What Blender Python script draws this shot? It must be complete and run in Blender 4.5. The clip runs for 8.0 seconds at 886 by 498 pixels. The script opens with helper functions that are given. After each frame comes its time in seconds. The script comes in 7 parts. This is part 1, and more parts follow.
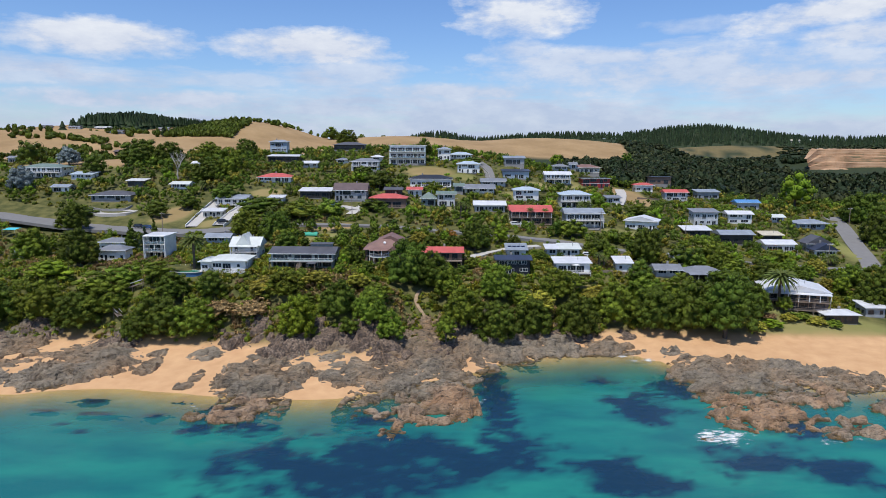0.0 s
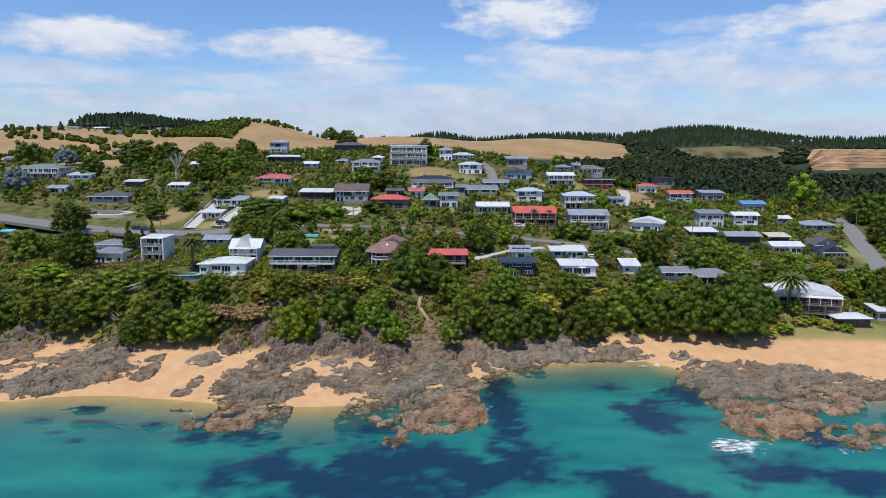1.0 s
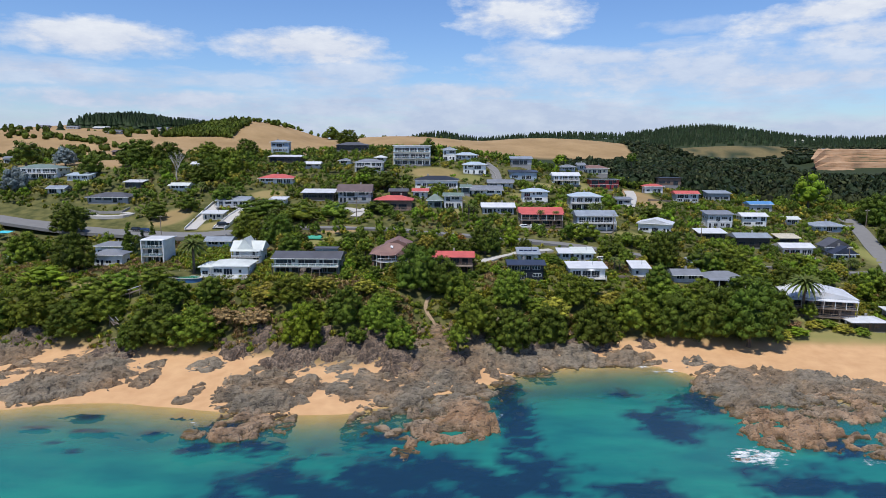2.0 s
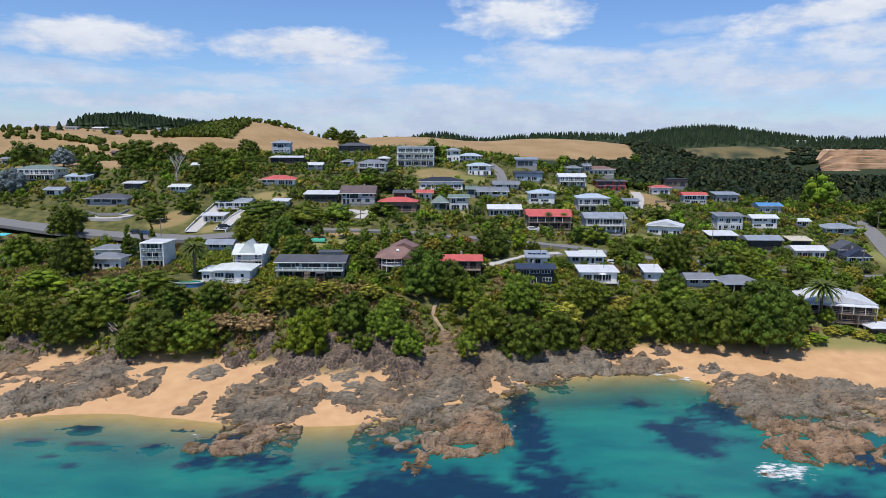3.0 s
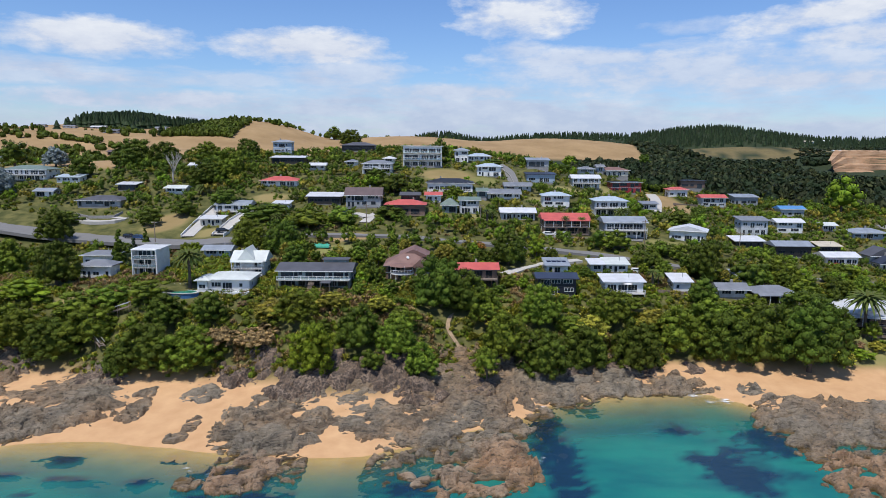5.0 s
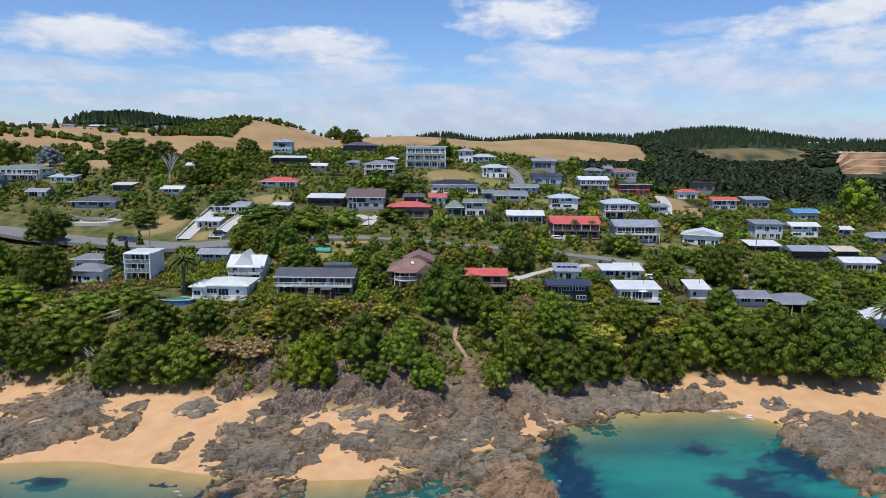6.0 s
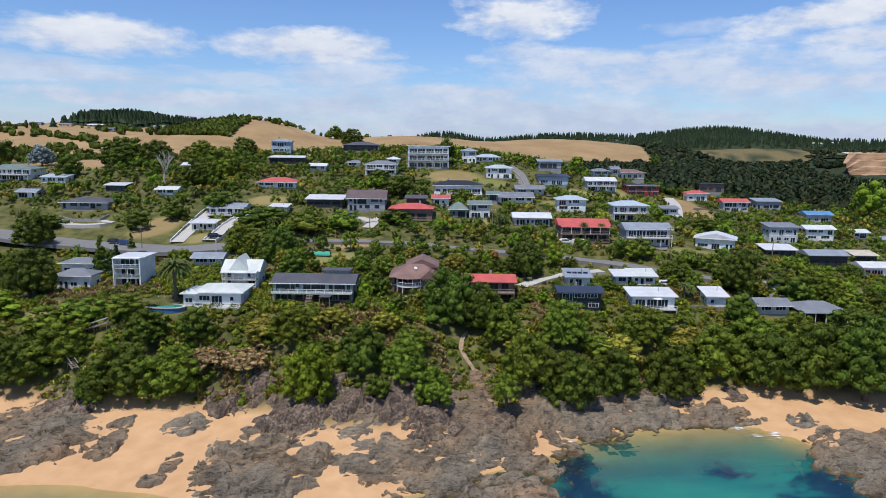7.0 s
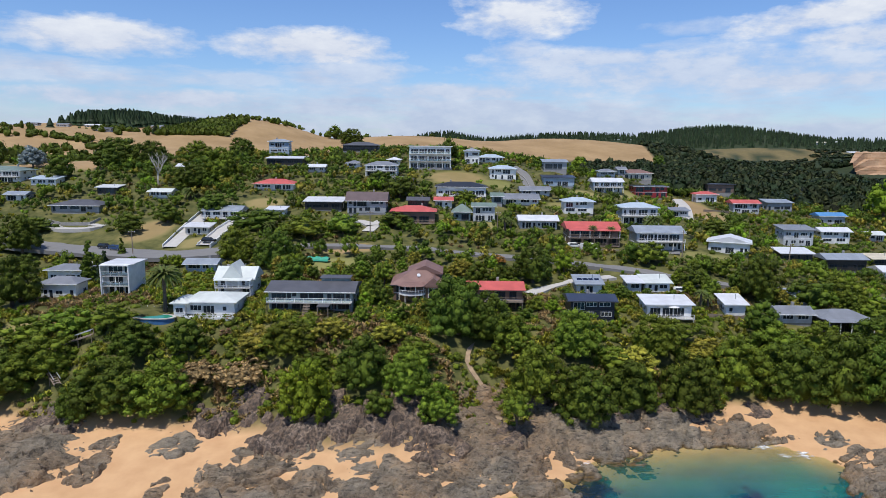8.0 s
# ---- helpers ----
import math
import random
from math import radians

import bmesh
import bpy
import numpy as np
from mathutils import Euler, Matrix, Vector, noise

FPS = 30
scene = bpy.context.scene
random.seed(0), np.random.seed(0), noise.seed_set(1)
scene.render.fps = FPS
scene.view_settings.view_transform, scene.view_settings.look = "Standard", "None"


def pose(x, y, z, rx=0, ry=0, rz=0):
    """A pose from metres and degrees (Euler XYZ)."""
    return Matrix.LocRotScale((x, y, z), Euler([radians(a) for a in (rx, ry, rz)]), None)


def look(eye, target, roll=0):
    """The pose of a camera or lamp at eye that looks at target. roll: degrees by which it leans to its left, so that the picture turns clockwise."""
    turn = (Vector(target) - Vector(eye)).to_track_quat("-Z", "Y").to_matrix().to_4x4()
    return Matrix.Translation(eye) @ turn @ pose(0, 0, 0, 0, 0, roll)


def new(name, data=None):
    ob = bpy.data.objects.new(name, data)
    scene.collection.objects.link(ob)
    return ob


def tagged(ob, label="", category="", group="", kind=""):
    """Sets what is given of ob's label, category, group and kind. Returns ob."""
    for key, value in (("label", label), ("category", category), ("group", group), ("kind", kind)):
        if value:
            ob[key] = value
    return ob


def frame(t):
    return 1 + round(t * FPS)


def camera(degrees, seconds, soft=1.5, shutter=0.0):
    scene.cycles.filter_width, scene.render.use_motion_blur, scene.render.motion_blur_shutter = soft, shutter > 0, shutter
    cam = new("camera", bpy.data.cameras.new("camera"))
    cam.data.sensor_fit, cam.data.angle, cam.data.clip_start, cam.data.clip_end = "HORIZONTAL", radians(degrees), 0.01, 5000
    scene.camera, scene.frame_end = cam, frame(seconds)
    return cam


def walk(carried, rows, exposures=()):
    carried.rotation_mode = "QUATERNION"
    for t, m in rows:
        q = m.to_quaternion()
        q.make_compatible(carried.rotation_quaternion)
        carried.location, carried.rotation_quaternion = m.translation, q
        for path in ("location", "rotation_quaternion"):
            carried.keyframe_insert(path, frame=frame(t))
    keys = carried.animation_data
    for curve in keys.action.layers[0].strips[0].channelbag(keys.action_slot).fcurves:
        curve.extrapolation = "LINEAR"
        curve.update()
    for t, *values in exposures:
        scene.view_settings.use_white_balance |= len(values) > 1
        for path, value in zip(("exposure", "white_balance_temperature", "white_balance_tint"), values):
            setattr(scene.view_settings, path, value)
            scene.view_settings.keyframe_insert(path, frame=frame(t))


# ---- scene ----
cam = camera(67.3, 8.0, soft=0.5)
PATH = [
    (0, (0.286, 3.718, 57.388), (0.268, 6.088, 57.008), 0.3),
    (0.5, (-0.353, 5.576, 57.329), (-0.370, 7.945, 56.950), 0.3),
    (1, (-1.112, 7.703, 57.280), (-1.127, 10.072, 56.902), 0.3),
    (1.5, (-2.000, 9.787, 57.358), (-2.015, 12.157, 56.978), 0.3),
    (3, (-5.490, 17.323, 57.473), (-5.503, 19.693, 57.095), 0.3),
    (3.5, (-6.578, 20.376, 57.540), (-6.593, 22.746, 57.161), 0.4),
    (4, (-7.585, 23.693, 57.540), (-7.598, 26.063, 57.161), 0.4),
    (4.5, (-8.519, 27.428, 57.482), (-8.532, 29.798, 57.103), 0.4),
    (6, (-11.053, 39.610, 57.420), (-11.068, 41.980, 57.042), 0.6),
    (6.5, (-11.809, 44.016, 57.454), (-11.824, 46.386, 57.074), 0.7),
    (7, (-12.406, 48.418, 57.288), (-12.421, 50.788, 56.910), 0.7),
    (7.5, (-12.983, 52.778, 57.401), (-12.998, 55.148, 57.023), 0.6),
    (8, (-13.561, 57.131, 57.469), (-13.576, 59.500, 57.090), 0.6),
]
walk(cam, [(t, look(eye, target, roll)) for t, eye, target, roll in PATH])

# ---- sky, sun and exposure ----
SUN_DIR = Vector((-0.20, -0.33, 0.92)).normalized()      # towards the sun
scene.view_settings.exposure = -0.1
world = bpy.data.worlds.new("sky")
scene.world = world
world.use_nodes = True
wt = world.node_tree
wt.nodes.clear()


def wmath(op, a, b=None, c=None, clamp=False):
    n = wt.nodes.new("ShaderNodeMath")
    n.operation, n.use_clamp = op, clamp
    for i, v in enumerate((a, b, c)):
        if v is None:
            continue
        if isinstance(v, (int, float)):
            n.inputs[i].default_value = v
        else:
            wt.links.new(v, n.inputs[i])
    return n.outputs[0]


sky = wt.nodes.new("ShaderNodeTexSky")
sky.sky_type, sky.sun_disc = "NISHITA", False
sky.sun_elevation = math.asin(SUN_DIR.z)
sky.sun_rotation = math.atan2(SUN_DIR.x, SUN_DIR.y)
sky.air_density, sky.dust_density, sky.ozone_density = 1.0, 0.3, 2.5
coord = wt.nodes.new("ShaderNodeTexCoord")
split = wt.nodes.new("ShaderNodeSeparateXYZ")
wt.links.new(coord.outputs["Generated"], split.inputs[0])
around = wmath("ARCTAN2", split.outputs[0], split.outputs[1])     # 0 inland, positive eastwards
height = wmath("ARCSINE", split.outputs[2])
flat = wt.nodes.new("ShaderNodeCombineXYZ")
wt.links.new(around, flat.inputs[0])
wt.links.new(height, flat.inputs[1])


def wnoise(sx, sy, scale, detail, rough=0.55, shift=0.0):
    m = wt.nodes.new("ShaderNodeMapping")
    m.inputs["Scale"].default_value = (sx, sy, 1)
    m.inputs["Location"].default_value = (shift, shift * 0.7, shift)
    wt.links.new(flat.outputs[0], m.inputs[0])
    n = wt.nodes.new("ShaderNodeTexNoise")
    n.inputs["Scale"].default_value, n.inputs["Detail"].default_value, n.inputs["Roughness"].default_value = scale, detail, rough
    wt.links.new(m.outputs[0], n.inputs[0])
    return n.outputs[0]


puff = wnoise(1.0, 2.6, 9.0, 7, 0.6)
fine = wnoise(1.0, 2.0, 30.0, 5, 0.6, 3.0)
edge = wmath("ADD", wmath("MULTIPLY", wmath("SUBTRACT", puff, 0.5), 3.2), wmath("MULTIPLY", wmath("SUBTRACT", fine, 0.5), 1.2))


def cloud(u, v, ru, rv, thick=1.0, tilt=0.0):
    """A long cumulus: its place and half sizes as angles (radians) round the horizon and above it. A flat, soft base."""
    du = wmath("SUBTRACT", around, u)
    dv = wmath("SUBTRACT", wmath("SUBTRACT", height, v), wmath("MULTIPLY", du, tilt))
    a, b = wmath("DIVIDE", du, ru), wmath("DIVIDE", dv, rv)
    far = wmath("ADD", wmath("MULTIPLY", a, a), wmath("MULTIPLY", b, b))
    body = wmath("ADD", wmath("SUBTRACT", 1.0, far), edge)
    return wmath("MULTIPLY", wmath("MULTIPLY", body, 1.1, clamp=True), thick)


def most(*values):
    out = values[0]
    for v in values[1:]:
        out = wmath("MAXIMUM", out, v)
    return out


cover = most(cloud(-0.475, 0.130, 0.15, 0.028), cloud(-0.205, 0.132, 0.15, 0.028), cloud(0.10, 0.178, 0.105, 0.036), cloud(0.52, 0.166, 0.17, 0.022, 1, 0.12),
             cloud(-0.14, 0.097, 0.12, 0.022, 0.75), cloud(-0.58, 0.083, 0.10, 0.016, 0.7), cloud(0.34, 0.10, 0.34, 0.040, 0.8), cloud(0.10, 0.13, 0.05, 0.02, 0.7),
             cloud(-0.66, 0.19, 0.07, 0.03, 0.9), cloud(0.56, 0.135, 0.12, 0.02, 0.9), cloud(0.33, 0.157, 0.09, 0.012, 0.4),
             cloud(0.22, 0.118, 0.20, 0.018, 0.8), cloud(-0.42, 0.055, 0.22, 0.016, 0.9), cloud(0.02, 0.072, 0.24, 0.016, 0.85), cloud(0.48, 0.085, 0.20, 0.018, 0.9), cloud(-0.30, 0.085, 0.08, 0.012, 0.6))
# the long bank near the horizon, broken up by streaks, all the way round
streak = wnoise(1.0, 5.0, 4.0, 6, 0.6, 7.0)
low = wmath("SUBTRACT", 1.0, wmath("DIVIDE", height, 0.125))
bank = wmath("MULTIPLY", wmath("ADD", wmath("MULTIPLY", low, 1.7), wmath("MULTIPLY", wmath("SUBTRACT", streak, 0.56), 5.5), clamp=True), 0.85)
# loose fair-weather cloud overhead and behind
loose = wnoise(1.0, 1.6, 2.6, 6, 0.6, 11.0)
high = wmath("MULTIPLY", wmath("MULTIPLY", wmath("SUBTRACT", loose, 0.56), 5.0, clamp=True), wmath("MULTIPLY", wmath("SUBTRACT", height, 0.22), 8.0, clamp=True))
cover = most(cover, bank, wmath("MULTIPLY", high, 0.7))
tone = wt.nodes.new("ShaderNodeMix")
tone.data_type = "RGBA"
tone.inputs["A"].default_value, tone.inputs["B"].default_value = (4.9, 5.7, 7.6, 1), (8.4, 8.8, 9.5, 1)
wt.links.new(wmath("ADD", wmath("MULTIPLY", edge, 0.5), wmath("MULTIPLY", height, 4.0), clamp=True), tone.inputs["Factor"])
blue = wt.nodes.new("ShaderNodeMix")
blue.data_type, blue.blend_type = "RGBA", "MULTIPLY"
blue.inputs["Factor"].default_value = 1.0
blue.inputs["B"].default_value = (0.84, 1.04, 1.40, 1)
wt.links.new(sky.outputs[0], blue.inputs["A"])
sheet = wt.nodes.new("ShaderNodeMix")
sheet.data_type = "RGBA"
wt.links.new(cover, sheet.inputs["Factor"])
wt.links.new(blue.outputs["Result"], sheet.inputs["A"])
wt.links.new(tone.outputs["Result"], sheet.inputs["B"])
backdrop = wt.nodes.new("ShaderNodeBackground")
backdrop.inputs["Strength"].default_value = 0.105
wt.links.new(sheet.outputs["Result"], backdrop.inputs["Color"])
wout = wt.nodes.new("ShaderNodeOutputWorld")
wt.links.new(backdrop.outputs[0], wout.inputs[0])

sun = new("sun", bpy.data.lights.new("sun", "SUN"))
sun.data.energy, sun.data.angle, sun.data.color = 4.7, radians(0.53), (1.0, 0.965, 0.915)
sun.matrix_world = look(SUN_DIR * 300, (0, 0, 0))

# ---- the lie of the land ----
def step(a, b, v):
    t = np.clip((v - a) / (b - a), 0.0, 1.0)
    return t * t * (3 - 2 * t)


SLOPE = (1.65, -3.28, 7.24, 1.15, -1.36, 3.0, -0.72, -4.11, -10.28, 10.24, 4.11, 5.65, -1.19, 4.9, 1.81, -5.42, 2.06, 0.22, 16.59, 3.7, 3.97, 2.11, -0.3, -7.54, -8.26, 4.63, -3.77, -0.89, 6.36, 1.23, -2.2)
CENTRES = [(cx, cy) for cx in range(-240, 241, 80) for cy in (200, 270, 340, 410)]
BANK_X = (-400, -116, -101, -86, -77, -60, -44, -36, -18, -12, 0, 10, 24, 44, 58, 70, 90, 400)
BANK_Y = (185, 178, 180, 174, 176, 177, 170, 168, 168, 174, 176, 178, 184, 189, 192, 188, 187, 190)
TIDE_X = (-400, -98, -90, -76, -64, -53, -40, -24, -5, 8, 14, 24, 37, 50, 58, 62, 75, 90, 120, 400)
TIDE_Y = (150, 148, 151, 152, 150, 148, 146, 147, 158, 166, 173, 177, 180, 181, 174, 166, 160, 157, 156, 156)
FAR_HILLS = []


def far_hill(x, y, top, sx, sy):
    FAR_HILLS.append((x, y, top, sx, sy))


far_hill(-470, 760, 69, 230, 110)
far_hill(-560, 1120, 84, 230, 150)
far_hill(-262, 860, 80, 62, 110)
far_hill(-222, 850, 73, 60, 100)
far_hill(-230, 560, 50, 170, 110)
far_hill(-60, 860, 65, 110, 90)
far_hill(130, 920, 64, 120, 80)
far_hill(-20, 1300, 68, 60, 100)
far_hill(225, 1320, 69, 150, 110)
far_hill(470, 1270, 83, 130, 120)
far_hill(760, 1240, 64, 260, 130)
far_hill(330, 700, 35, 170, 120)
far_hill(460, 740, 53, 75, 45)

far_hill(410, 940, 55, 110, 55)


def far_base(y):
    return 22 + 20 * step(430, 1000, y)


PADS = []


def ground(x, y):
    """Height of the land, the beach and the sea bed."""
    x, y = np.asarray(x, float), np.asarray(y, float)
    xc, yc = np.clip(x, -260, 260), np.clip(y, 180, 430)
    land = SLOPE[0] + SLOPE[1] * xc / 100 + SLOPE[2] * yc / 100
    for w, (cx, cy) in zip(SLOPE[3:], CENTRES):
        land = land + w * np.exp(-((xc - cx) ** 2 + (yc - cy) ** 2) / 7200)
    land = np.maximum(land, 3.2)
    for px, py, pz, pr in PADS:
        land = land + pz * np.exp(-((x - px) ** 2 + (y - py) ** 2) / (2 * pr * pr))
    far = 0.0
    for hx, hy, top, sx, sy in FAR_HILLS:
        far = far + ((top - far_base(hy)) * np.exp(-((x - hx) / sx) ** 2 / 2 - ((y - hy) / sy) ** 2 / 2)) ** 4
    far = far_base(y) + far ** 0.25
    land = land + (far - land) * step(420, 560, y)
    bank = np.interp(x, BANK_X, BANK_Y)
    tide = np.interp(x, TIDE_X, TIDE_Y)
    beach = 2.3 * np.clip((y - tide) / np.maximum(bank - tide, 6), 0, 1.2)
    sea = -5.5 * (1 - np.exp(-(np.maximum(tide - y, 0) / 46) ** 1.35))
    shore = np.where(y > tide, beach, sea)
    rise = np.clip((y - bank) / 30, 0, 1)
    rise = step(0, 1, rise ** 0.8)
    return shore + (land - shore) * rise

# ---- materials ----
def shader(name):
    mat = bpy.data.materials.new(name)
    mat.use_nodes = True
    nt = mat.node_tree
    return mat, nt, nt.nodes["Principled BSDF"]


def link(nt, a, b):
    nt.links.new(a, b)


def tex(nt, kind, scale, detail=4.0, rough=0.55, coords="Object", stretch=(1, 1, 1)):
    c = nt.nodes.new("ShaderNodeTexCoord")
    m = nt.nodes.new("ShaderNodeMapping")
    m.inputs["Scale"].default_value = stretch
    if coords == "World":
        g = nt.nodes.new("ShaderNodeNewGeometry")
        link(nt, g.outputs["Position"], m.inputs[0])
    else:
        link(nt, c.outputs[coords], m.inputs[0])
    n = nt.nodes.new("ShaderNodeTex" + kind)
    n.inputs["Scale"].default_value = scale
    if kind == "Noise":
        n.inputs["Detail"].default_value, n.inputs["Roughness"].default_value = detail, rough
    link(nt, m.outputs[0], n.inputs["Vector"])
    return n.outputs["Distance"] if kind == "Voronoi" else n.outputs[0] if kind == "Noise" else n.outputs["Fac"]


def ramp(nt, value, *stops):
    r = nt.nodes.new("ShaderNodeValToRGB")
    e = r.color_ramp.elements
    while len(e) < len(stops):
        e.new(0.5)
    for el, (p, c) in zip(e, stops):
        el.position, el.color = p, (*c, 1) if len(c) == 3 else c
    link(nt, value, r.inputs[0])
    return r.outputs[0]


def mixc(nt, f, a, b, blend="MIX"):
    m = nt.nodes.new("ShaderNodeMix")
    m.data_type, m.blend_type = "RGBA", blend
    for v, s in ((f, m.inputs["Factor"]), (a, m.inputs["A"]), (b, m.inputs["B"])):
        if isinstance(v, (int, float)):
            s.default_value = v
        elif isinstance(v, tuple):
            s.default_value = (*v[:3], 1)
        else:
            link(nt, v, s)
    return m.outputs["Result"]


def calc(nt, op, a, b=0.0, clamp=False):
    n = nt.nodes.new("ShaderNodeMath")
    n.operation, n.use_clamp = op, clamp
    for i, v in enumerate((a, b)):
        if isinstance(v, (int, float)):
            n.inputs[i].default_value = v
        else:
            link(nt, v, n.inputs[i])
    return n.outputs[0]


def relief(nt, bsdf, value, strength, distance):
    b = nt.nodes.new("ShaderNodeBump")
    b.inputs["Strength"].default_value, b.inputs["Distance"].default_value = strength, distance
    link(nt, value, b.inputs["Height"])
    link(nt, b.outputs[0], bsdf.inputs["Normal"])


def painted(name, colour, rough=0.55, boards=None, grime=0.12, metal=0.0):
    """Paint on boards or sheet metal, with faint weathering. boards: (axis, lines per metre)."""
    mat, nt, b = shader(name)
    big, small = tex(nt, "Noise", 0.35, 5), tex(nt, "Noise", 6.0, 4)
    dark = tuple(c * (1 - 2.2 * grime) for c in colour)
    light = tuple(min(1, c * (1 + grime)) for c in colour)
    col = mixc(nt, ramp(nt, big, (0.3, (0, 0, 0)), (0.7, (1, 1, 1))), dark, light)
    col = mixc(nt, calc(nt, "MULTIPLY", small, 0.25), col, tuple(c * 0.7 for c in colour))
    link(nt, col, b.inputs["Base Color"])
    b.inputs["Roughness"].default_value, b.inputs["Metallic"].default_value = rough, metal
    if boards:
        axis, lines = boards
        c = nt.nodes.new("ShaderNodeTexCoord")
        w = nt.nodes.new("ShaderNodeTexWave")
        w.wave_type, w.bands_direction, w.wave_profile = "BANDS", axis, "SIN" if axis == "X" else "SAW"
        w.inputs["Scale"].default_value = lines * 0.314
        link(nt, c.outputs["Object"], w.inputs["Vector"])
        relief(nt, b, w.outputs["Fac"], 0.5, 0.02)
    return mat


def leafy(name, colour, spread=0.3):
    """Leaves: each spray a little lighter or darker, each plant and each stretch of growth its own tint."""
    mat, nt, b = shader(name)
    g = nt.nodes.new("ShaderNodeNewGeometry")
    o = nt.nodes.new("ShaderNodeObjectInfo")
    r, gr, bl = colour
    col = ramp(nt, g.outputs["Random Per Island"], (0.0, (r * (1 - spread), gr * (1 - spread), bl * (1 - spread))), (0.6, colour), (1.0, (r * (1 + 1.5 * spread), gr * (1 + 1.2 * spread), bl * (1 + spread))))
    growth = tex(nt, "Noise", 0.07, 2, 0.5, "World")
    h = nt.nodes.new("ShaderNodeHueSaturation")
    link(nt, calc(nt, "ADD", calc(nt, "MULTIPLY", calc(nt, "ADD", o.outputs["Random"], calc(nt, "MULTIPLY", growth, 1.6)), 0.03), 0.461), h.inputs["Hue"])
    link(nt, calc(nt, "ADD", calc(nt, "MULTIPLY", o.outputs["Random"], 0.35), calc(nt, "ADD", calc(nt, "MULTIPLY", growth, 0.9), 0.38)), h.inputs["Value"])
    link(nt, col, h.inputs["Color"])
    link(nt, h.outputs[0], b.inputs["Base Color"])
    b.inputs["Roughness"].default_value = 0.5
    b.inputs["Specular IOR Level"].default_value = 0.10
    relief(nt, b, tex(nt, "Noise", 2.2, 5, 0.7, "World"), 0.8, 0.4)
    t = nt.nodes.new("ShaderNodeBsdfTranslucent")
    link(nt, h.outputs[0], t.inputs["Color"])
    m = nt.nodes.new("ShaderNodeMixShader")
    m.inputs[0].default_value = 0.07
    link(nt, b.outputs[0], m.inputs[1])
    link(nt, t.outputs[0], m.inputs[2])
    link(nt, m.outputs[0], nt.nodes["Material Output"].inputs["Surface"])
    return mat


def plain(name, colour, rough=0.6, metal=0.0, scale=3.0, vary=0.3):
    mat, nt, b = shader(name)
    n = tex(nt, "Noise", scale, 6)
    link(nt, mixc(nt, n, tuple(c * (1 - vary) for c in colour), tuple(min(1, c * (1 + vary)) for c in colour)), b.inputs["Base Color"])
    b.inputs["Roughness"].default_value, b.inputs["Metallic"].default_value = rough, metal
    return mat


WALLS = {
    "white": painted("white_boards", (0.80, 0.80, 0.78), 0.5, ("Z", 6)),
    "cream": painted("cream_boards", (0.62, 0.58, 0.48), 0.5, ("Z", 6)),
    "grey": painted("grey_boards", (0.34, 0.35, 0.36), 0.5, ("Z", 6)),
    "pale": painted("pale_grey_boards", (0.52, 0.54, 0.56), 0.5, ("Z", 6)),
    "dark": painted("dark_boards", (0.035, 0.032, 0.03), 0.5, ("Z", 6)),
    "navy": painted("navy_boards", (0.012, 0.015, 0.028), 0.45, ("Z", 6)),
    "brown": painted("brown_boards", (0.20, 0.13, 0.095), 0.55, ("Z", 6)),
    "red": painted("red_boards", (0.33, 0.025, 0.03), 0.5, ("Z", 6)),
    "teal": painted("green_grey_boards", (0.22, 0.28, 0.28), 0.5, ("Z", 6)),
    "blue": painted("pale_blue_boards", (0.36, 0.45, 0.55), 0.5, ("Z", 6)),
}
ROOFS = {
    "white": painted("white_sheet_roof", (0.60, 0.61, 0.63), 0.4, ("X", 5), 0.08),
    "grey": painted("grey_sheet_roof", (0.20, 0.21, 0.23), 0.45, ("X", 5)),
    "charcoal": painted("charcoal_tile_roof", (0.085, 0.085, 0.095), 0.55, ("X", 4)),
    "black": painted("black_sheet_roof", (0.025, 0.026, 0.03), 0.45, ("X", 5)),
    "navy": painted("navy_sheet_roof", (0.035, 0.045, 0.075), 0.4, ("X", 5)),
    "brown": painted("brown_tile_roof", (0.21, 0.120, 0.098), 0.6, ("X", 4)),
    "plum": painted("plum_tile_roof", (0.11, 0.075, 0.075), 0.6, ("X", 4)),
    "red": painted("red_sheet_roof", (0.52, 0.105, 0.085), 0.45, ("X", 5), 0.1),
    "green": painted("green_sheet_roof", (0.15, 0.20, 0.17), 0.5, ("X", 5)),
    "mint": painted("pale_green_sheet_roof", (0.57, 0.60, 0.57), 0.45, ("X", 5), 0.08),
    "paleblue": painted("pale_blue_sheet_roof", (0.40, 0.47, 0.53), 0.4, ("X", 5), 0.08),
    "bluegrey": painted("blue_grey_sheet_roof", (0.26, 0.29, 0.33), 0.45, ("X", 5)),
    "blue": painted("bright_blue_sheet_roof", (0.10, 0.26, 0.50), 0.4, ("X", 5)),
    "cream": painted("cream_sheet_roof", (0.56, 0.50, 0.38), 0.5, ("X", 5)),
}
TRIM = painted("white_trim", (0.8, 0.8, 0.79), 0.45)
DARK_TRIM = painted("dark_trim", (0.05, 0.05, 0.055), 0.4)
TIMBER = plain("weathered_timber", (0.22, 0.17, 0.13), 0.75)
ASPHALT = plain("worn_asphalt", (0.17, 0.165, 0.16), 0.9, scale=0.5, vary=0.2)
CONCRETE = plain("concrete", (0.42, 0.40, 0.37), 0.85, scale=0.6, vary=0.2)
BLOCK = plain("concrete_block", (0.27, 0.26, 0.25), 0.9, scale=1.2)
STEEL = plain("galvanised_steel", (0.45, 0.46, 0.47), 0.4, 0.7)
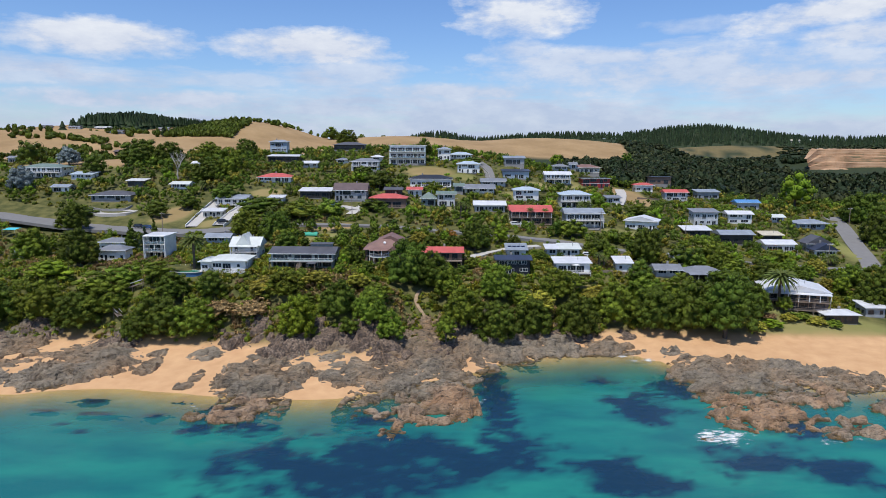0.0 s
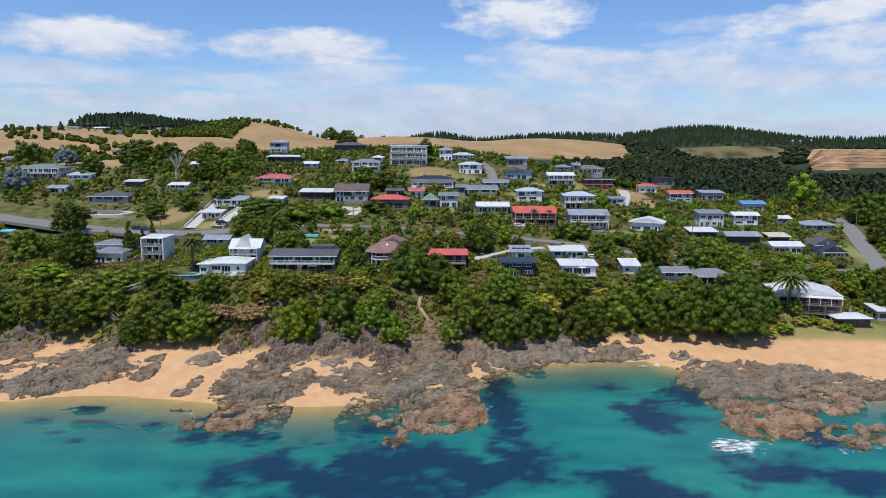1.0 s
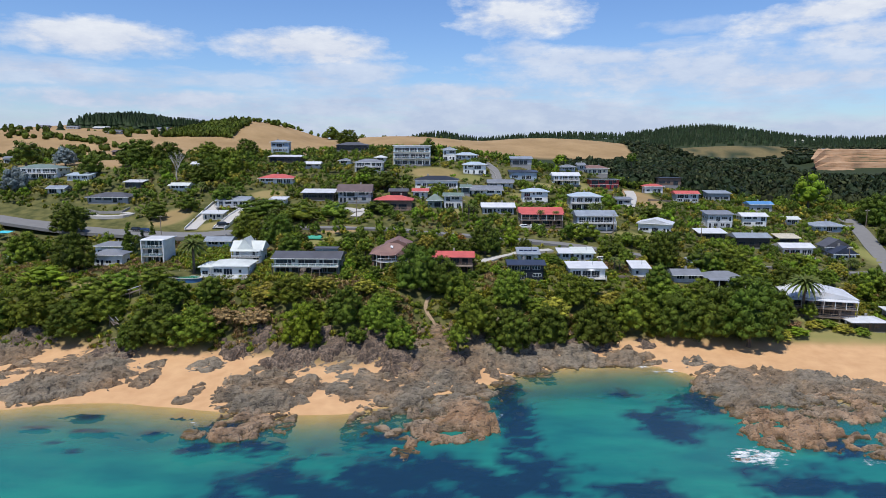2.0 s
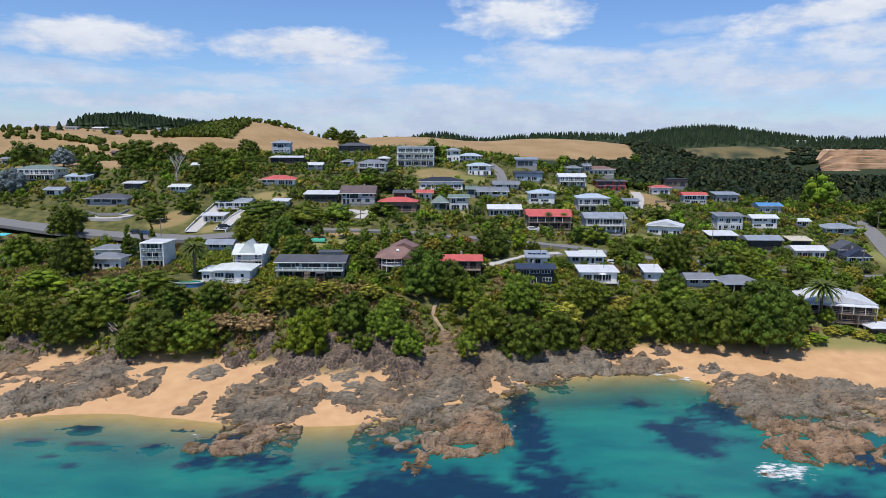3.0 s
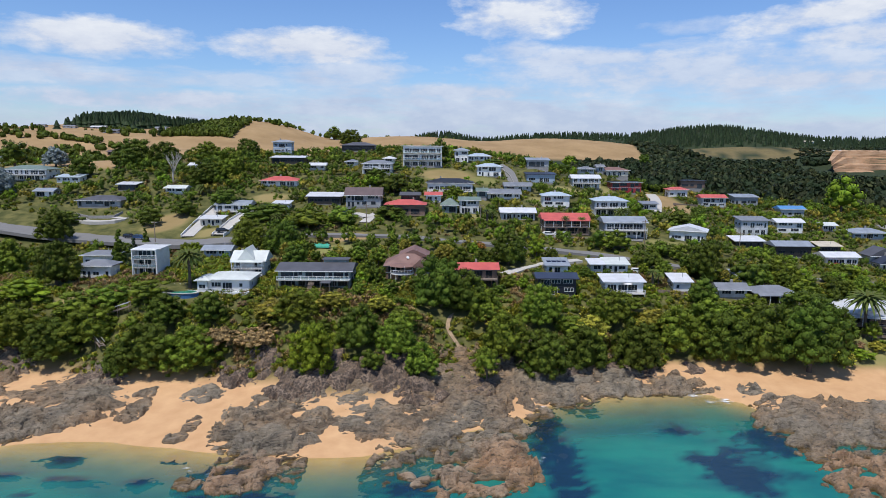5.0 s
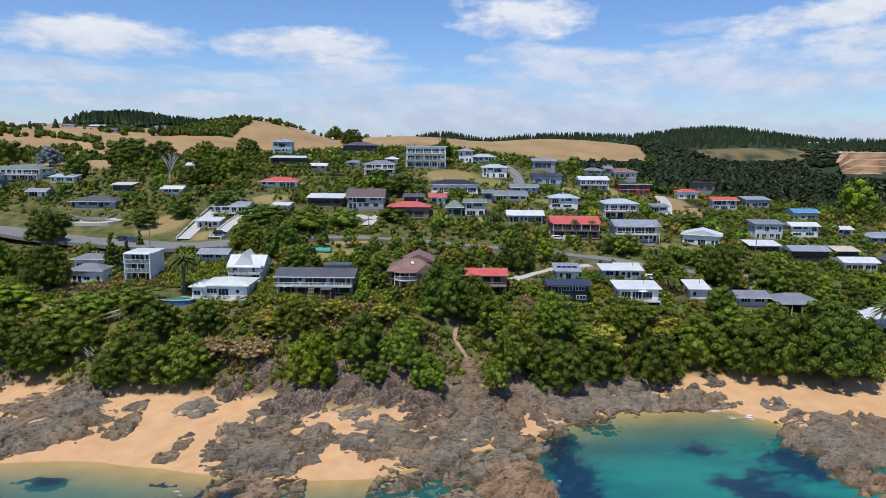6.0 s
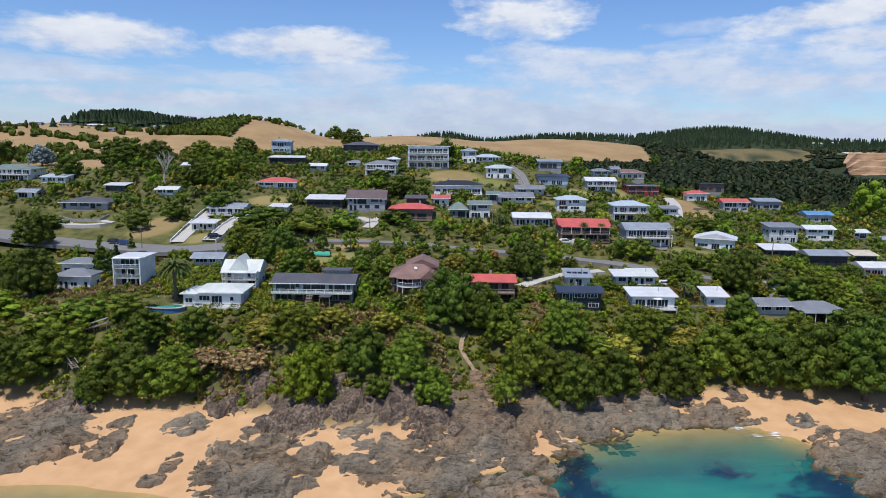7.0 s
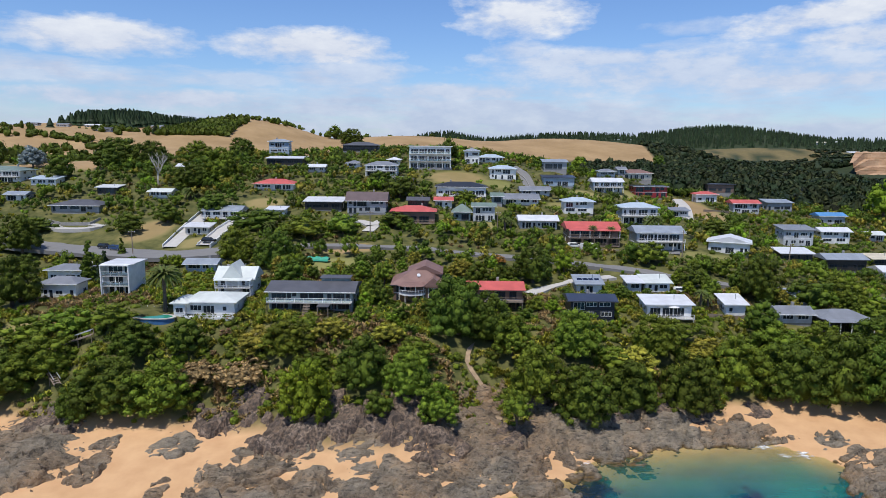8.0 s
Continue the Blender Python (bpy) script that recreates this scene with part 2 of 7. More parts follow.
BARK = plain("bark", (0.10, 0.075, 0.055), 0.9, scale=2.0, vary=0.5)
DEADWOOD = plain("bleached_dead_wood", (0.42, 0.38, 0.34), 0.85, scale=2.0, vary=0.25)
RUBBER = plain("rubber", (0.02, 0.02, 0.02), 0.8)

GLASS, nt, b = shader("window_glass")
b.inputs["Base Color"].default_value = (0.025, 0.032, 0.04, 1)
b.inputs["Roughness"].default_value, b.inputs["IOR"].default_value = 0.04, 1.5
RAILGLASS, nt, b = shader("clear_balustrade_glass")
b.inputs["Base Color"].default_value = (0.75, 0.88, 0.88, 1)
b.inputs["Roughness"].default_value, b.inputs["Transmission Weight"].default_value, b.inputs["IOR"].default_value = 0.03, 0.9, 1.05

LEAF_DARK = leafy("dark_glossy_leaves", (0.078, 0.112, 0.014), 0.4)
LEAF_MID = leafy("green_leaves", (0.125, 0.168, 0.018), 0.4)
LEAF_BRIGHT = leafy("bright_green_leaves", (0.155, 0.225, 0.017), 0.4)
LEAF_OLIVE = leafy("olive_scrub_leaves", (0.265, 0.250, 0.036), 0.5)
LEAF_DRY = leafy("dry_brown_scrub", (0.290, 0.195, 0.095), 0.5)
LEAF_SILVER = leafy("silver_blue_leaves", (0.18, 0.22, 0.22))
LEAF_PINE = leafy("pine_needles", (0.026, 0.043, 0.018))
LEAF_BUSH = leafy("dark_bush_leaves", (0.036, 0.046, 0.018), 0.7)
LEAF_PALM = leafy("palm_fronds", (0.11, 0.14, 0.034), 0.45)
LEAF_FLOWER = leafy("rust_orange_blossom", (0.26, 0.11, 0.03), 0.4)

# land: cover painted by what grows or lies there
LAND, nt, b = shader("land_cover")
cov = nt.nodes.new("ShaderNodeAttribute")
cov.attribute_name = "cover"
sep = nt.nodes.new("ShaderNodeSeparateColor")
link(nt, cov.outputs["Color"], sep.inputs[0])
broad, mid, grit = tex(nt, "Noise", 0.03, 5, coords="World"), tex(nt, "Noise", 0.25, 6, coords="World"), tex(nt, "Noise", 3.0, 6, coords="World")
soil = mixc(nt, ramp(nt, mid, (0.35, (0, 0, 0)), (0.65, (1, 1, 1))), (0.050, 0.058, 0.016), (0.135, 0.125, 0.042))
grass = mixc(nt, ramp(nt, broad, (0.35, (0, 0, 0)), (0.65, (1, 1, 1))), (0.13, 0.165, 0.04), (0.23, 0.215, 0.075))
hay = mixc(nt, ramp(nt, broad, (0.3, (0, 0, 0)), (0.7, (1, 1, 1))), (0.27, 0.175, 0.085), (0.40, 0.27, 0.14))
hay = mixc(nt, calc(nt, "MULTIPLY", mid, 0.45), hay, (0.19, 0.13, 0.055))
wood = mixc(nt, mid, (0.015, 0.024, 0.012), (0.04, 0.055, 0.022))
sandc = mixc(nt, ramp(nt, mid, (0.3, (0, 0, 0)), (0.75, (1, 1, 1))), (0.47, 0.272, 0.135), (0.59, 0.365, 0.190))
sandc = mixc(nt, calc(nt, "MULTIPLY", grit, 0.2), sandc, (0.44, 0.28, 0.15))
base = mixc(nt, sep.outputs["Green"], soil, grass)
base = mixc(nt, sep.outputs["Blue"], base, hay)
base = mixc(nt, sep.outputs["Red"], base, sandc)
alpha = cov.outputs["Alpha"]
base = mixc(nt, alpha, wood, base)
link(nt, base, b.inputs["Base Color"])
b.inputs["Roughness"].default_value, b.inputs["Specular IOR Level"].default_value = 0.92, 0.2
relief(nt, b, mid, 0.4, 0.4)

# rock: grey or tan weathered slabs, wet and weed-brown at the tide
def shore_stone(name, tones):
    mat, nt, b = shader(name)
    n1, n2 = tex(nt, "Noise", 0.30, 8, 0.68, "World"), tex(nt, "Noise", 0.8, 8, 0.7, "World", (0.7, 1.7, 2.5))
    speck = tex(nt, "Noise", 3.5, 6, 0.7, "World")
    col = ramp(nt, n1, *tones)
    beds = tex(nt, "Noise", 0.055, 4, 0.6, "World")
    col = mixc(nt, ramp(nt, beds, (0.42, (0, 0, 0)), (0.62, (1, 1, 1))), col, mixc(nt, 1.0, col, (1.15, 0.92, 0.72), "MULTIPLY"))
    col = mixc(nt, calc(nt, "MULTIPLY", ramp(nt, n2, (0.38, (1, 1, 1)), (0.46, (0, 0, 0))), 0.8), col, (0.040, 0.033, 0.026))
    col = mixc(nt, calc(nt, "MULTIPLY", ramp(nt, speck, (0.50, (0, 0, 0)), (0.66, (1, 1, 1))), 0.4), col, (0.36, 0.305, 0.24))
    geo = nt.nodes.new("ShaderNodeNewGeometry")
    hz = nt.nodes.new("ShaderNodeSeparateXYZ")
    link(nt, geo.outputs["Position"], hz.inputs[0])
    wob = calc(nt, "ADD", hz.outputs[2], calc(nt, "MULTIPLY", calc(nt, "SUBTRACT", n1, 0.5), 2.4))
    tide = ramp(nt, calc(nt, "MULTIPLY", wob, 0.5), (0.0, (1, 1, 1)), (0.26, (0, 0, 0)))
    col = mixc(nt, tide, col, mixc(nt, ramp(nt, n2, (0.38, (0, 0, 0)), (0.62, (1, 1, 1))), (0.028, 0.022, 0.012), (0.175, 0.100, 0.022)))
    link(nt, col, b.inputs["Base Color"])
    link(nt, ramp(nt, tide, (0.0, (0.85, 0.85, 0.85)), (1.0, (0.45, 0.45, 0.45))), b.inputs["Roughness"])
    relief(nt, b, calc(nt, "ADD", n2, calc(nt, "MULTIPLY", speck, 0.5)), 1.0, 0.7)
    return mat


ROCK = shore_stone("weathered_shore_rock", ((0.30, (0.080, 0.065, 0.046)), (0.43, (0.168, 0.138, 0.097)), (0.55, (0.240, 0.198, 0.141)), (0.70, (0.345, 0.268, 0.174))))
ROCK_TAN = shore_stone("tan_shore_rock", ((0.32, (0.14, 0.100, 0.066)), (0.45, (0.25, 0.18, 0.118)), (0.57, (0.34, 0.25, 0.165)), (0.72, (0.42, 0.32, 0.22))))

CLIFF, nt, b = shader("reddish_cliff_rock")
n1, n2 = tex(nt, "Noise", 0.3, 8, 0.65, "World"), tex(nt, "Noise", 1.6, 8, 0.7, "World")
col = ramp(nt, n1, (0.3, (0.085, 0.060, 0.044)), (0.5, (0.205, 0.140, 0.093)), (0.7, (0.36, 0.270, 0.20)))
link(nt, mixc(nt, ramp(nt, n2, (0.42, (1, 1, 1)), (0.6, (0, 0, 0))), col, (0.06, 0.045, 0.035)), b.inputs["Base Color"])
b.inputs["Roughness"].default_value = 0.9
relief(nt, b, n2, 0.9, 0.4)

WEED, nt, b = shader("dark_weed_on_reef")
n1 = tex(nt, "Noise", 0.5, 7, 0.65, "World")
dense = nt.nodes.new("ShaderNodeAttribute")
dense.attribute_name = "growth"
kelp = ramp(nt, n1, (0.35, (0.010, 0.014, 0.022)), (0.6, (0.022, 0.020, 0.024)), (0.75, (0.075, 0.042, 0.018)))
link(nt, mixc(nt, dense.outputs["Fac"], (0.50, 0.33, 0.17), kelp), b.inputs["Base Color"])
b.inputs["Roughness"].default_value = 0.9

# sea: clear and pale over shallow sand, more turbid blue-green as it deepens; ripples; gloss by Fresnel
SEA, nt, b = shader("clear_green_sea")
nt.nodes.remove(b)
depth = nt.nodes.new("ShaderNodeAttribute")
depth.attribute_name = "depth"
turb = calc(nt, "SUBTRACT", 1.0, calc(nt, "POWER", 0.32, calc(nt, "POWER", depth.outputs["Fac"], 1.0)), clamp=True)
patchy = tex(nt, "Noise", 0.035, 4, coords="World", stretch=(1, 2.2, 1))
deep = mixc(nt, ramp(nt, patchy, (0.38, (0, 0, 0)), (0.62, (1, 1, 1))), (0.009, 0.118, 0.122), (0.016, 0.190, 0.152))
weedy = nt.nodes.new("ShaderNodeAttribute")
weedy.attribute_name = "growth"
deep = mixc(nt, weedy.outputs["Fac"], deep, (0.008, 0.036, 0.070))
clear = nt.nodes.new("ShaderNodeBsdfTransparent")
clear.inputs[0].default_value = (0.84, 0.93, 0.83, 1)
body = nt.nodes.new("ShaderNodeBsdfDiffuse")
link(nt, deep, body.inputs["Color"])
m1 = nt.nodes.new("ShaderNodeMixShader")
link(nt, turb, m1.inputs[0])
link(nt, clear.outputs[0], m1.inputs[1])
link(nt, body.outputs[0], m1.inputs[2])
gloss = nt.nodes.new("ShaderNodeBsdfGlossy")
gloss.inputs["Roughness"].default_value = 0.08
fres = nt.nodes.new("ShaderNodeFresnel")
fres.inputs["IOR"].default_value = 1.33
m2 = nt.nodes.new("ShaderNodeMixShader")
link(nt, fres.outputs[0], m2.inputs[0])
link(nt, m1.outputs[0], m2.inputs[1])
link(nt, gloss.outputs[0], m2.inputs[2])
wave = calc(nt, "ADD", tex(nt, "Noise", 0.35, 4, coords="World", stretch=(0.6, 1.6, 1)), calc(nt, "MULTIPLY", tex(nt, "Noise", 1.6, 3, coords="World", stretch=(0.7, 1.5, 1)), 0.35))
bump = nt.nodes.new("ShaderNodeBump")
bump.inputs["Strength"].default_value, bump.inputs["Distance"].default_value = 0.35, 0.25
link(nt, wave, bump.inputs["Height"])
for n in (gloss, fres):
    link(nt, bump.outputs[0], n.inputs["Normal"])
link(nt, m2.outputs[0], nt.nodes["Material Output"].inputs["Surface"])

FOAM, nt, b = shader("white_surf")
b.inputs["Base Color"].default_value = (0.86, 0.88, 0.88, 1)
b.inputs["Roughness"].default_value = 0.8
n1 = tex(nt, "Noise", 0.7, 8, 0.72, "World", (0.7, 1.6, 1))
att = nt.nodes.new("ShaderNodeAttribute")
att.attribute_name = "froth"
lace = calc(nt, "MULTIPLY", calc(nt, "SUBTRACT", n1, 0.5), 2.6)
see = ramp(nt, calc(nt, "ADD", lace, calc(nt, "SUBTRACT", att.outputs["Fac"], 0.66)), (0.0, (0, 0, 0)), (0.8, (1, 1, 1)))
link(nt, see, b.inputs["Alpha"])

CLAY, nt, b = shader("cut_clay_terraces")
n1, n2 = tex(nt, "Noise", 0.05, 7, 0.65, "World", (0.6, 0.6, 9)), tex(nt, "Noise", 0.4, 6, 0.6, "World")
link(nt, mixc(nt, calc(nt, "MULTIPLY", n2, 0.5), ramp(nt, n1, (0.38, (0.09, 0.085, 0.04)), (0.46, (0.34, 0.19, 0.10)), (0.6, (0.46, 0.30, 0.18))), (0.24, 0.15, 0.08)), b.inputs["Base Color"])
b.inputs["Roughness"].default_value = 0.95
FOOTPATH = plain("pale_trodden_clay", (0.29, 0.205, 0.125), 0.95, scale=0.8, vary=0.6)
POOL, nt, b = shader("pool_water")
b.inputs["Base Color"].default_value = (0.03, 0.22, 0.15, 1)
b.inputs["Roughness"].default_value = 0.06
TILE = plain("blue_pool_tiles", (0.06, 0.16, 0.34), 0.35, scale=5.0)
DECKING = plain("red_brown_decking", (0.24, 0.11, 0.07), 0.7)
PAINTS = {c: painted("car_paint_" + c, v, 0.25, None, 0.04) for c, v in (("white", (0.78, 0.78, 0.78)), ("black", (0.015, 0.015, 0.018)), ("blue", (0.03, 0.06, 0.14)), ("silver", (0.42, 0.43, 0.45)), ("red", (0.4, 0.03, 0.03)))}
NETTING = plain("green_netting", (0.03, 0.30, 0.20), 0.7)
SAIL = plain("turquoise_canvas", (0.05, 0.42, 0.50), 0.7)
SOLAR = plain("solar_panel_glass", (0.012, 0.016, 0.035), 0.15)

# ---- mesh helpers ----
def mesh_from(name, verts, faces, mat, smooth=False):
    me = bpy.data.meshes.new(name)
    me.from_pydata([tuple(map(float, v)) for v in verts], [], [tuple(map(int, f)) for f in faces])
    me.materials.append(mat)
    if smooth:
        me.polygons.foreach_set("use_smooth", [True] * len(me.polygons))
    me.update()
    return me


def part(name, data, mat, parent, label=""):
    """One mesh object under a thing or a part. data: a bmesh or a ready mesh."""
    if isinstance(data, bmesh.types.BMesh):
        me = bpy.data.meshes.new(name)
        data.to_mesh(me)
        data.free()
        me.materials.append(mat)
    else:
        me = data
    ob = new(name, me)
    ob.parent = parent
    if label:
        ob["label"] = label
    return ob


def thing(name, m, label, category, group=""):
    ob = new(name)
    ob.empty_display_size = 0.5
    ob.matrix_basis = m
    return tagged(ob, label, category, group)


def box(bm, x0, y0, z0, x1, y1, z1):
    v = [bm.verts.new((x, y, z)) for z in (z0, z1) for x, y in ((x0, y0), (x1, y0), (x1, y1), (x0, y1))]
    for f in ((3, 2, 1, 0), (4, 5, 6, 7), (0, 1, 5, 4), (1, 2, 6, 5), (2, 3, 7, 6), (3, 0, 4, 7)):
        bm.faces.new([v[i] for i in f])
    return bm


def boxed(*a):
    return box(bmesh.new(), *a)


def solid(rings):
    """Faces between two rings of points of equal length, closed above and below."""
    bm = bmesh.new()
    lo, hi = ([bm.verts.new(p) for p in r] for r in rings)
    n = len(lo)
    bm.faces.new(lo[::-1])
    bm.faces.new(hi)
    for i in range(n):
        bm.faces.new((lo[i], lo[(i + 1) % n], hi[(i + 1) % n], hi[i]))
    return bm


def tube(bm, points, radii, sides=6):
    rings = []
    for i, (p, r) in enumerate(zip(points, radii)):
        p = Vector(p)
        d = (Vector(points[min(i + 1, len(points) - 1)]) - Vector(points[max(i - 1, 0)])).normalized()
        a = d.orthogonal().normalized()
        b = d.cross(a)
        rings.append([bm.verts.new(p + (a * math.cos(k * math.tau / sides) + b * math.sin(k * math.tau / sides)) * r) for k in range(sides)])
    for lo, hi in zip(rings, rings[1:]):
        for k in range(sides):
            bm.faces.new((lo[k], lo[(k + 1) % sides], hi[(k + 1) % sides], hi[k]))
    bm.faces.new(rings[-1])
    return bm


# ---- houses: plan and lie, so that the land can be levelled under them ----
def z_at(x, y):
    return float(ground(x, y))


PANE_CACHE = {}


def frame_grid(w, h, t, bars):
    """A window frame with its mullions as one connected piece."""
    xs = [-w / 2, -w / 2 + t]
    for k in range(1, bars + 1):
        c = -w / 2 + w * k / (bars + 1)
        xs += [c - 0.035, c + 0.035]
    xs += [w / 2 - t, w / 2]
    zs = [0, t, h - t, h]
    open_cell = lambda i, j: j == 1 and i % 2 == 1                     # noqa: E731
    bm = bmesh.new()
    vs = {}

    def v(i, j, y):
        if (i, j, y) not in vs:
            vs[i, j, y] = bm.verts.new((xs[i], y, zs[j]))
        return vs[i, j, y]

    f, k = -0.06, 0.05
    nx = len(xs) - 1
    for i in range(nx):
        for j in range(3):
            if open_cell(i, j):
                continue
            bm.faces.new((v(i, j, f), v(i + 1, j, f), v(i + 1, j + 1, f), v(i, j + 1, f)))
            bm.faces.new((v(i, j + 1, k), v(i + 1, j + 1, k), v(i + 1, j, k), v(i, j, k)))
            for di, dj, p, q in ((-1, 0, (i, j + 1), (i, j)), (1, 0, (i + 1, j), (i + 1, j + 1)), (0, -1, (i, j), (i + 1, j)), (0, 1, (i + 1, j + 1), (i, j + 1))):
                a, c = i + di, j + dj
                if not (0 <= a < nx and 0 <= c < 3) or open_cell(a, c):
                    bm.faces.new((v(*p, k), v(*q, k), v(*q, f), v(*p, f)))
    return bm


def window(parent, x, y, z, w, h, side, glazed="white", bars=1):
    """A window in the wall at x, y; side 0: seaward, 1: east, 3: west. z: its sill."""
    key = (round(w, 1), round(h, 1), glazed, bars)
    w, h = key[:2]
    if key not in PANE_CACHE:
        bm = frame_grid(w, h, 0.09, bars)
        me = bpy.data.meshes.new("window_frame")
        bm.to_mesh(me)
        bm.free()
        me.materials.append(TRIM if glazed == "white" else DARK_TRIM)
        bm = boxed(-w / 2 + 0.05, -0.025, 0.05, w / 2 - 0.05, 0.03, h - 0.05)
        pm = bpy.data.meshes.new("pane")
        bm.to_mesh(pm)
        bm.free()
        pm.materials.append(GLASS)
        PANE_CACHE[key] = (me, pm)
    me, pm = PANE_CACHE[key]
    ob = part("window", me, None, parent)
    ob.matrix_basis = pose(x, y, z, 0, 0, (0, 90, 180, 270)[side])
    part("pane", pm, None, ob, "dark reflecting glass")
    return ob


def roof_mesh(kind, w, d, h, rise, over, along="x"):
    """A roof slab over a box w by d, eaves at h. Kinds: gable, hip, flat, mono."""
    t = 0.22
    a, c = w / 2 + over, d / 2 + over
    bm = bmesh.new()
    if kind in ("flat", "mono"):
        zf, zb = (h, h) if kind == "flat" else (h, h + rise)
        lo = [(-a, -c, zf), (a, -c, zf), (a, c, zb), (-a, c, zb)]
        bm.free()
        return solid((lo, [(x, y, z + t) for x, y, z in lo]))
    drop = rise * over / ((d if along == "x" else w) / 2)
    e = h - drop * 0.8
    if along == "x":
        k = a if kind == "gable" else max(0.3, a - c)
        ends = [(-k, 0, h + rise), (k, 0, h + rise)]
    else:
        k = c if kind == "gable" else max(0.3, c - a)
        ends = [(0, -k, h + rise), (0, k, h + rise)]
    low = [bm.verts.new(p) for p in ((-a, -c, e), (a, -c, e), (a, c, e), (-a, c, e))]
    top = [bm.verts.new((x, y, z + t)) for x, y, z in ((-a, -c, e), (a, -c, e), (a, c, e), (-a, c, e))]
    rid = [bm.verts.new((p[0], p[1], p[2] + t)) for p in ends]
    for i in range(4):
        bm.faces.new((low[i], low[(i + 1) % 4], top[(i + 1) % 4], top[i]))
    bm.faces.new(low[::-1])
    if along == "x":
        bm.faces.new((top[0], top[1], rid[1], rid[0]))
        bm.faces.new((top[2], top[3], rid[0], rid[1]))
        bm.faces.new((top[1], top[2], rid[1]))
        bm.faces.new((top[3], top[0], rid[0]))
    else:
        bm.faces.new((top[1], top[2], rid[1], rid[0]))
        bm.faces.new((top[3], top[0], rid[0], rid[1]))
        bm.faces.new((top[0], top[1], rid[0]))
        bm.faces.new((top[2], top[3], rid[1]))
    return bm


PLANS = []


def house(x, y, z, w, d, h, **more):
    """Notes a house: the middle of its seaward wall at x, y, ground z, width, depth, wall height; turn in degrees, and its looks."""
    if "rise" in more and y > 228:
        more["rise"] *= 0.8
    PLANS.append((x, y, z, w, d, h, more))

# ---- where the houses stand ----
house(-201.2, 333.7, 39.3, 19.7, 11.0, 4.8, rise=1.9, roof='hip', top='green', wall='white', storeys=2, deck=1,
      label="two-storey white house with a green hipped roof and balcony")
house(-179.0, 329.0, 38.5, 10.3, 6.4, 2.4, rise=1.3, roof='mono', top='paleblue', wall='white', storeys=1,
      label="white weatherboard house with a pale blue sloping roof")
house(-180.0, 312.0, 33.7, 7.6, 5.5, 2.4, rise=1.1, roof='gable', top='bluegrey', wall='white', storeys=1,
      label="small white house with a blue-grey gabled roof")
house(-151.8, 302.1, 30.7, 17.8, 11.0, 2.4, rise=1.9, roof='hip', top='charcoal', wall='grey', storeys=1,
      label="low grey house with a broad charcoal hipped roof")
house(-148.3, 319.7, 36.1, 7.9, 5.5, 2.4, rise=0.9, roof='mono', top='white', wall='dark', storeys=1,
      label="small dark house with a flat white roof")
house(-125.7, 315.7, 35.1, 8.4, 5.5, 2.4, rise=1.1, roof='gable', top='mint', wall='white', storeys=1,
      label="white house with a pale green low-pitched roof")
house(-101.2, 404.9, 51.0, 10.1, 6.2, 6.2, rise=1.2463334207783137, roof='hip', top='bluegrey', wall='blue', storeys=2,
      label="two-storey pale blue house on the ridge")
house(-90.1, 370.3, 46.4, 16.6, 10.3, 2.9, rise=0.9, roof='mono', top='white', wall='dark', storeys=1,
      label="long low dark house with a flat white roof")
house(-83.7, 325.5, 38.0, 15.8, 9.8, 2.4, rise=1.9, roof='hip', top='red', wall='white', storeys=1,
      label="white house with a red hipped roof")
house(-94.4, 293.8, 30.0, 13.1, 8.1, 2.6, rise=1.623771141105565, roof='gable', top='bluegrey', wall='white', storeys=1, deck=1,
      label="white house with a blue-grey roof and white deck by the lane")
house(-97.6, 277.9, 26.2, 7.8, 5.5, 2.4, rise=0.9, roof='mono', top='white', wall='cream', storeys=1,
      label="cream carport with a flat white roof beside the lane")
house(-75.2, 294.0, 30.6, 6.0, 5.5, 2.4, rise=0.9, roof='mono', top='white', wall='white', storeys=1,
      label="small white flat-roofed cottage")
house(-59.5, 302.0, 32.4, 13.5, 8.4, 3.0, rise=1.3, roof='mono', top='white', wall='dark', storeys=1,
      label="dark house with a shallow white roof")
house(-43.1, 298.4, 31.7, 14.0, 8.6, 4.8, rise=3.2, roof='gable', top='plum', wall='grey', storeys=2,
      label="two-storey grey house with a steep plum tiled roof")
house(-25.7, 289.6, 29.6, 15.2, 9.4, 3.9, rise=1.8862403842787405, roof='hip', top='red', wall='brown', storeys=1, deck=1,
      label="brown house with a large red hipped roof and deck")
house(-15.1, 307.9, 33.1, 6.2, 5.5, 2.9, rise=1.1, roof='gable', top='red', wall='white', storeys=1,
      label="small white house with a red gabled roof")
house(-8.4, 293.3, 30.2, 6.0, 5.5, 3.3, rise=2.6, roof='hip', top='green', wall='teal', storeys=1,
      label="green-grey house with a steep green roof")
house(-0.6, 292.8, 29.9, 7.6, 5.5, 5.4, rise=1.1, roof='gable', top='green', wall='pale', storeys=2,
      label="pale two-storey house with a dark green roof")
house(-8.2, 323.7, 36.4, 19.7, 11.0, 3.7, rise=1.9, roof='hip', top='black', wall='white', storeys=1, deck=1,
      label="white house with a black hipped roof and white balustrade")
house(-42.6, 348.3, 42.7, 13.7, 8.5, 4.8, rise=1.6979952953121786, roof='hip', top='grey', wall='white', storeys=2, deck=1,
      label="white terraced house with a grey hipped roof")
house(-56.6, 362.3, 45.5, 6.1, 5.5, 2.4, rise=1.1, roof='hip', top='grey', wall='white', storeys=1,
      label="small white house with a grey hipped roof")
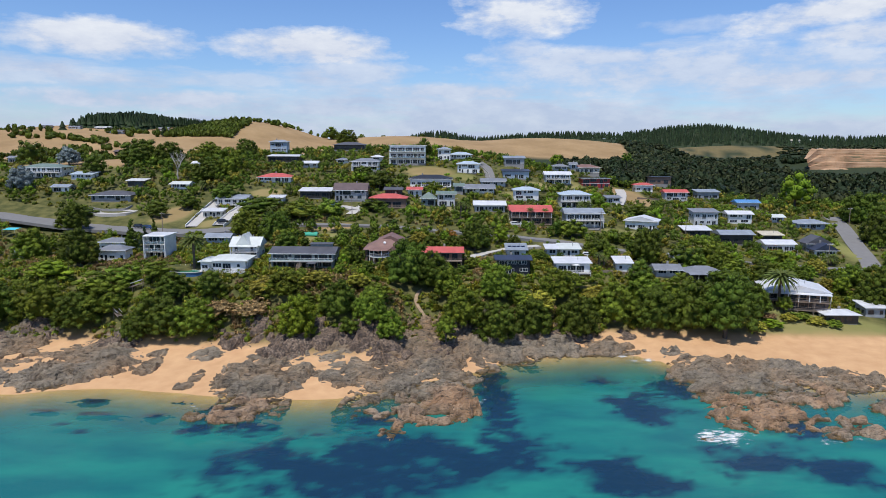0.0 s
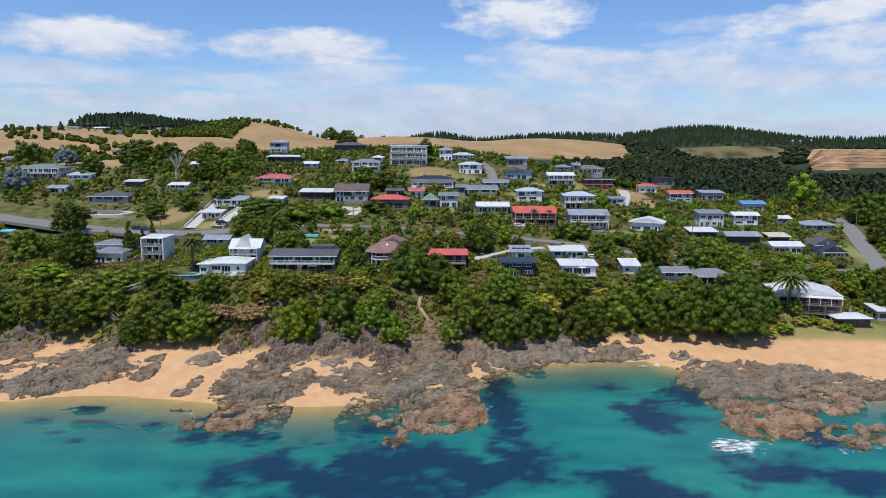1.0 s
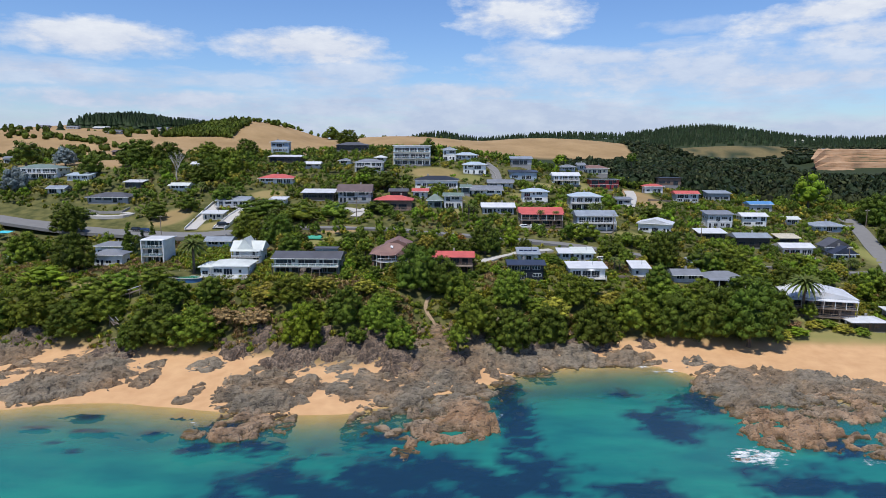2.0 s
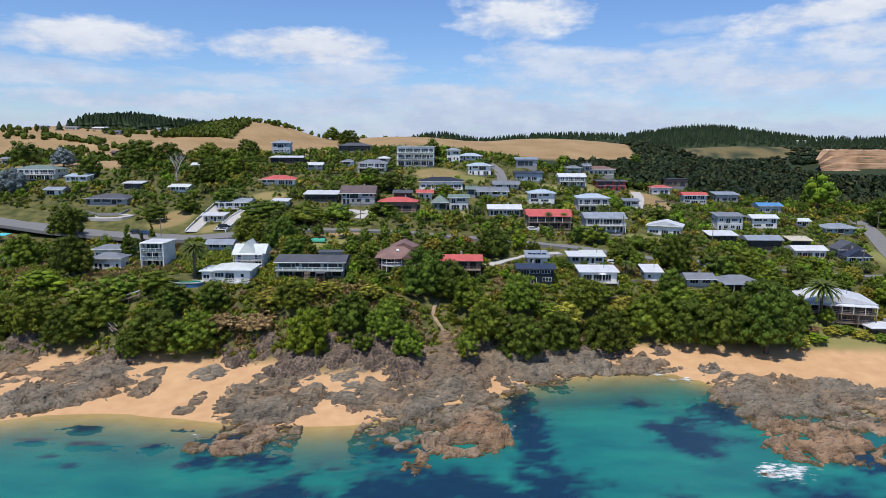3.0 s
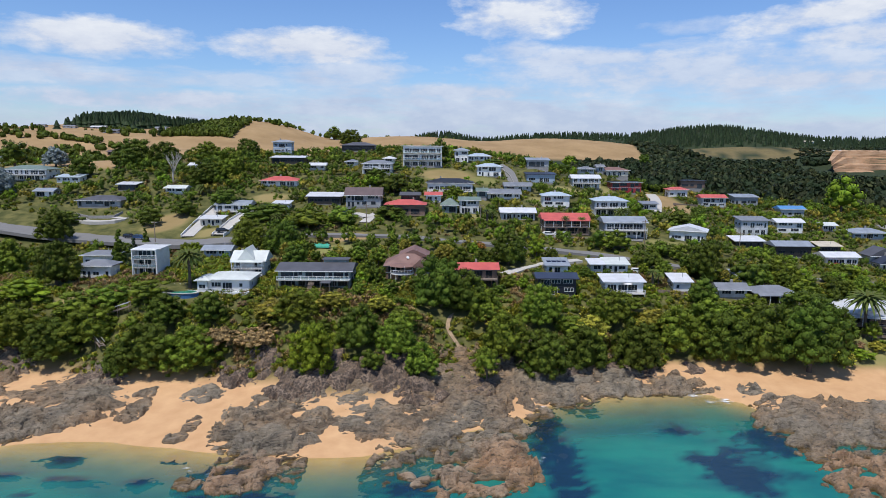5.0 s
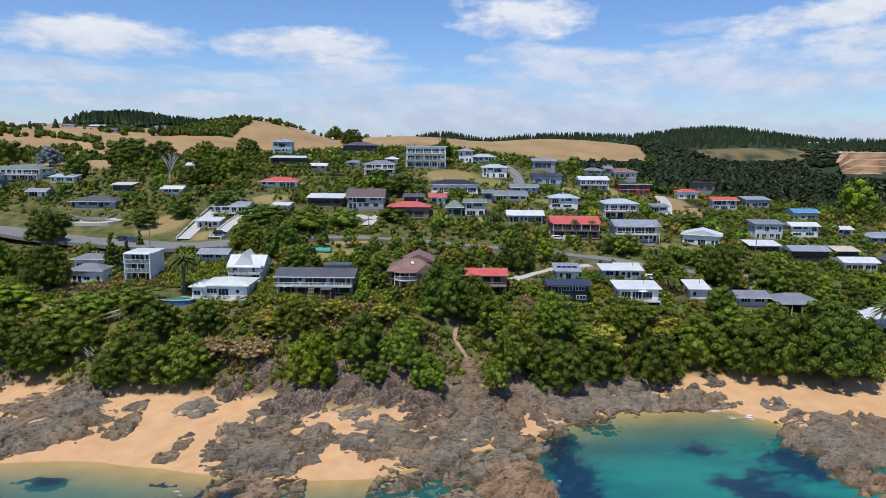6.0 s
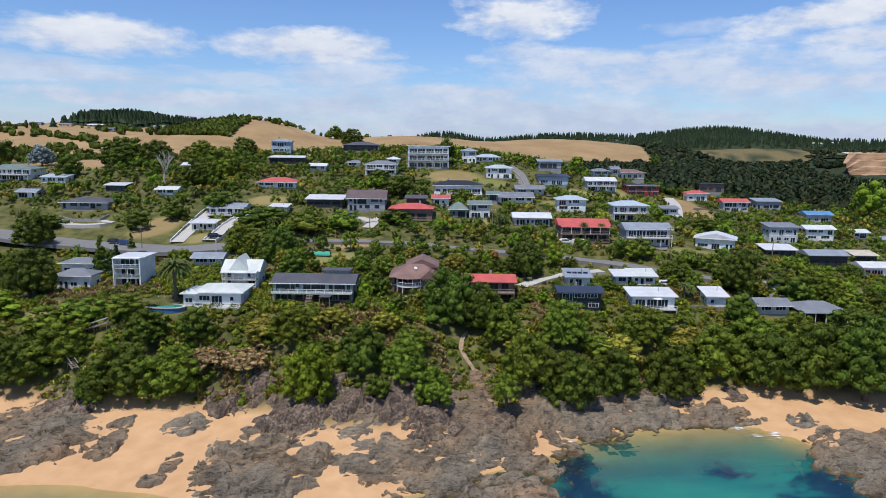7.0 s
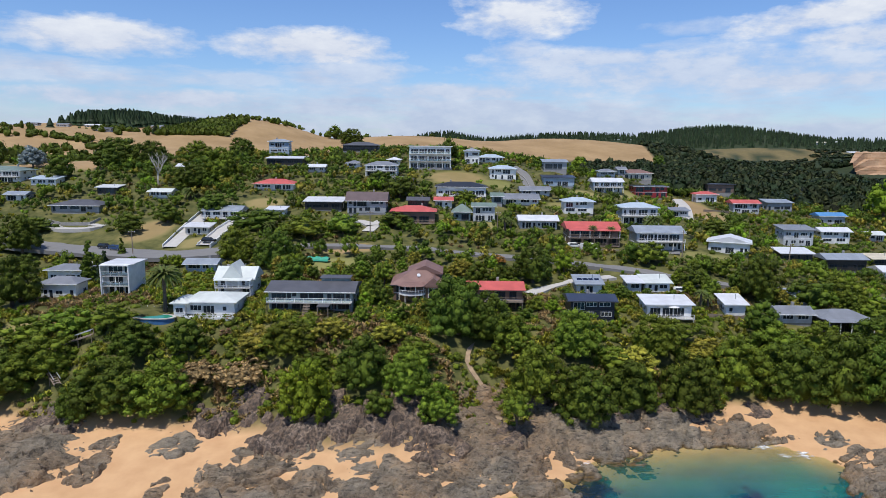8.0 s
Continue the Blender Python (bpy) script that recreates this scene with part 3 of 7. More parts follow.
house(-21.8, 364.1, 45.8, 19.1, 11.0, 9.8, rise=0, roof='flat', top='white', wall='white', storeys=3, deck=1,
      label="three-storey white modern house with long balconies")
house(-38.8, 369.7, 47.0, 5.5, 5.5, 2.4, rise=1.1, roof='hip', top='white', wall='white', storeys=1,
      label="small white house with a pale hipped roof")
house(-59.2, 405.5, 52.6, 18.0, 11.0, 3.0, rise=1.9, roof='hip', top='charcoal', wall='dark', storeys=1,
      label="long dark lodge with a charcoal roof on the ridge")
house(-2.2, 378.7, 47.6, 7.0, 5.5, 6.1, rise=1.1, roof='hip', top='bluegrey', wall='white', storeys=2,
      label="two-storey white house with a small hipped roof")
house(7.4, 387.4, 48.0, 12.0, 7.4, 2.6, rise=1.486640700177742, roof='hip', top='paleblue', wall='white', storeys=1,
      label="white house with a pale blue roof")
house(10.7, 352.5, 41.6, 11.4, 7.1, 4.8, rise=1.4137325770740823, roof='hip', top='paleblue', wall='white', storeys=2,
      label="white two-storey house with a pale blue roof")
house(36.0, 367.5, 46.0, 10.7, 6.6, 3.0, rise=1.3, roof='mono', top='bluegrey', wall='grey', storeys=1,
      label="grey house with wide windows and a sloping roof")
house(35.5, 352.2, 38.9, 13.4, 8.3, 3.7, rise=0.9, roof='mono', top='navy', wall='blue', storeys=1,
      label="pale blue flat-roofed house with wide windows")
house(22.4, 330.9, 36.2, 11.7, 7.2, 2.4, rise=1.4497918292950254, roof='gable', top='grey', wall='pale', storeys=1,
      label="pale house with a long grey roof")
house(14.0, 315.8, 33.8, 15.4, 9.6, 2.4, rise=1.9111923339907513, roof='gable', top='grey', wall='white', storeys=1,
      label="long low white house with a grey roof")
house(57.8, 355.5, 36.2, 13.1, 8.1, 4.8, rise=1.6200862540172924, roof='gable', top='white', wall='blue', storeys=2, deck=1,
      label="two-storey pale blue house with a white roof and deck")
house(63.3, 381.2, 42.0, 7.7, 5.5, 2.6, rise=1.1, roof='hip', top='grey', wall='pale', storeys=1,
      label="pale house with a grey hipped roof")
house(79.1, 385.2, 40.6, 14.1, 8.8, 3.1, rise=1.7537950140774345, roof='hip', top='brown', wall='cream', storeys=1,
      label="cream house with a brown hipped roof")
house(79.6, 363.8, 33.5, 15.0, 9.3, 4.9, rise=0, roof='flat', top='black', wall='red', storeys=2,
      label="deep red flat-roofed house")
house(121.6, 388.5, 34.4, 12.9, 8.0, 3.9, rise=0, roof='flat', top='black', wall='brown', storeys=1,
      label="long dark brown flat-roofed house")
house(106.9, 367.7, 31.3, 9.4, 5.9, 3.7, rise=1.1715828541305178, roof='hip', top='red', wall='white', storeys=1,
      label="white house with a faded red roof")
house(121.3, 357.9, 27.0, 11.7, 7.3, 4.8, rise=1.4505814479567982, roof='gable', top='red', wall='pale', storeys=2,
      label="pale two-storey house with a faded red roof")
house(144.9, 375.3, 26.8, 11.9, 7.4, 3.9, rise=1.3, roof='mono', top='bluegrey', wall='grey', storeys=1,
      label="grey house with a flat blue-grey roof")
house(156.6, 351.0, 23.3, 11.2, 6.9, 3.9, rise=1.3853589464943905, roof='gable', top='blue', wall='pale', storeys=1,
      label="pale house with a bright blue roof")
house(36.0, 308.5, 31.3, 11.1, 6.9, 4.8, rise=1.3783576610266741, roof='hip', top='paleblue', wall='white', storeys=2,
      label="two-storey white house with a pale blue hipped roof")
house(57.1, 301.6, 28.7, 13.1, 8.1, 6.0, rise=1.6236658586173283, roof='hip', top='paleblue', wall='pale', storeys=2, deck=1,
      label="two-storey pale house with a pale blue hipped roof")
house(79.4, 322.6, 29.1, 6.4, 5.5, 2.4, rise=0.9, roof='mono', top='grey', wall='pale', storeys=1,
      label="small pale flat-roofed garage")
house(33.6, 270.5, 25.2, 16.1, 10.0, 5.3, rise=1.998787364203379, roof='gable', top='red', wall='brown', storeys=2, deck=2,
      label="two-storey house with a red roof and long columned verandahs")
house(18.0, 286.6, 28.3, 12.8, 8.0, 2.9, rise=1.5928180895640829, roof='gable', top='white', wall='pale', storeys=1,
      label="pale grey house with a whitish gabled roof")
house(54.8, 269.5, 24.1, 14.8, 9.2, 5.6, rise=1.8308091542223115, roof='gable', top='bluegrey', wall='pale', storeys=2, deck=1,
      label="two-storey grey house with a blue-grey roof")
house(78.5, 272.9, 22.4, 12.4, 7.7, 3.9, turn=-24, rise=2.0, roof='gable', top='white', wall='white', storeys=1, along='y',
      label="white gabled house with a white roof")
house(115.2, 299.8, 21.2, 10.8, 6.7, 5.9, rise=1.3, roof='mono', top='grey', wall='pale', storeys=2,
      label="two-storey grey house with a single-pitch roof")
house(135.2, 310.9, 20.6, 10.9, 6.7, 4.8, rise=1.345562165941057, roof='gable', top='white', wall='white', storeys=2,
      label="two-storey white house with a white roof")
house(103.3, 277.1, 19.4, 10.3, 6.4, 2.6, rise=1.3, roof='mono', top='white', wall='dark', storeys=1,
      label="dark house with a shallow pale roof")
house(119.0, 275.3, 16.7, 13.0, 8.1, 3.9, rise=1.6111372425172044, roof='gable', top='bluegrey', wall='dark', storeys=1,
      label="dark timber house with a blue-grey roof")
house(135.9, 273.1, 13.9, 11.9, 7.4, 3.2, rise=1.4800605446629709, roof='gable', top='white', wall='white', storeys=1, deck=1,
      label="long white house with a white roof above the road")
house(139.8, 288.1, 16.2, 8.1, 5.5, 2.4, rise=1.3, roof='mono', top='cream', wall='dark', storeys=1,
      label="small house with a cream sloping roof")
house(169.1, 311.0, 18.5, 13.8, 8.6, 2.7, rise=1.7106291939005378, roof='hip', top='bluegrey', wall='blue', storeys=1,
      label="pale blue house with a blue-grey hipped roof")
house(153.7, 277.3, 13.1, 9.5, 5.9, 3.9, rise=3.4, roof='gable', top='charcoal', wall='grey', storeys=1, along='y',
      label="grey house with steep charcoal gables")
house(154.0, 272.1, 12.1, 8.6, 5.5, 2.9, rise=3.2, roof='gable', top='navy', wall='white', storeys=1, along='y',
      label="white house with a steep navy gable")
house(71.1, 214.4, 15.1, 7.8, 5.5, 2.4, rise=1.1, roof='gable', top='grey', wall='pale', storeys=1,
      label="low pale house with a grey roof")
house(80.2, 227.8, 16.1, 4.8, 5.5, 2.4, rise=0.9, roof='mono', top='bluegrey', wall='pale', storeys=1,
      label="small pale flat-roofed studio with large windows")
house(81.8, 211.7, 13.2, 10.8, 6.7, 3.9, rise=1.3391925754027583, roof='hip', top='grey', wall='dark', storeys=1, deck=3,
      label="grey-roofed beach house with a glazed verandah")
house(40.6, 215.0, 16.2, 10.8, 6.7, 2.9, rise=0.8, roof='mono', top='white', wall='white', storeys=1, deck=1,
      label="white house with a flat pale roof and seaward deck")
house(57.8, 217.5, 16.0, 4.8, 5.5, 2.7, rise=1.3, roof='mono', top='white', wall='white', storeys=1,
      label="small white cottage beside the parked car")
house(42.3, 230.1, 18.9, 6.4, 5.5, 2.4, rise=1.3, roof='mono', top='mint', wall='white', storeys=1,
      label="white shed with a pale roof")
house(36.1, 229.5, 19.0, 3.5, 5.5, 2.4, rise=0.9, roof='mono', top='white', wall='pale', storeys=1,
      label="small pale garden shed")
house(21.0, 210.8, 16.2, 10.4, 6.7, 4.7, rise=0.8, roof='gable', top='navy', wall='navy', storeys=2,
      label="two-storey navy timber house with a navy roof")
house(23.7, 227.4, 18.9, 6.3, 5.5, 2.4, rise=1.3, roof='mono', top='bluegrey', wall='white', storeys=1,
      label="carport with solar panels on its roof")
house(-1.6, 214.9, 17.5, 12.8, 8.1, 4.9, rise=1.1, roof='gable', top='red', wall='brown', storeys=2, deck=1,
      label="two-storey timber house with a red roof and balcony")
house(-20.6, 218.5, 18.3, 12.4, 10.5, 4.5, rise=2.9, roof='brownspecial', top='brown', wall='brown', storeys=2,
      label="big brown-roofed house with gables and an arched window")
house(-45.3, 208.4, 18.6, 19.6, 11.0, 4.3, rise=1.15, roof='gable', top='charcoal', wall='teal', storeys=2, deck=1,
      label="long two-storey grey-green house with a charcoal roof")
house(-66.0, 218.4, 19.6, 8.8, 6.6, 4.4, rise=2.0, roof='gable', top='mint', wall='white', storeys=2, deck=2,
      label="white villa with a steep pale roof and arched verandah")
house(-67.0, 203.6, 18.3, 10.8, 9.0, 3.1, rise=1.1, roof='hip', top='mint', wall='white', storeys=1,
      label="white house with a pale green-white hipped roof")
house(-81.8, 237.8, 21.3, 8.3, 5.5, 2.4, rise=1.1, roof='gable', top='bluegrey', wall='blue', storeys=1,
      label="blue-grey roofed house behind the palm")
house(-95.9, 220.7, 18.9, 6.7, 6.5, 7.6, rise=0, roof='flat', top='white', wall='white', storeys=3, deck=1,
      label="three-storey white modern house with deep balconies")
house(-118.4, 235.6, 18.4, 9.5, 5.9, 3.6, rise=1.1762152836129163, roof='hip', top='grey', wall='white', storeys=1,
      label="white house with a flat grey hipped roof")
house(-110.2, 218.3, 18.1, 8.8, 5.5, 3.9, rise=1.1, roof='hip', top='grey', wall='white', storeys=1,
      label="white house with a grey-brown roof and blue awning")
house(-150.3, 232.6, 16.1, 3.5, 5.5, 2.5, rise=1.1, roof='gable', top='paleblue', wall='white', storeys=1,
      label="white house with a pale blue roof among trees")
house(108.0, 205.0, 7.3, 18.0, 14.0, 5.2, turn=-14, rise=1.9, roof='gable', top='white', wall='brown', storeys=2, deck=2, along='y',
      label="large beach house with a broad white roof and verandahs")
house(118.2, 197.7, 4.4, 9.6, 6.7, 2.7, rise=0.7, roof='hip', top='white', wall='dark', storeys=1,
      label="dark beach hut with a pale hipped roof")
house(131.9, 203.9, 4.8, 5.9, 5.5, 3.0, rise=0.9, roof='mono', top='white', wall='grey', storeys=1,
      label="grey garage with a flat white roof")
house(157.6, 321.3, 20.4, 6.1, 5.5, 2.6, rise=1.1, roof='gable', top='mint', wall='pale', storeys=1,
      label="small house with a pale green roof")
house(-519.6, 1013.6, 74.2, 21.4, 11.0, 2.4, rise=2.0, roof='gable', top='white', wall='pale', storeys=1,
      label="distant pale grey house with a white roof")
house(-369.1, 748.8, 65.1, 16.0, 9.9, 2.4, rise=1.989720148509062, roof='gable', top='charcoal', wall='pale', storeys=1,
      label="distant pale grey house with a charcoal roof")
house(-517.6, 849.0, 63.1, 11.5, 7.1, 2.4, rise=1.420988000439352, roof='gable', top='white', wall='white', storeys=1,
      label="distant white house with a white roof")
house(-253.5, 523.9, 46.6, 11.7, 7.2, 2.4, rise=1.4469260013028022, roof='gable', top='plum', wall='brown', storeys=1,
      label="distant brown house with a plum roof")
house(-437.2, 1034.7, 73.0, 15.9, 9.9, 3.3, rise=1.9755658837188887, roof='gable', top='grey', wall='white', storeys=1,
      label="distant white house with a grey roof")
house(-356.3, 993.8, 61.9, 21.8, 11.0, 2.4, rise=2.0, roof='gable', top='white', wall='white', storeys=1,
      label="distant white house with a white roof")
house(-291.4, 452.0, 42.4, 8.1, 5.5, 3.4, rise=1.1, roof='gable', top='grey', wall='pale', storeys=1,
      label="distant pale grey house with a grey roof")
house(-138.1, 443.8, 46.1, 7.5, 5.5, 2.4, rise=1.1, roof='gable', top='white', wall='white', storeys=1,
      label="distant white house with a white roof")
house(-71.7, 352.0, 44.0, 7.3, 5.5, 2.4, rise=1.1, roof='gable', top='white', wall='pale', storeys=1,
      label="distant pale grey house with a white roof")
house(-130.6, 351.6, 43.6, 4.5, 5.5, 2.4, rise=1.1, roof='gable', top='white', wall='white', storeys=1,
      label="distant white house with a white roof")
house(70.9, 383.2, 43.2, 3.5, 5.5, 2.4, rise=1.1, roof='gable', top='grey', wall='pale', storeys=1,
      label="distant pale grey house with a grey roof")
house(5.0, 305.6, 35.6, 3.8, 5.5, 2.4, rise=1.1, roof='gable', top='green', wall='teal', storeys=1,
      label="distant green-grey house with a green roof")
house(-24.6, 305.1, 33.7, 7.4, 5.5, 2.4, rise=1.1, roof='gable', top='charcoal', wall='dark', storeys=1,
      label="distant dark house with a charcoal roof")

for hx, hy, top in ((640, 1185, "white"), (588, 1150, "cream"), (690, 1190, "grey"), (560, 1010, "white"), (-560, 1010, "grey"), (-610, 1020, "charcoal")):
    house(hx, hy, z_at(hx, hy) + 0.3, 17, 9, 3.0, rise=1.8, roof='gable', top=top, wall='white', label="distant white house on the far ridge")

# ---- the land as one sheet ----
for x, y, z, w, d, h, more in PLANS:
    if y > 195 and y < 430:
        have = z_at(x, y + d * 0.3)
        PADS.append((x, y + d * 0.4, (z - have) * 0.85, max(w, d) * 0.62))


def axis(lo, hi, fine, start, end, growth=1.07):
    mid = list(np.arange(lo, hi + 0.1, fine))
    s = fine
    right = []
    v = hi
    while v < end:
        s *= growth
        v += s
        right.append(v)
    s, v, left = fine, lo, []
    while v > start:
        s *= growth
        v -= s
        left.append(v)
    return np.array(left[::-1] + mid + right)


gx, gy = axis(-190, 190, 2.5, -2600, 2600), axis(120, 420, 2.1, -400, 3600)
GX, GY = np.meshgrid(gx, gy)
rough = np.array([noise.fractal(Vector((px * 0.05, py * 0.05, 3.0)), 0.8, 2.0, 5) for px, py in zip(GX.ravel(), GY.ravel())]).reshape(GX.shape)
GZ = ground(GX, GY)
GZ = GZ + np.where(GY > 182, rough * 0.55, 0) * step(182, 200, GY)
n_row = len(gx)
verts = np.c_[GX.ravel(), GY.ravel(), GZ.ravel()]
i = (np.arange(len(gy) - 1)[:, None] * n_row + np.arange(n_row - 1)[None]).ravel()
me = mesh_from("ground", verts, np.c_[i, i + 1, i + 1 + n_row, i + n_row], LAND, True)
tide_line, bank_line = np.interp(GX, TIDE_X, TIDE_Y), np.interp(GX, BANK_X, BANK_Y)
sandy = 1 - step(0.5, 5.5, GY - bank_line - 1.5 * rough)
LAWNS = []


def lawn(x, y, rx, ry, dry=0.3):
    LAWNS.append((x, y, rx, ry, dry))



# ---- weed-covered reef under the sea ----
REEFS = []


def reef(x, y, rx, ry, top):
    REEFS.append((x, y, rx, ry, top))


reef(-78.7, 144.4, 3.8, 1.5, -1.7)
reef(-85.9, 138.8, 2.9, 0.9, -1.7)
reef(-73.3, 137.4, 5.1, 1.1, -1.7)
reef(-78.5, 131.8, 2.0, 1.2, -1.7)
reef(-73.4, 128.6, 1.9, 1.0, -1.7)
reef(-61.2, 137.0, 2.5, 1.6, -1.7)
reef(-58.3, 145.4, 2.7, 1.8, -1.7)
reef(-50.4, 130.3, 4.2, 3.1, -1.7)
reef(-40.2, 131.5, 5.6, 4.4, -1.7)
reef(-25.5, 128.1, 1.4, 0.8, -1.7)
reef(-45.3, 139.9, 6.8, 5.1, -1.7)
reef(-15.7, 134.7, 7.0, 3.7, -1.7)
reef(-16.4, 112.2, 23.5, 10.9, -1.7)
reef(-6.0, 119.5, 24.0, 9.5, -1.7)
reef(11.3, 146.9, 4.4, 24.5, -1.7)
reef(11.9, 122.0, 8.5, 9.3, -1.7)
reef(43.4, 142.7, 7.4, 9.4, -1.7)
reef(37.6, 159.4, 4.2, 2.7, -1.7)
reef(30.5, 111.7, 11.2, 8.8, -1.7)
reef(58.4, 119.1, 9.9, 6.7, -1.7)
reef(70.5, 115.1, 7.1, 6.2, -1.7)
reef(54.8, 154.4, 6.7, 7.3, -1.7)
reef(72.8, 132.7, 7.0, 5.5, -1.7)
reef(-32.6, 120.5, 9.0, 3.4, -1.7)
reef(10.1, 165.7, 3.6, 12.6, -1.7)


lawn(-115.7, 282.4, 8.7, 11.0, 0.8)
lawn(-44.5, 244.3, 8.9, 7.8, 0.1)
lawn(-43.6, 260.8, 8.8, 5.7, 0.9)
lawn(-9.3, 350.2, 13.6, 11.3, 0.7)
lawn(-0.1, 289.2, 5.9, 5.2, 0.3)
lawn(7.7, 345.2, 7.3, 6.3, 0.3)
lawn(-82.8, 309.4, 8.6, 6.6, 0.6)
lawn(-51.4, 196.1, 4.3, 3.0, 0.5)
lawn(65.9, 359.6, 6.4, 14.6, 0.3)
lawn(95.2, 351.5, 9.7, 30.0, 0.9)
lawn(-23.1, 213.1, 4.1, 3.9, 0.6)
lawn(38.1, 208.5, 7.9, 3.0, 0.7)
lawn(79.6, 211.7, 10.8, 3.0, 0.4)
lawn(-96.0, 269.4, 4.6, 6.0, 0.5)
lawn(-109.7, 200.7, 3.2, 3.0, 0.5)
lawn(46.4, 343.7, 7.3, 8.3, 0.2)
lawn(30.3, 318.1, 5.6, 6.0, 0.4)
lawn(68.6, 266.0, 10.7, 5.4, 0.3)
lawn(109.0, 203.6, 14.7, 4.3, 0.1)
lawn(109.5, 194.0, 19.9, 5.3, 0.3)
lawn(167.5, 285.4, 3.6, 22.2, 0.1)
lawn(118.4, 195.6, 13.3, 6.9, 0.2)
lawn(-195, 390, 60, 30, 1.0)
lawn(-175, 372, 22, 22, 1.0)

grassy, hayed = np.zeros_like(GX), np.zeros_like(GX)
for lx, ly, rx, ry, dry in LAWNS:
    inside = 1 - step(0.75, 1.1, np.sqrt(((GX - lx) / rx) ** 2 + ((GY - ly) / ry) ** 2) + rough * 0.12)
    grassy = np.maximum(grassy, inside)
    hayed = np.maximum(hayed, inside * dry)
farm = step(430, 520, GY) * (GX < 200 + 0.1 * GY)
hayed = np.maximum(hayed, farm)
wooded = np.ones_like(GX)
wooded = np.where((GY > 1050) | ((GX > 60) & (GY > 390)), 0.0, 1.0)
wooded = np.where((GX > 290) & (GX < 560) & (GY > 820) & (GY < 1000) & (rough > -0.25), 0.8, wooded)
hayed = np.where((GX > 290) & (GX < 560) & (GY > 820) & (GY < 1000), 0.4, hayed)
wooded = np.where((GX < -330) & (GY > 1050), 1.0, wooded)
brown_hills = (GX > -140) & (GX < 95 + 0.15 * GY) & (GY > 760) & (GY < 1040)
wooded, hayed = np.where(brown_hills, 1.0, wooded), np.where(brown_hills, 1.0, hayed)
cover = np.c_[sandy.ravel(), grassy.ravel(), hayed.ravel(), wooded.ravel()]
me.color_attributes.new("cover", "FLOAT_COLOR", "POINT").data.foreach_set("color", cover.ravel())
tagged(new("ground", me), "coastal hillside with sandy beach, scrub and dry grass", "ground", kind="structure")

# ---- the sea ----
wx, wy = axis(-110, 110, 1.2, -2400, 2400, 1.12), axis(95, 185, 1.0, -1500, 300, 1.12)
WX, WY = np.meshgrid(wx, wy)
i = (np.arange(len(wy) - 1)[:, None] * len(wx) + np.arange(len(wx) - 1)[None]).ravel()
wm = mesh_from("water", np.c_[WX.ravel(), WY.ravel(), np.zeros(WX.size)], np.c_[i, i + 1, i + 1 + len(wx), i + len(wx)], SEA, True)
bottom = ground(WX, WY)
ragged = np.array([noise.fractal(Vector((px * 0.11, py * 0.16, 9.0)), 0.7, 2.1, 6) for px, py in zip(WX.ravel(), WY.ravel())]).reshape(WX.shape)
ripple = np.array([noise.fractal(Vector((px * 0.33, py * 0.6, 4.0)), 0.7, 2.1, 4) for px, py in zip(WX.ravel(), WY.ravel())]).reshape(WX.shape)
weed_cover = np.zeros_like(WX)
for rx0, ry0, ra, rb, top in REEFS:
    near = np.sqrt(((WX - rx0) / ra) ** 2 + ((WY - ry0) / rb) ** 2) * 1.05 + ragged * (0.75 if ra > 7 else 0.3) + (0.3 if ra > 7 else 0.7) * ripple
    inside = 1 - step(0.30, 1.35, near)
    weed_cover = np.maximum(weed_cover, np.minimum(1, inside * 1.25))
    bottom = np.maximum(bottom, np.where(inside > 0, bottom + (top - bottom) * inside ** 2, -99))
wm.attributes.new("growth", "FLOAT", "POINT").data.foreach_set("value", weed_cover.ravel().astype(np.float32))
wm.attributes.new("depth", "FLOAT", "POINT").data.foreach_set("value", np.maximum(0, -bottom).ravel())
tagged(new("water", wm), "clear turquoise sea over sand and reef", "sea", kind="structure")


def reef_bed(x, y, rx, ry, top, seed):
    """A low weedy mound on the sea bed with a ragged outline."""
    n = 30
    vs, dens = [], []
    for v in np.linspace(-1.6, 1.6, n):
        for u in np.linspace(-1.6, 1.6, n):
            px, py = x + u * rx, y + v * ry
            r = math.hypot(u, v) * 1.05 + (0.75 if rx > 7 else 0.3) * noise.fractal(Vector((px * 0.11, py * 0.16, 9.0)), 0.7, 2.1, 6) + (0.3 if rx > 7 else 0.7) * noise.fractal(Vector((px * 0.33, py * 0.6, 4.0)), 0.7, 2.1, 4)
            lift = 1 - float(step(0.55, 1.25, r))
            dens.append(1.0 if lift > 0.02 else 0.0)
            bed = min(z_at(px, py), -0.3)
            vs.append((px - x, py - y, bed - 0.6 if r > 1.28 else bed + 0.06 + max(0, top - 0.1 - bed) * lift + 0.1 * noise.noise(Vector((px, py, seed)))))
    i = (np.arange(n - 1)[:, None] * n + np.arange(n - 1)[None]).ravel()
    me = mesh_from("reef", vs, np.c_[i, i + 1, i + 1 + n, i + n], WEED, True)
    me.attributes.new("growth", "FLOAT", "POINT").data.foreach_set("value", np.array(dens, np.float32))
    ob = new("reef", me)
    ob.matrix_basis = pose(x, y, 0)
    tagged(ob, "dark weed-covered reef under shallow sea water", "reef", "sunken reefs")


for k, r in enumerate(REEFS):
    reef_bed(*r, k * 3.1)

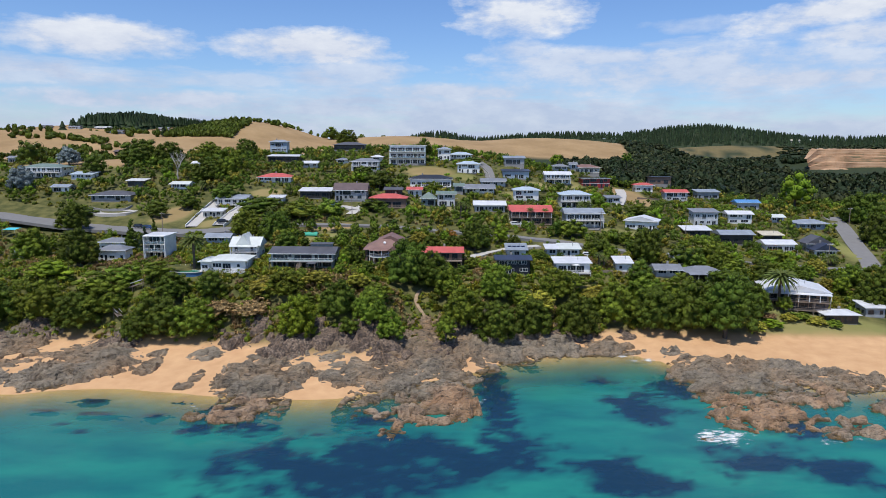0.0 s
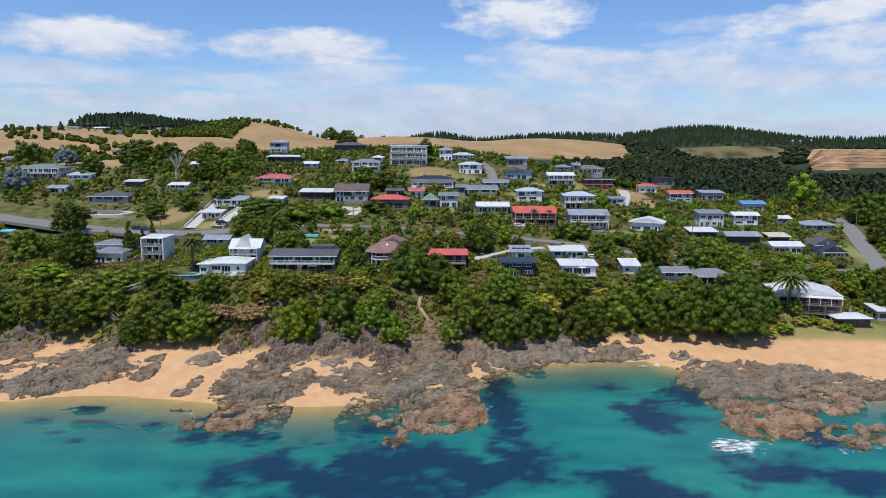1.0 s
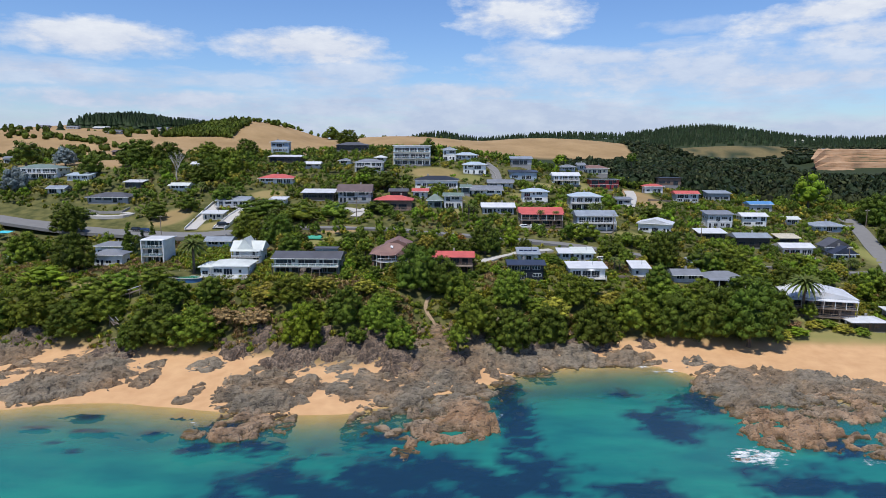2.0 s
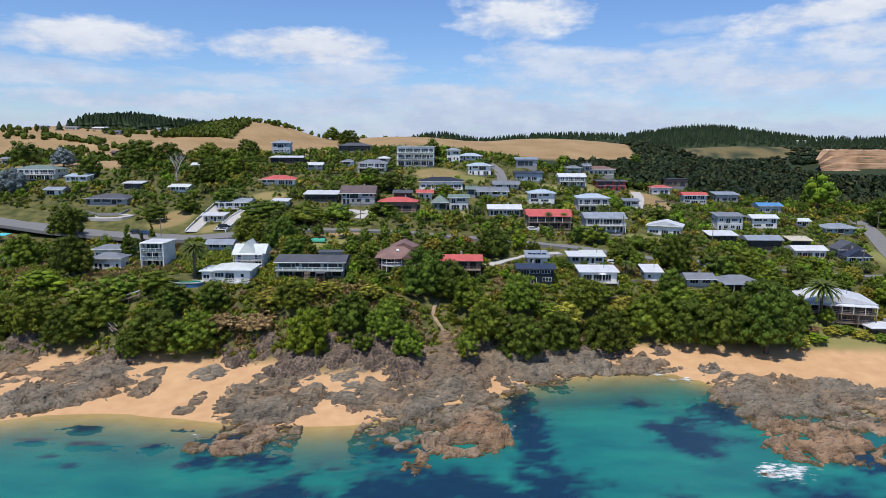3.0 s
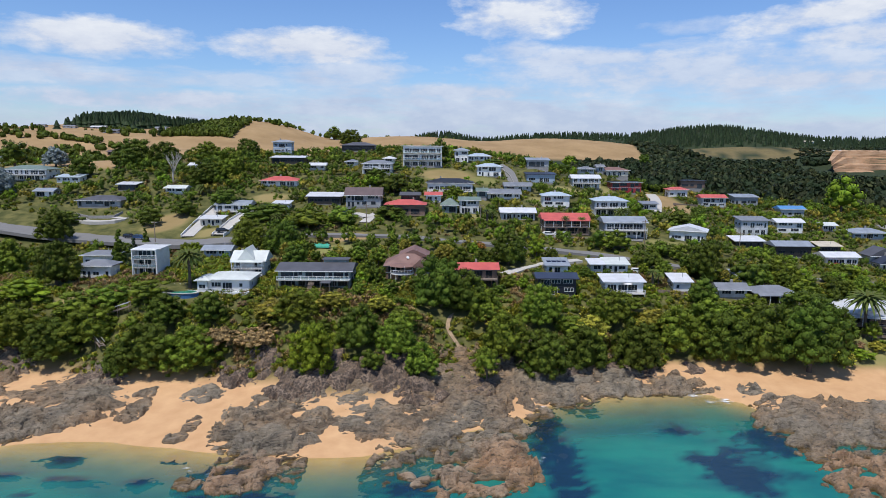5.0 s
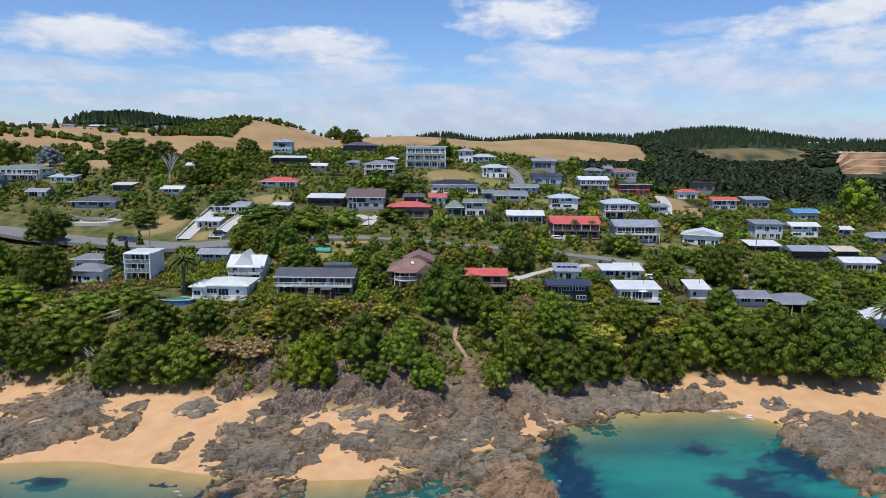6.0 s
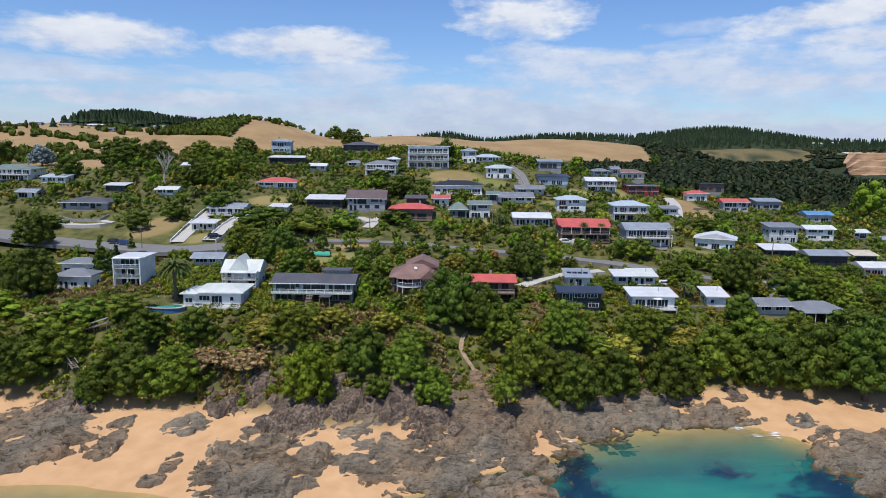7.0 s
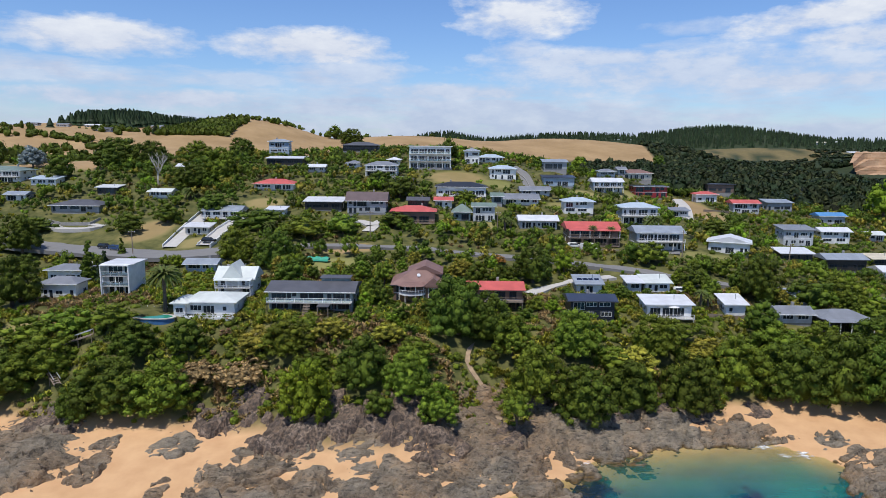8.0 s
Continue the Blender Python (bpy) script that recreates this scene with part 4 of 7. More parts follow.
# ---- the houses ----
def railing(home, x0, x1, y, z, style, side_depth=0.0):
    """Posts, rail and infill along the seaward edge of a deck."""
    span = x1 - x0
    n = max(2, round(span / 2.2))
    key = ("post", style)
    if key not in PANE_CACHE:
        me = bpy.data.meshes.new("post")
        bm = boxed(-0.05, -0.05, 0, 0.05, 0.05, 1.0)
        bm.to_mesh(me)
        bm.free()
        me.materials.append(TRIM if style != "timber" else TIMBER)
        PANE_CACHE[key] = me
    for k in range(n + 1):
        part("post", PANE_CACHE[key], None, home).matrix_basis = pose(x0 + span * k / n, y, z)
    part("handrail", boxed(x0 - 0.05, y - 0.06, z + 1.0, x1 + 0.05, y + 0.06, z + 1.07), TRIM if style != "timber" else TIMBER, home)
    if style == "glass":
        part("balustrade_glass", boxed(x0, y - 0.012, z + 0.1, x1, y + 0.012, z + 0.95), RAILGLASS, home, "clear glass balustrade")
    else:
        part("lower_rail", boxed(x0, y - 0.03, z + 0.45, x1, y + 0.03, z + 0.53), TRIM if style != "timber" else TIMBER, home)
        part("bottom_rail", boxed(x0, y - 0.03, z + 0.12, x1, y + 0.03, z + 0.2), TRIM if style != "timber" else TIMBER, home)


def column(home, x, y, z0, z1, mat):
    part("column", boxed(x - 0.09, y - 0.09, z0, x + 0.09, y + 0.09, z1), mat, home)


def gable_wall(w, d, h, rise, along):
    """Walls up to the eaves, and the triangles under a gabled roof."""
    bm = boxed(-w / 2, -d / 2, 0, w / 2, d / 2, h)
    if along == "x":
        for s in (-1, 1):
            tri = [(s * w / 2, -d / 2, h), (s * w / 2, d / 2, h), (s * w / 2, 0, h + rise)]
            inner = [(x - s * 0.15, y, z) for x, y, z in tri]
            a = [bm.verts.new(p) for p in tri]
            c = [bm.verts.new(p) for p in inner]
            bm.faces.new(a)
            bm.faces.new(c[::-1])
            for i in range(3):
                bm.faces.new((a[i], c[i], c[(i + 1) % 3], a[(i + 1) % 3]))
    else:
        for s in (-1, 1):
            tri = [(-w / 2, s * d / 2, h), (w / 2, s * d / 2, h), (0, s * d / 2, h + rise)]
            inner = [(x, y - s * 0.15, z) for x, y, z in tri]
            a = [bm.verts.new(p) for p in tri]
            c = [bm.verts.new(p) for p in inner]
            bm.faces.new(a)
            bm.faces.new(c[::-1])
            for i in range(3):
                bm.faces.new((a[i], c[i], c[(i + 1) % 3], a[(i + 1) % 3]))
    bmesh.ops.recalc_face_normals(bm, faces=bm.faces)
    return bm


def raise_house(rng, x, y, z, w, d, h, turn=0, rise=1.5, roof="gable", top="grey", wall="white", storeys=1, deck=0, along="x", label=""):
    t = math.radians(turn)
    home = thing("house", pose(x - math.sin(t) * d / 2, y + math.cos(t) * d / 2, z, 0, 0, turn), label, "house", "hillside houses")
    skin, tiles = WALLS[wall], ROOFS[top]
    part("foundation", boxed(-w / 2 + 0.08, -d / 2 + 0.08, -3.2, w / 2 - 0.08, d / 2 - 0.08, 0.02), BLOCK, home, "concrete block base")
    kind = roof if roof in ("gable", "hip", "flat", "mono") else "hip"
    part("wall", gable_wall(w, d, h, rise, along) if kind == "gable" else boxed(-w / 2, -d / 2, 0, w / 2, d / 2, h), skin, home)
    over = 0.75 if kind != "flat" else 0.7
    if kind == "mono":
        q, k = w / 2 - 0.004, d / 2 - 0.004
        part("upper_wall", solid(([(-q, -k, h), (q, -k, h), (q, k, h), (-q, k, h)], [(-q, -k, h + 0.05), (q, -k, h + 0.05), (q, k, h + rise), (-q, k, h + rise)])), skin, home)
    rm = roof_mesh(kind, w, d, h, rise, over, along)
    bmesh.ops.recalc_face_normals(rm, faces=rm.faces)
    rf = part("roof", rm, tiles, home)
    if kind != "mono":
        e = h - (rise * over / ((d if along == "x" else w) / 2)) * 0.8 if kind != "flat" else h
        part("gutter", boxed(-w / 2 - over - 0.1, -d / 2 - over - 0.12, e - 0.02, w / 2 + over + 0.1, -d / 2 - over - 0.003, e + 0.16), TRIM if wall not in ("dark", "navy", "brown") else DARK_TRIM, home)
    if roof == "brownspecial":
        # a higher gable behind, a seaward gable with an arched window, and a half-round balcony between white columns
        bm = roof_mesh("gable", w * 0.66, d * 0.8, h + rise * 0.62, rise * 0.62, 0.5, "y")
        bmesh.ops.recalc_face_normals(bm, faces=bm.faces)
        part("upper_roof", bm, tiles, home).location = (w * 0.12, d * 0.36, 0)
        part("upper_wall", gable_wall(w * 0.62, d * 0.76, h + rise * 0.62, rise * 0.6, "y"), WALLS["brown"], home).location = (w * 0.12, d * 0.36, 0.0)
        bm = roof_mesh("gable", w * 0.34, d * 0.5, h - 0.35, 1.9, 0.4, "y")
        bmesh.ops.recalc_face_normals(bm, faces=bm.faces)
        part("front_gable_roof", bm, tiles, home).location = (w * 0.30, -d * 0.33, 0.05)
        part("front_gable_wall", gable_wall(w * 0.31, d * 0.46, h - 0.3, 1.7, "y"), skin, home).location = (w * 0.30, -d * 0.33, 0.0)
        y0 = -d * 0.56 - 0.05
        arch = [(math.cos(a) * 1.45, math.sin(a) * 1.25) for a in np.linspace(0, math.pi, 13)]
        part("arched_window", solid(([(px, y0 - 0.05, h - 0.75 + pz) for px, pz in arch], [(px, y0 + 0.03, h - 0.75 + pz) for px, pz in arch])), GLASS, home, "arched window glass").location = (w * 0.30, 0, 0)
        for a in (-0.75, 0.0, 0.75):
            part("glazing_bar", boxed(w * 0.30 + a - 0.06, y0 - 0.09, h - 0.75, w * 0.30 + a + 0.06, y0 - 0.052, h + (0.4 if a == 0 else 0.2)), TRIM, home)
        window(home, w * 0.30, y0 + 0.02, h - 2.2, 2.4, 1.3, 0, "white", 1)
        window(home, w * 0.30, y0 + 0.02, 0.1, 2.4, 2.0, 0, "white", 1)
        fan = [(-w * 0.12 + math.cos(a) * w * 0.27, -d / 2 - 0.02 + math.sin(a) * 2.6) for a in np.linspace(math.pi, math.tau, 13)]
        zb = h / 2
        part("balcony", solid(([(px, py, zb - 0.25) for px, py in fan], [(px, py, zb) for px, py in fan])), TRIM, home, "half-round white balcony")
        for (ax, ay), (bx, by) in zip(fan, fan[1:]):
            part("balustrade", tube(bmesh.new(), [(ax, ay, zb + 1.0), (bx, by, zb + 1.0)], [0.06, 0.06], 5), TRIM, home)
            part("baluster", boxed(ax - 0.04, ay - 0.04, zb, ax + 0.04, ay + 0.04, zb + 1.0), TRIM, home)
        for px, py in fan[1:-1:3]:
            column(home, px, py + 0.25, -3, zb - 0.25, TRIM)
            column(home, px, py + 0.25, zb, h, TRIM)
        part("verandah_roof", solid(([(px * 1.08, py - 0.3, h - 0.2) for px, py in fan], [(px * 0.9, py * 0.8, h + 0.5) for px, py in fan])), tiles, home)
        part("satellite_dish", tube(bmesh.new(), [(0, -d * 0.3, h + rise * 0.62), (0.1, -d * 0.3 - 0.12, h + rise * 0.66)], [0.5, 0.42], 12), TRIM, home, "white satellite dish")
    if "charcoal roof" in label and w > 19:
        # a raised clerestory along the ridge, a timber pergola and steps to the garden
        part("clerestory_wall", boxed(w * 0.08, d * 0.02, h, w * 0.42, d * 0.30, h + rise + 0.9), skin, home)
        part("clerestory_roof", boxed(w * 0.06, -d * 0.03, h + rise + 0.9, w * 0.44, d * 0.34, h + rise + 1.05), tiles, home)
        part("pergola_roof", boxed(w * 0.12, -d / 2 - 5.2, 1.9, w * 0.26, -d / 2 - 2.5, 2.02), ROOFS["charcoal"], home)
        for px in (w * 0.13, w * 0.25):
            column(home, px, -d / 2 - 5.0, -1.5, 1.9, TIMBER)
        for k in range(7):
            part("step", boxed(-w * 0.06, -d / 2 - 2.5 - 0.3 * (k + 1), 1.9 - 0.3 * (k + 1), w * 0.02, -d / 2 - 2.5 - 0.3 * k, 2.05 - 0.3 * (k + 1)), TIMBER, home)
    if "deep balconies" in label:
        for sx in (-1, 1):
            part("side_wall", boxed(*((-w / 2 - 0.25, -d / 2 - 2.6, -1.5, -w / 2 - 0.005, d / 2, h - 0.005) if sx < 0 else (w / 2 + 0.005, -d / 2 - 2.6, -1.5, w / 2 + 0.25, d / 2, h - 0.005))), skin, home)
        part("canopy", boxed(-w / 2 - 0.25, -d / 2 - 2.8, h + 0.0, w / 2 + 0.25, -d / 2 - 0.71, h + 0.24), skin, home)
    if "hipped roof" in label and "pale green-white" in label:
        # a lower wing with its own roof, and a railed terrace
        part("wing_wall", boxed(-w / 2 - 2.6, -d / 2 - 1.2, -1.2, -w / 2 - 0.005, d * 0.1, h - 0.2), skin, home)
        bm = roof_mesh("hip", 3.6, d * 0.6 + 1.6, h - 0.2, 0.7, 0.4, "y")
        bmesh.ops.recalc_face_normals(bm, faces=bm.faces)
        part("wing_roof", bm, tiles, home).location = (-w / 2 - 1.1, -d * 0.2 - 0.6, 0.02)
        window(home, -w / 2 - 1.3, -d / 2 - 1.24, 0.7, 1.8, 1.2, 0, "white", 1)
        part("terrace", boxed(-w / 2, -d / 2 - 2.2, -1.2, w / 2, -d / 2 - 0.04, -0.1), TRIM, home)
        railing(home, -w / 2 + 0.1, w / 2 - 0.1, -d / 2 - 2.1, -0.1, "rail")
    if "villa" in label:
        part("chimney", boxed(-w * 0.36, d * 0.05, h, -w * 0.27, d * 0.13, h + rise + 0.5), BLOCK, home)
        bm = roof_mesh("gable", w * 0.50, d * 0.95, h + 0.1, rise * 1.6, 0.4, "y")
        bmesh.ops.recalc_face_normals(bm, faces=bm.faces)
        part("dormer_roof", bm, tiles, home).location = (-w * 0.05, -d * 0.12, 0)
        part("dormer_wall", gable_wall(w * 0.46, d * 0.9, h + 0.1, rise * 1.48, "y"), skin, home).location = (-w * 0.05, -d * 0.12, 0)
        window(home, -w * 0.05, -d * 0.57 - 0.04, h + 0.45, 1.0, 1.2, 0, "white", 1)
    glazed = "dark" if wall in ("dark", "brown", "red", "grey", "teal") else "white"
    per = h / storeys
    for s in range(storeys):
        z0 = s * per
        # seaward wall: a run of windows and glazed doors, unevenly spaced
        cx = -w / 2 + 0.7
        while cx < w / 2 - 1.3:
            ww = rng.choice((1.0, 1.8, 2.6, 3.4)) if storeys < 3 else 3.6
            ww = min(ww, w / 2 - 0.6 - cx)
            if ww < 0.8:
                break
            tall = rng.random() < (0.88 if deck else 0.45)
            hgt = min(2.1 if tall else rng.choice((1.1, 1.3)), per - 0.5)
            window(home, cx + ww / 2, -d / 2 - 0.03, z0 + (0.12 if tall else 0.95), ww, hgt, 0, glazed, 0 if ww < 1.2 else 1 if ww < 2.4 else 2)
            cx += ww + (rng.choice((0.2, 0.4, 0.9)) if deck else rng.choice((0.35, 0.6, 1.1, 1.8)))
        for side, sx in ((1, w / 2 + 0.03), (3, -w / 2 - 0.03)):
            for cy in (-d * 0.22, d * 0.2):
                if rng.random() < 0.8:
                    window(home, sx, cy, z0 + 0.95, rng.choice((1.0, 1.4, 1.8)), 1.15, side, glazed, 1)
        if s:
            part("floor_band", boxed(-w / 2 - 0.03, -d / 2 - 0.03, z0 - 0.1, w / 2 + 0.03, d / 2 + 0.03, z0 + 0.06), TRIM if wall != "navy" else DARK_TRIM, home)
    side = rng.choice((-1, 1))
    part("door", boxed(*sorted((side * (w / 2 - 0.02), side * (w / 2 + 0.06)))[:1], -d * 0.06, 0.05, sorted((side * (w / 2 - 0.02), side * (w / 2 + 0.06)))[1], d * 0.06 + 0.3, 2.08), TRIM if wall != "white" else DARK_TRIM, home)
    if "solar" in label:
        for k in range(4):
            part("solar_panel", solid(([(-w / 2 + 0.3 + k * w * 0.24, -d * 0.42, h + 0.3), (-w / 2 + 0.2 + (k + 1) * w * 0.24 - 0.1, -d * 0.42, h + 0.3), (-w / 2 + 0.2 + (k + 1) * w * 0.24 - 0.1, d * 0.1, h + 0.3 + rise * 0.52), (-w / 2 + 0.3 + k * w * 0.24, d * 0.1, h + 0.3 + rise * 0.52)],
                                       [(-w / 2 + 0.3 + k * w * 0.24, -d * 0.42, h + 0.36), (-w / 2 + 0.2 + (k + 1) * w * 0.24 - 0.1, -d * 0.42, h + 0.36), (-w / 2 + 0.2 + (k + 1) * w * 0.24 - 0.1, d * 0.1, h + 0.36 + rise * 0.52), (-w / 2 + 0.3 + k * w * 0.24, d * 0.1, h + 0.36 + rise * 0.52)])), SOLAR, home, "dark solar panel")
    style = "glass" if storeys == 3 or wall == "teal" else "timber" if wall in ("dark", "brown") else "rail"
    if deck:
        levels = range(storeys) if deck == 2 or storeys == 3 else (storeys - 1,)
        out = 2.4
        for s in levels:
            z0 = s * per
            if s == 0 and storeys > 1 and deck != 2:
                continue
            part("deck", boxed(-w / 2, -d / 2 - out, z0 - 0.2, w / 2, -d / 2 - 0.035, z0 - 0.02), TIMBER if style == "timber" else CONCRETE, home, "deck floor")
            railing(home, -w / 2 + 0.05, w / 2 - 0.05, -d / 2 - out + 0.06, z0 - 0.02, style)
            n = max(2, round(w / 4))
            for k in range(n + 1):
                column(home, -w / 2 + 0.15 + (w - 0.3) * k / n, -d / 2 - out + 0.2, (z0 - per if s else -3.0), z0 - 0.2, DARK_TRIM if wall == "teal" else TRIM if style != "timber" else TIMBER)
        if deck >= 2:
            zt = h - 0.05
            part("verandah_roof", solid(([(-w / 2 - 0.2, -d / 2 - out - 0.3, zt - 0.35), (w / 2 + 0.2, -d / 2 - out - 0.3, zt - 0.35), (w / 2 + 0.2, -d / 2 - 0.62, zt), (-w / 2 - 0.2, -d / 2 - 0.62, zt)],
                                          [(-w / 2 - 0.2, -d / 2 - out - 0.3, zt - 0.25), (w / 2 + 0.2, -d / 2 - out - 0.3, zt - 0.25), (w / 2 + 0.2, -d / 2 - 0.62, zt + 0.1), (-w / 2 - 0.2, -d / 2 - 0.62, zt + 0.1)])), tiles, home)
            n = max(3, round(w / 3))
            for k in range(n + 1):
                column(home, -w / 2 + 0.1 + (w - 0.2) * k / n, -d / 2 - out + 0.1, (storeys - 1) * per - 0.02, zt - 0.3, TRIM)
    if kind in ("gable", "hip") and rng.random() < 0.35:
        cx = rng.uniform(-0.25, 0.25) * w
        part("chimney", boxed(cx - 0.3, d * 0.12, h, cx + 0.3, d * 0.12 + 0.6, h + rise + 0.9), BLOCK, home)
    elif rng.random() < 0.5:
        bm = tube(bmesh.new(), [(w * 0.2, 0.1, h), (w * 0.2, 0.1, h + rise + 0.9)], [0.09, 0.09])
        part("flue", bm, STEEL, home)
    return home


rng = random.Random(7)
HOMES = [raise_house(rng, x, y, z, w, d, h, **more) for x, y, z, w, d, h, more in PLANS]

# ---- shore rocks ----
def rock_grid(x0, y0, rx, ry, height, seed, step_size, flat_top=0.72):
    """A craggy slab: an uneven outline, a stepped top cut by cracks, sides that go under the sand."""
    nx, ny = max(9, int(2.6 * rx / step_size)), max(9, int(2.6 * ry / step_size))
    xs, ys = np.linspace(-1.3, 1.3, nx), np.linspace(-1.3, 1.3, ny)
    GU, GV = np.meshgrid(xs, ys)
    bed = np.maximum(ground(x0 + GU * rx, y0 + GV * ry), -0.25).ravel()
    vs, inside = [], []
    for k, (u, v) in enumerate(zip(GU.ravel(), GV.ravel())):
        p = Vector((u * rx, v * ry, seed * 7.3))
        ang = math.atan2(v, u)
        wob = 0.24 * noise.noise(Vector((math.cos(ang) * 1.7, math.sin(ang) * 1.7, seed))) + 0.22 * noise.noise(p * 0.30) + 0.16 * noise.fractal(p * 0.8, 0.7, 2.1, 3)
        r = math.hypot(u, v) + wob
        fall = 1 - min(1.0, max(0.0, (r - flat_top) / (1.0 - flat_top))) ** 1.8
        # tilted beds: long ridges along the strike, split by cross joints, with fine broken edges
        sx, sy = p.x * 0.94 + p.y * 0.34, p.y * 0.94 - p.x * 0.34
        bend = 0.5 * noise.noise(p * 0.25)
        q = Vector((sx * 0.13 + bend, sy * 0.50 + bend, seed))
        ridge = 1 - 2 * abs(noise.noise(q))
        finer = 1 - 2 * abs(noise.noise(Vector((sx * 0.45, sy * 1.25, seed + 4))))
        (d1, d2, *_), (c1, *_) = noise.voronoi(Vector((sx * 0.22, sy * 0.34, seed)))
        crack = min(1.0, (d2 - d1) * 7.0)
        big = noise.noise(p * 0.15 + Vector((2, 1, seed))) * 0.5 + (noise.cell(c1 * 31.7) - 0.5) * 0.45
        fine = noise.fractal(p * 1.1, 0.7, 2.1, 4)
        z = fall * height * (0.34 + 0.46 * ridge + big) + fall * (0.24 * finer + 0.16 * fine) * min(1.0, 0.4 + height * 0.4) - 0.5 * (1 - crack) * fall - 0.4 * (1 - fall)
        if r > 1.0:
            z = -0.6 - 4.0 * (r - 1.0)
        inside.append(r < 1.12)
        vs.append((p.x + 0.35 * noise.noise(p * 0.7 + Vector((5, 0, 0))), p.y + 0.35 * noise.noise(p * 0.7 + Vector((0, 5, 0))), bed[k] + z))
    i = (np.arange(ny - 1)[:, None] * nx + np.arange(nx - 1)[None]).ravel()
    fs = np.c_[i, i + 1, i + 1 + nx, i + nx]
    keep = np.array(inside)[fs].any(1)
    fs = fs[keep]
    used = np.unique(fs)
    back = np.zeros(len(vs), int)
    back[used] = np.arange(len(used))
    return [vs[j] for j in used], back[fs]


ROCK_COUNT = [0]


def shore_rock(x, y, rx, ry, height, mat=ROCK, label="grey weathered slab of shore rock on the sand", name="shore_rock"):
    ROCK_COUNT[0] += 1
    vs, fs = rock_grid(x, y, rx, ry, height, ROCK_COUNT[0] * 1.37, 0.32 if rx < 9 else 0.4)
    ob = new(name, mesh_from(name, vs, fs, mat))
    ob.matrix_basis = pose(x, y, 0)
    return tagged(ob, label, "rock", "shore rocks")




shore_rock(-90.6, 164.5, 12.4, 11.7, 2.0)
shore_rock(-98.1, 156.5, 8.5, 8.9, 1.4, label="tide-washed rock with brown weed at the water's edge")
shore_rock(-115.9, 179.7, 8.4, 7.8, 1.8)
shore_rock(-93.0, 174.3, 11.6, 8.5, 1.1)
shore_rock(-118.1, 169.4, 15.0, 7.6, 1.6)
shore_rock(-114.1, 155.2, 9.9, 7.1, 1.5, label="tide-washed rock with brown weed at the water's edge")
shore_rock(-74.9, 163.6, 3.0, 6.0, 1.2, label="tide-washed rock with brown weed at the water's edge")
shore_rock(-75.7, 171.8, 2.6, 3.9, 0.7)
shore_rock(-63.4, 172.2, 4.7, 5.5, 0.8)
shore_rock(-53.9, 162.7, 2.5, 4.5, 0.8)
shore_rock(-60.5, 158.1, 1.8, 3.8, 0.9)
shore_rock(-61.8, 152.8, 2.5, 2.6, 0.8, label="tide-washed rock with brown weed at the water's edge")
shore_rock(-55.2, 155.6, 1.6, 3.2, 0.7)
shore_rock(-43.3, 155.9, 11.6, 11.8, 2.4)
shore_rock(-45.1, 140.2, 6.6, 8.5, 2.0, mat=ROCK_TAN, label="tan jagged rock standing at the water's edge")
shore_rock(-53.1, 136.0, 2.6, 3.1, 0.9, label="tide-washed rock with brown weed at the water's edge")
shore_rock(-37.1, 141.9, 3.4, 5.6, 1.0, label="tide-washed rock with brown weed at the water's edge")
shore_rock(-44.2, 167.9, 8.5, 5.6, 0.9)
shore_rock(-24.2, 160.1, 7.5, 8.0, 1.2)
shore_rock(-29.6, 167.8, 3.5, 3.7, 0.6)
shore_rock(-31.3, 159.2, 1.3, 2.3, 0.4)
shore_rock(-14.5, 154.5, 9.6, 10.5, 2.0)
shore_rock(-0.5, 156.4, 9.9, 14.1, 2.2)
shore_rock(-1.5, 141.4, 10.2, 9.8, 2.8, mat=ROCK_TAN, label="tan jagged rock standing at the water's edge")
shore_rock(-13.2, 140.2, 4.2, 5.2, 1.8, mat=ROCK_TAN, label="tan jagged rock standing at the water's edge")
shore_rock(-10.9, 131.0, 3.1, 4.7, 1.6, mat=ROCK_TAN, label="tan jagged rock standing at the water's edge")
shore_rock(-20.9, 141.4, 3.7, 6.5, 1.0, label="tide-washed rock with brown weed at the water's edge")
shore_rock(-2.4, 175.9, 12.1, 13.3, 2.4)
shore_rock(13.6, 183.1, 12.7, 10.2, 1.8)
shore_rock(37.0, 183.0, 18.0, 5.4, 1.9)
shore_rock(19.7, 171.7, 5.6, 5.8, 0.9, label="tide-washed rock with brown weed at the water's edge")
shore_rock(12.1, 166.7, 3.7, 2.2, 0.6, label="tide-washed rock with brown weed at the water's edge")
shore_rock(12.3, 182.0, 2.5, 5.1, 2.2, label="pale boulder standing on the rock shelf")
shore_rock(61.8, 175.5, 4.4, 6.5, 1.2)
shore_rock(70.0, 169.0, 11.5, 7.5, 1.6)
shore_rock(67.0, 158.6, 14.1, 11.4, 1.8)
shore_rock(82.0, 167.0, 11.0, 6.5, 1.3)
shore_rock(65.3, 163.0, 11.0, 10.3, 1.6)
shore_rock(65.8, 139.3, 10.7, 9.5, 2.6, mat=ROCK_TAN, label="tan jagged rock standing at the water's edge")
shore_rock(81.4, 150.9, 11.6, 9.2, 2.0, mat=ROCK_TAN, label="tan jagged rock standing at the water's edge")
shore_rock(78.0, 132.0, 4.2, 6.4, 1.8, mat=ROCK_TAN, label="tan jagged rock standing at the water's edge")
shore_rock(86.8, 132.8, 5.7, 5.8, 1.6, mat=ROCK_TAN, label="tan jagged rock standing at the water's edge")
shore_rock(97.6, 160.8, 9.4, 8.7, 1.6)
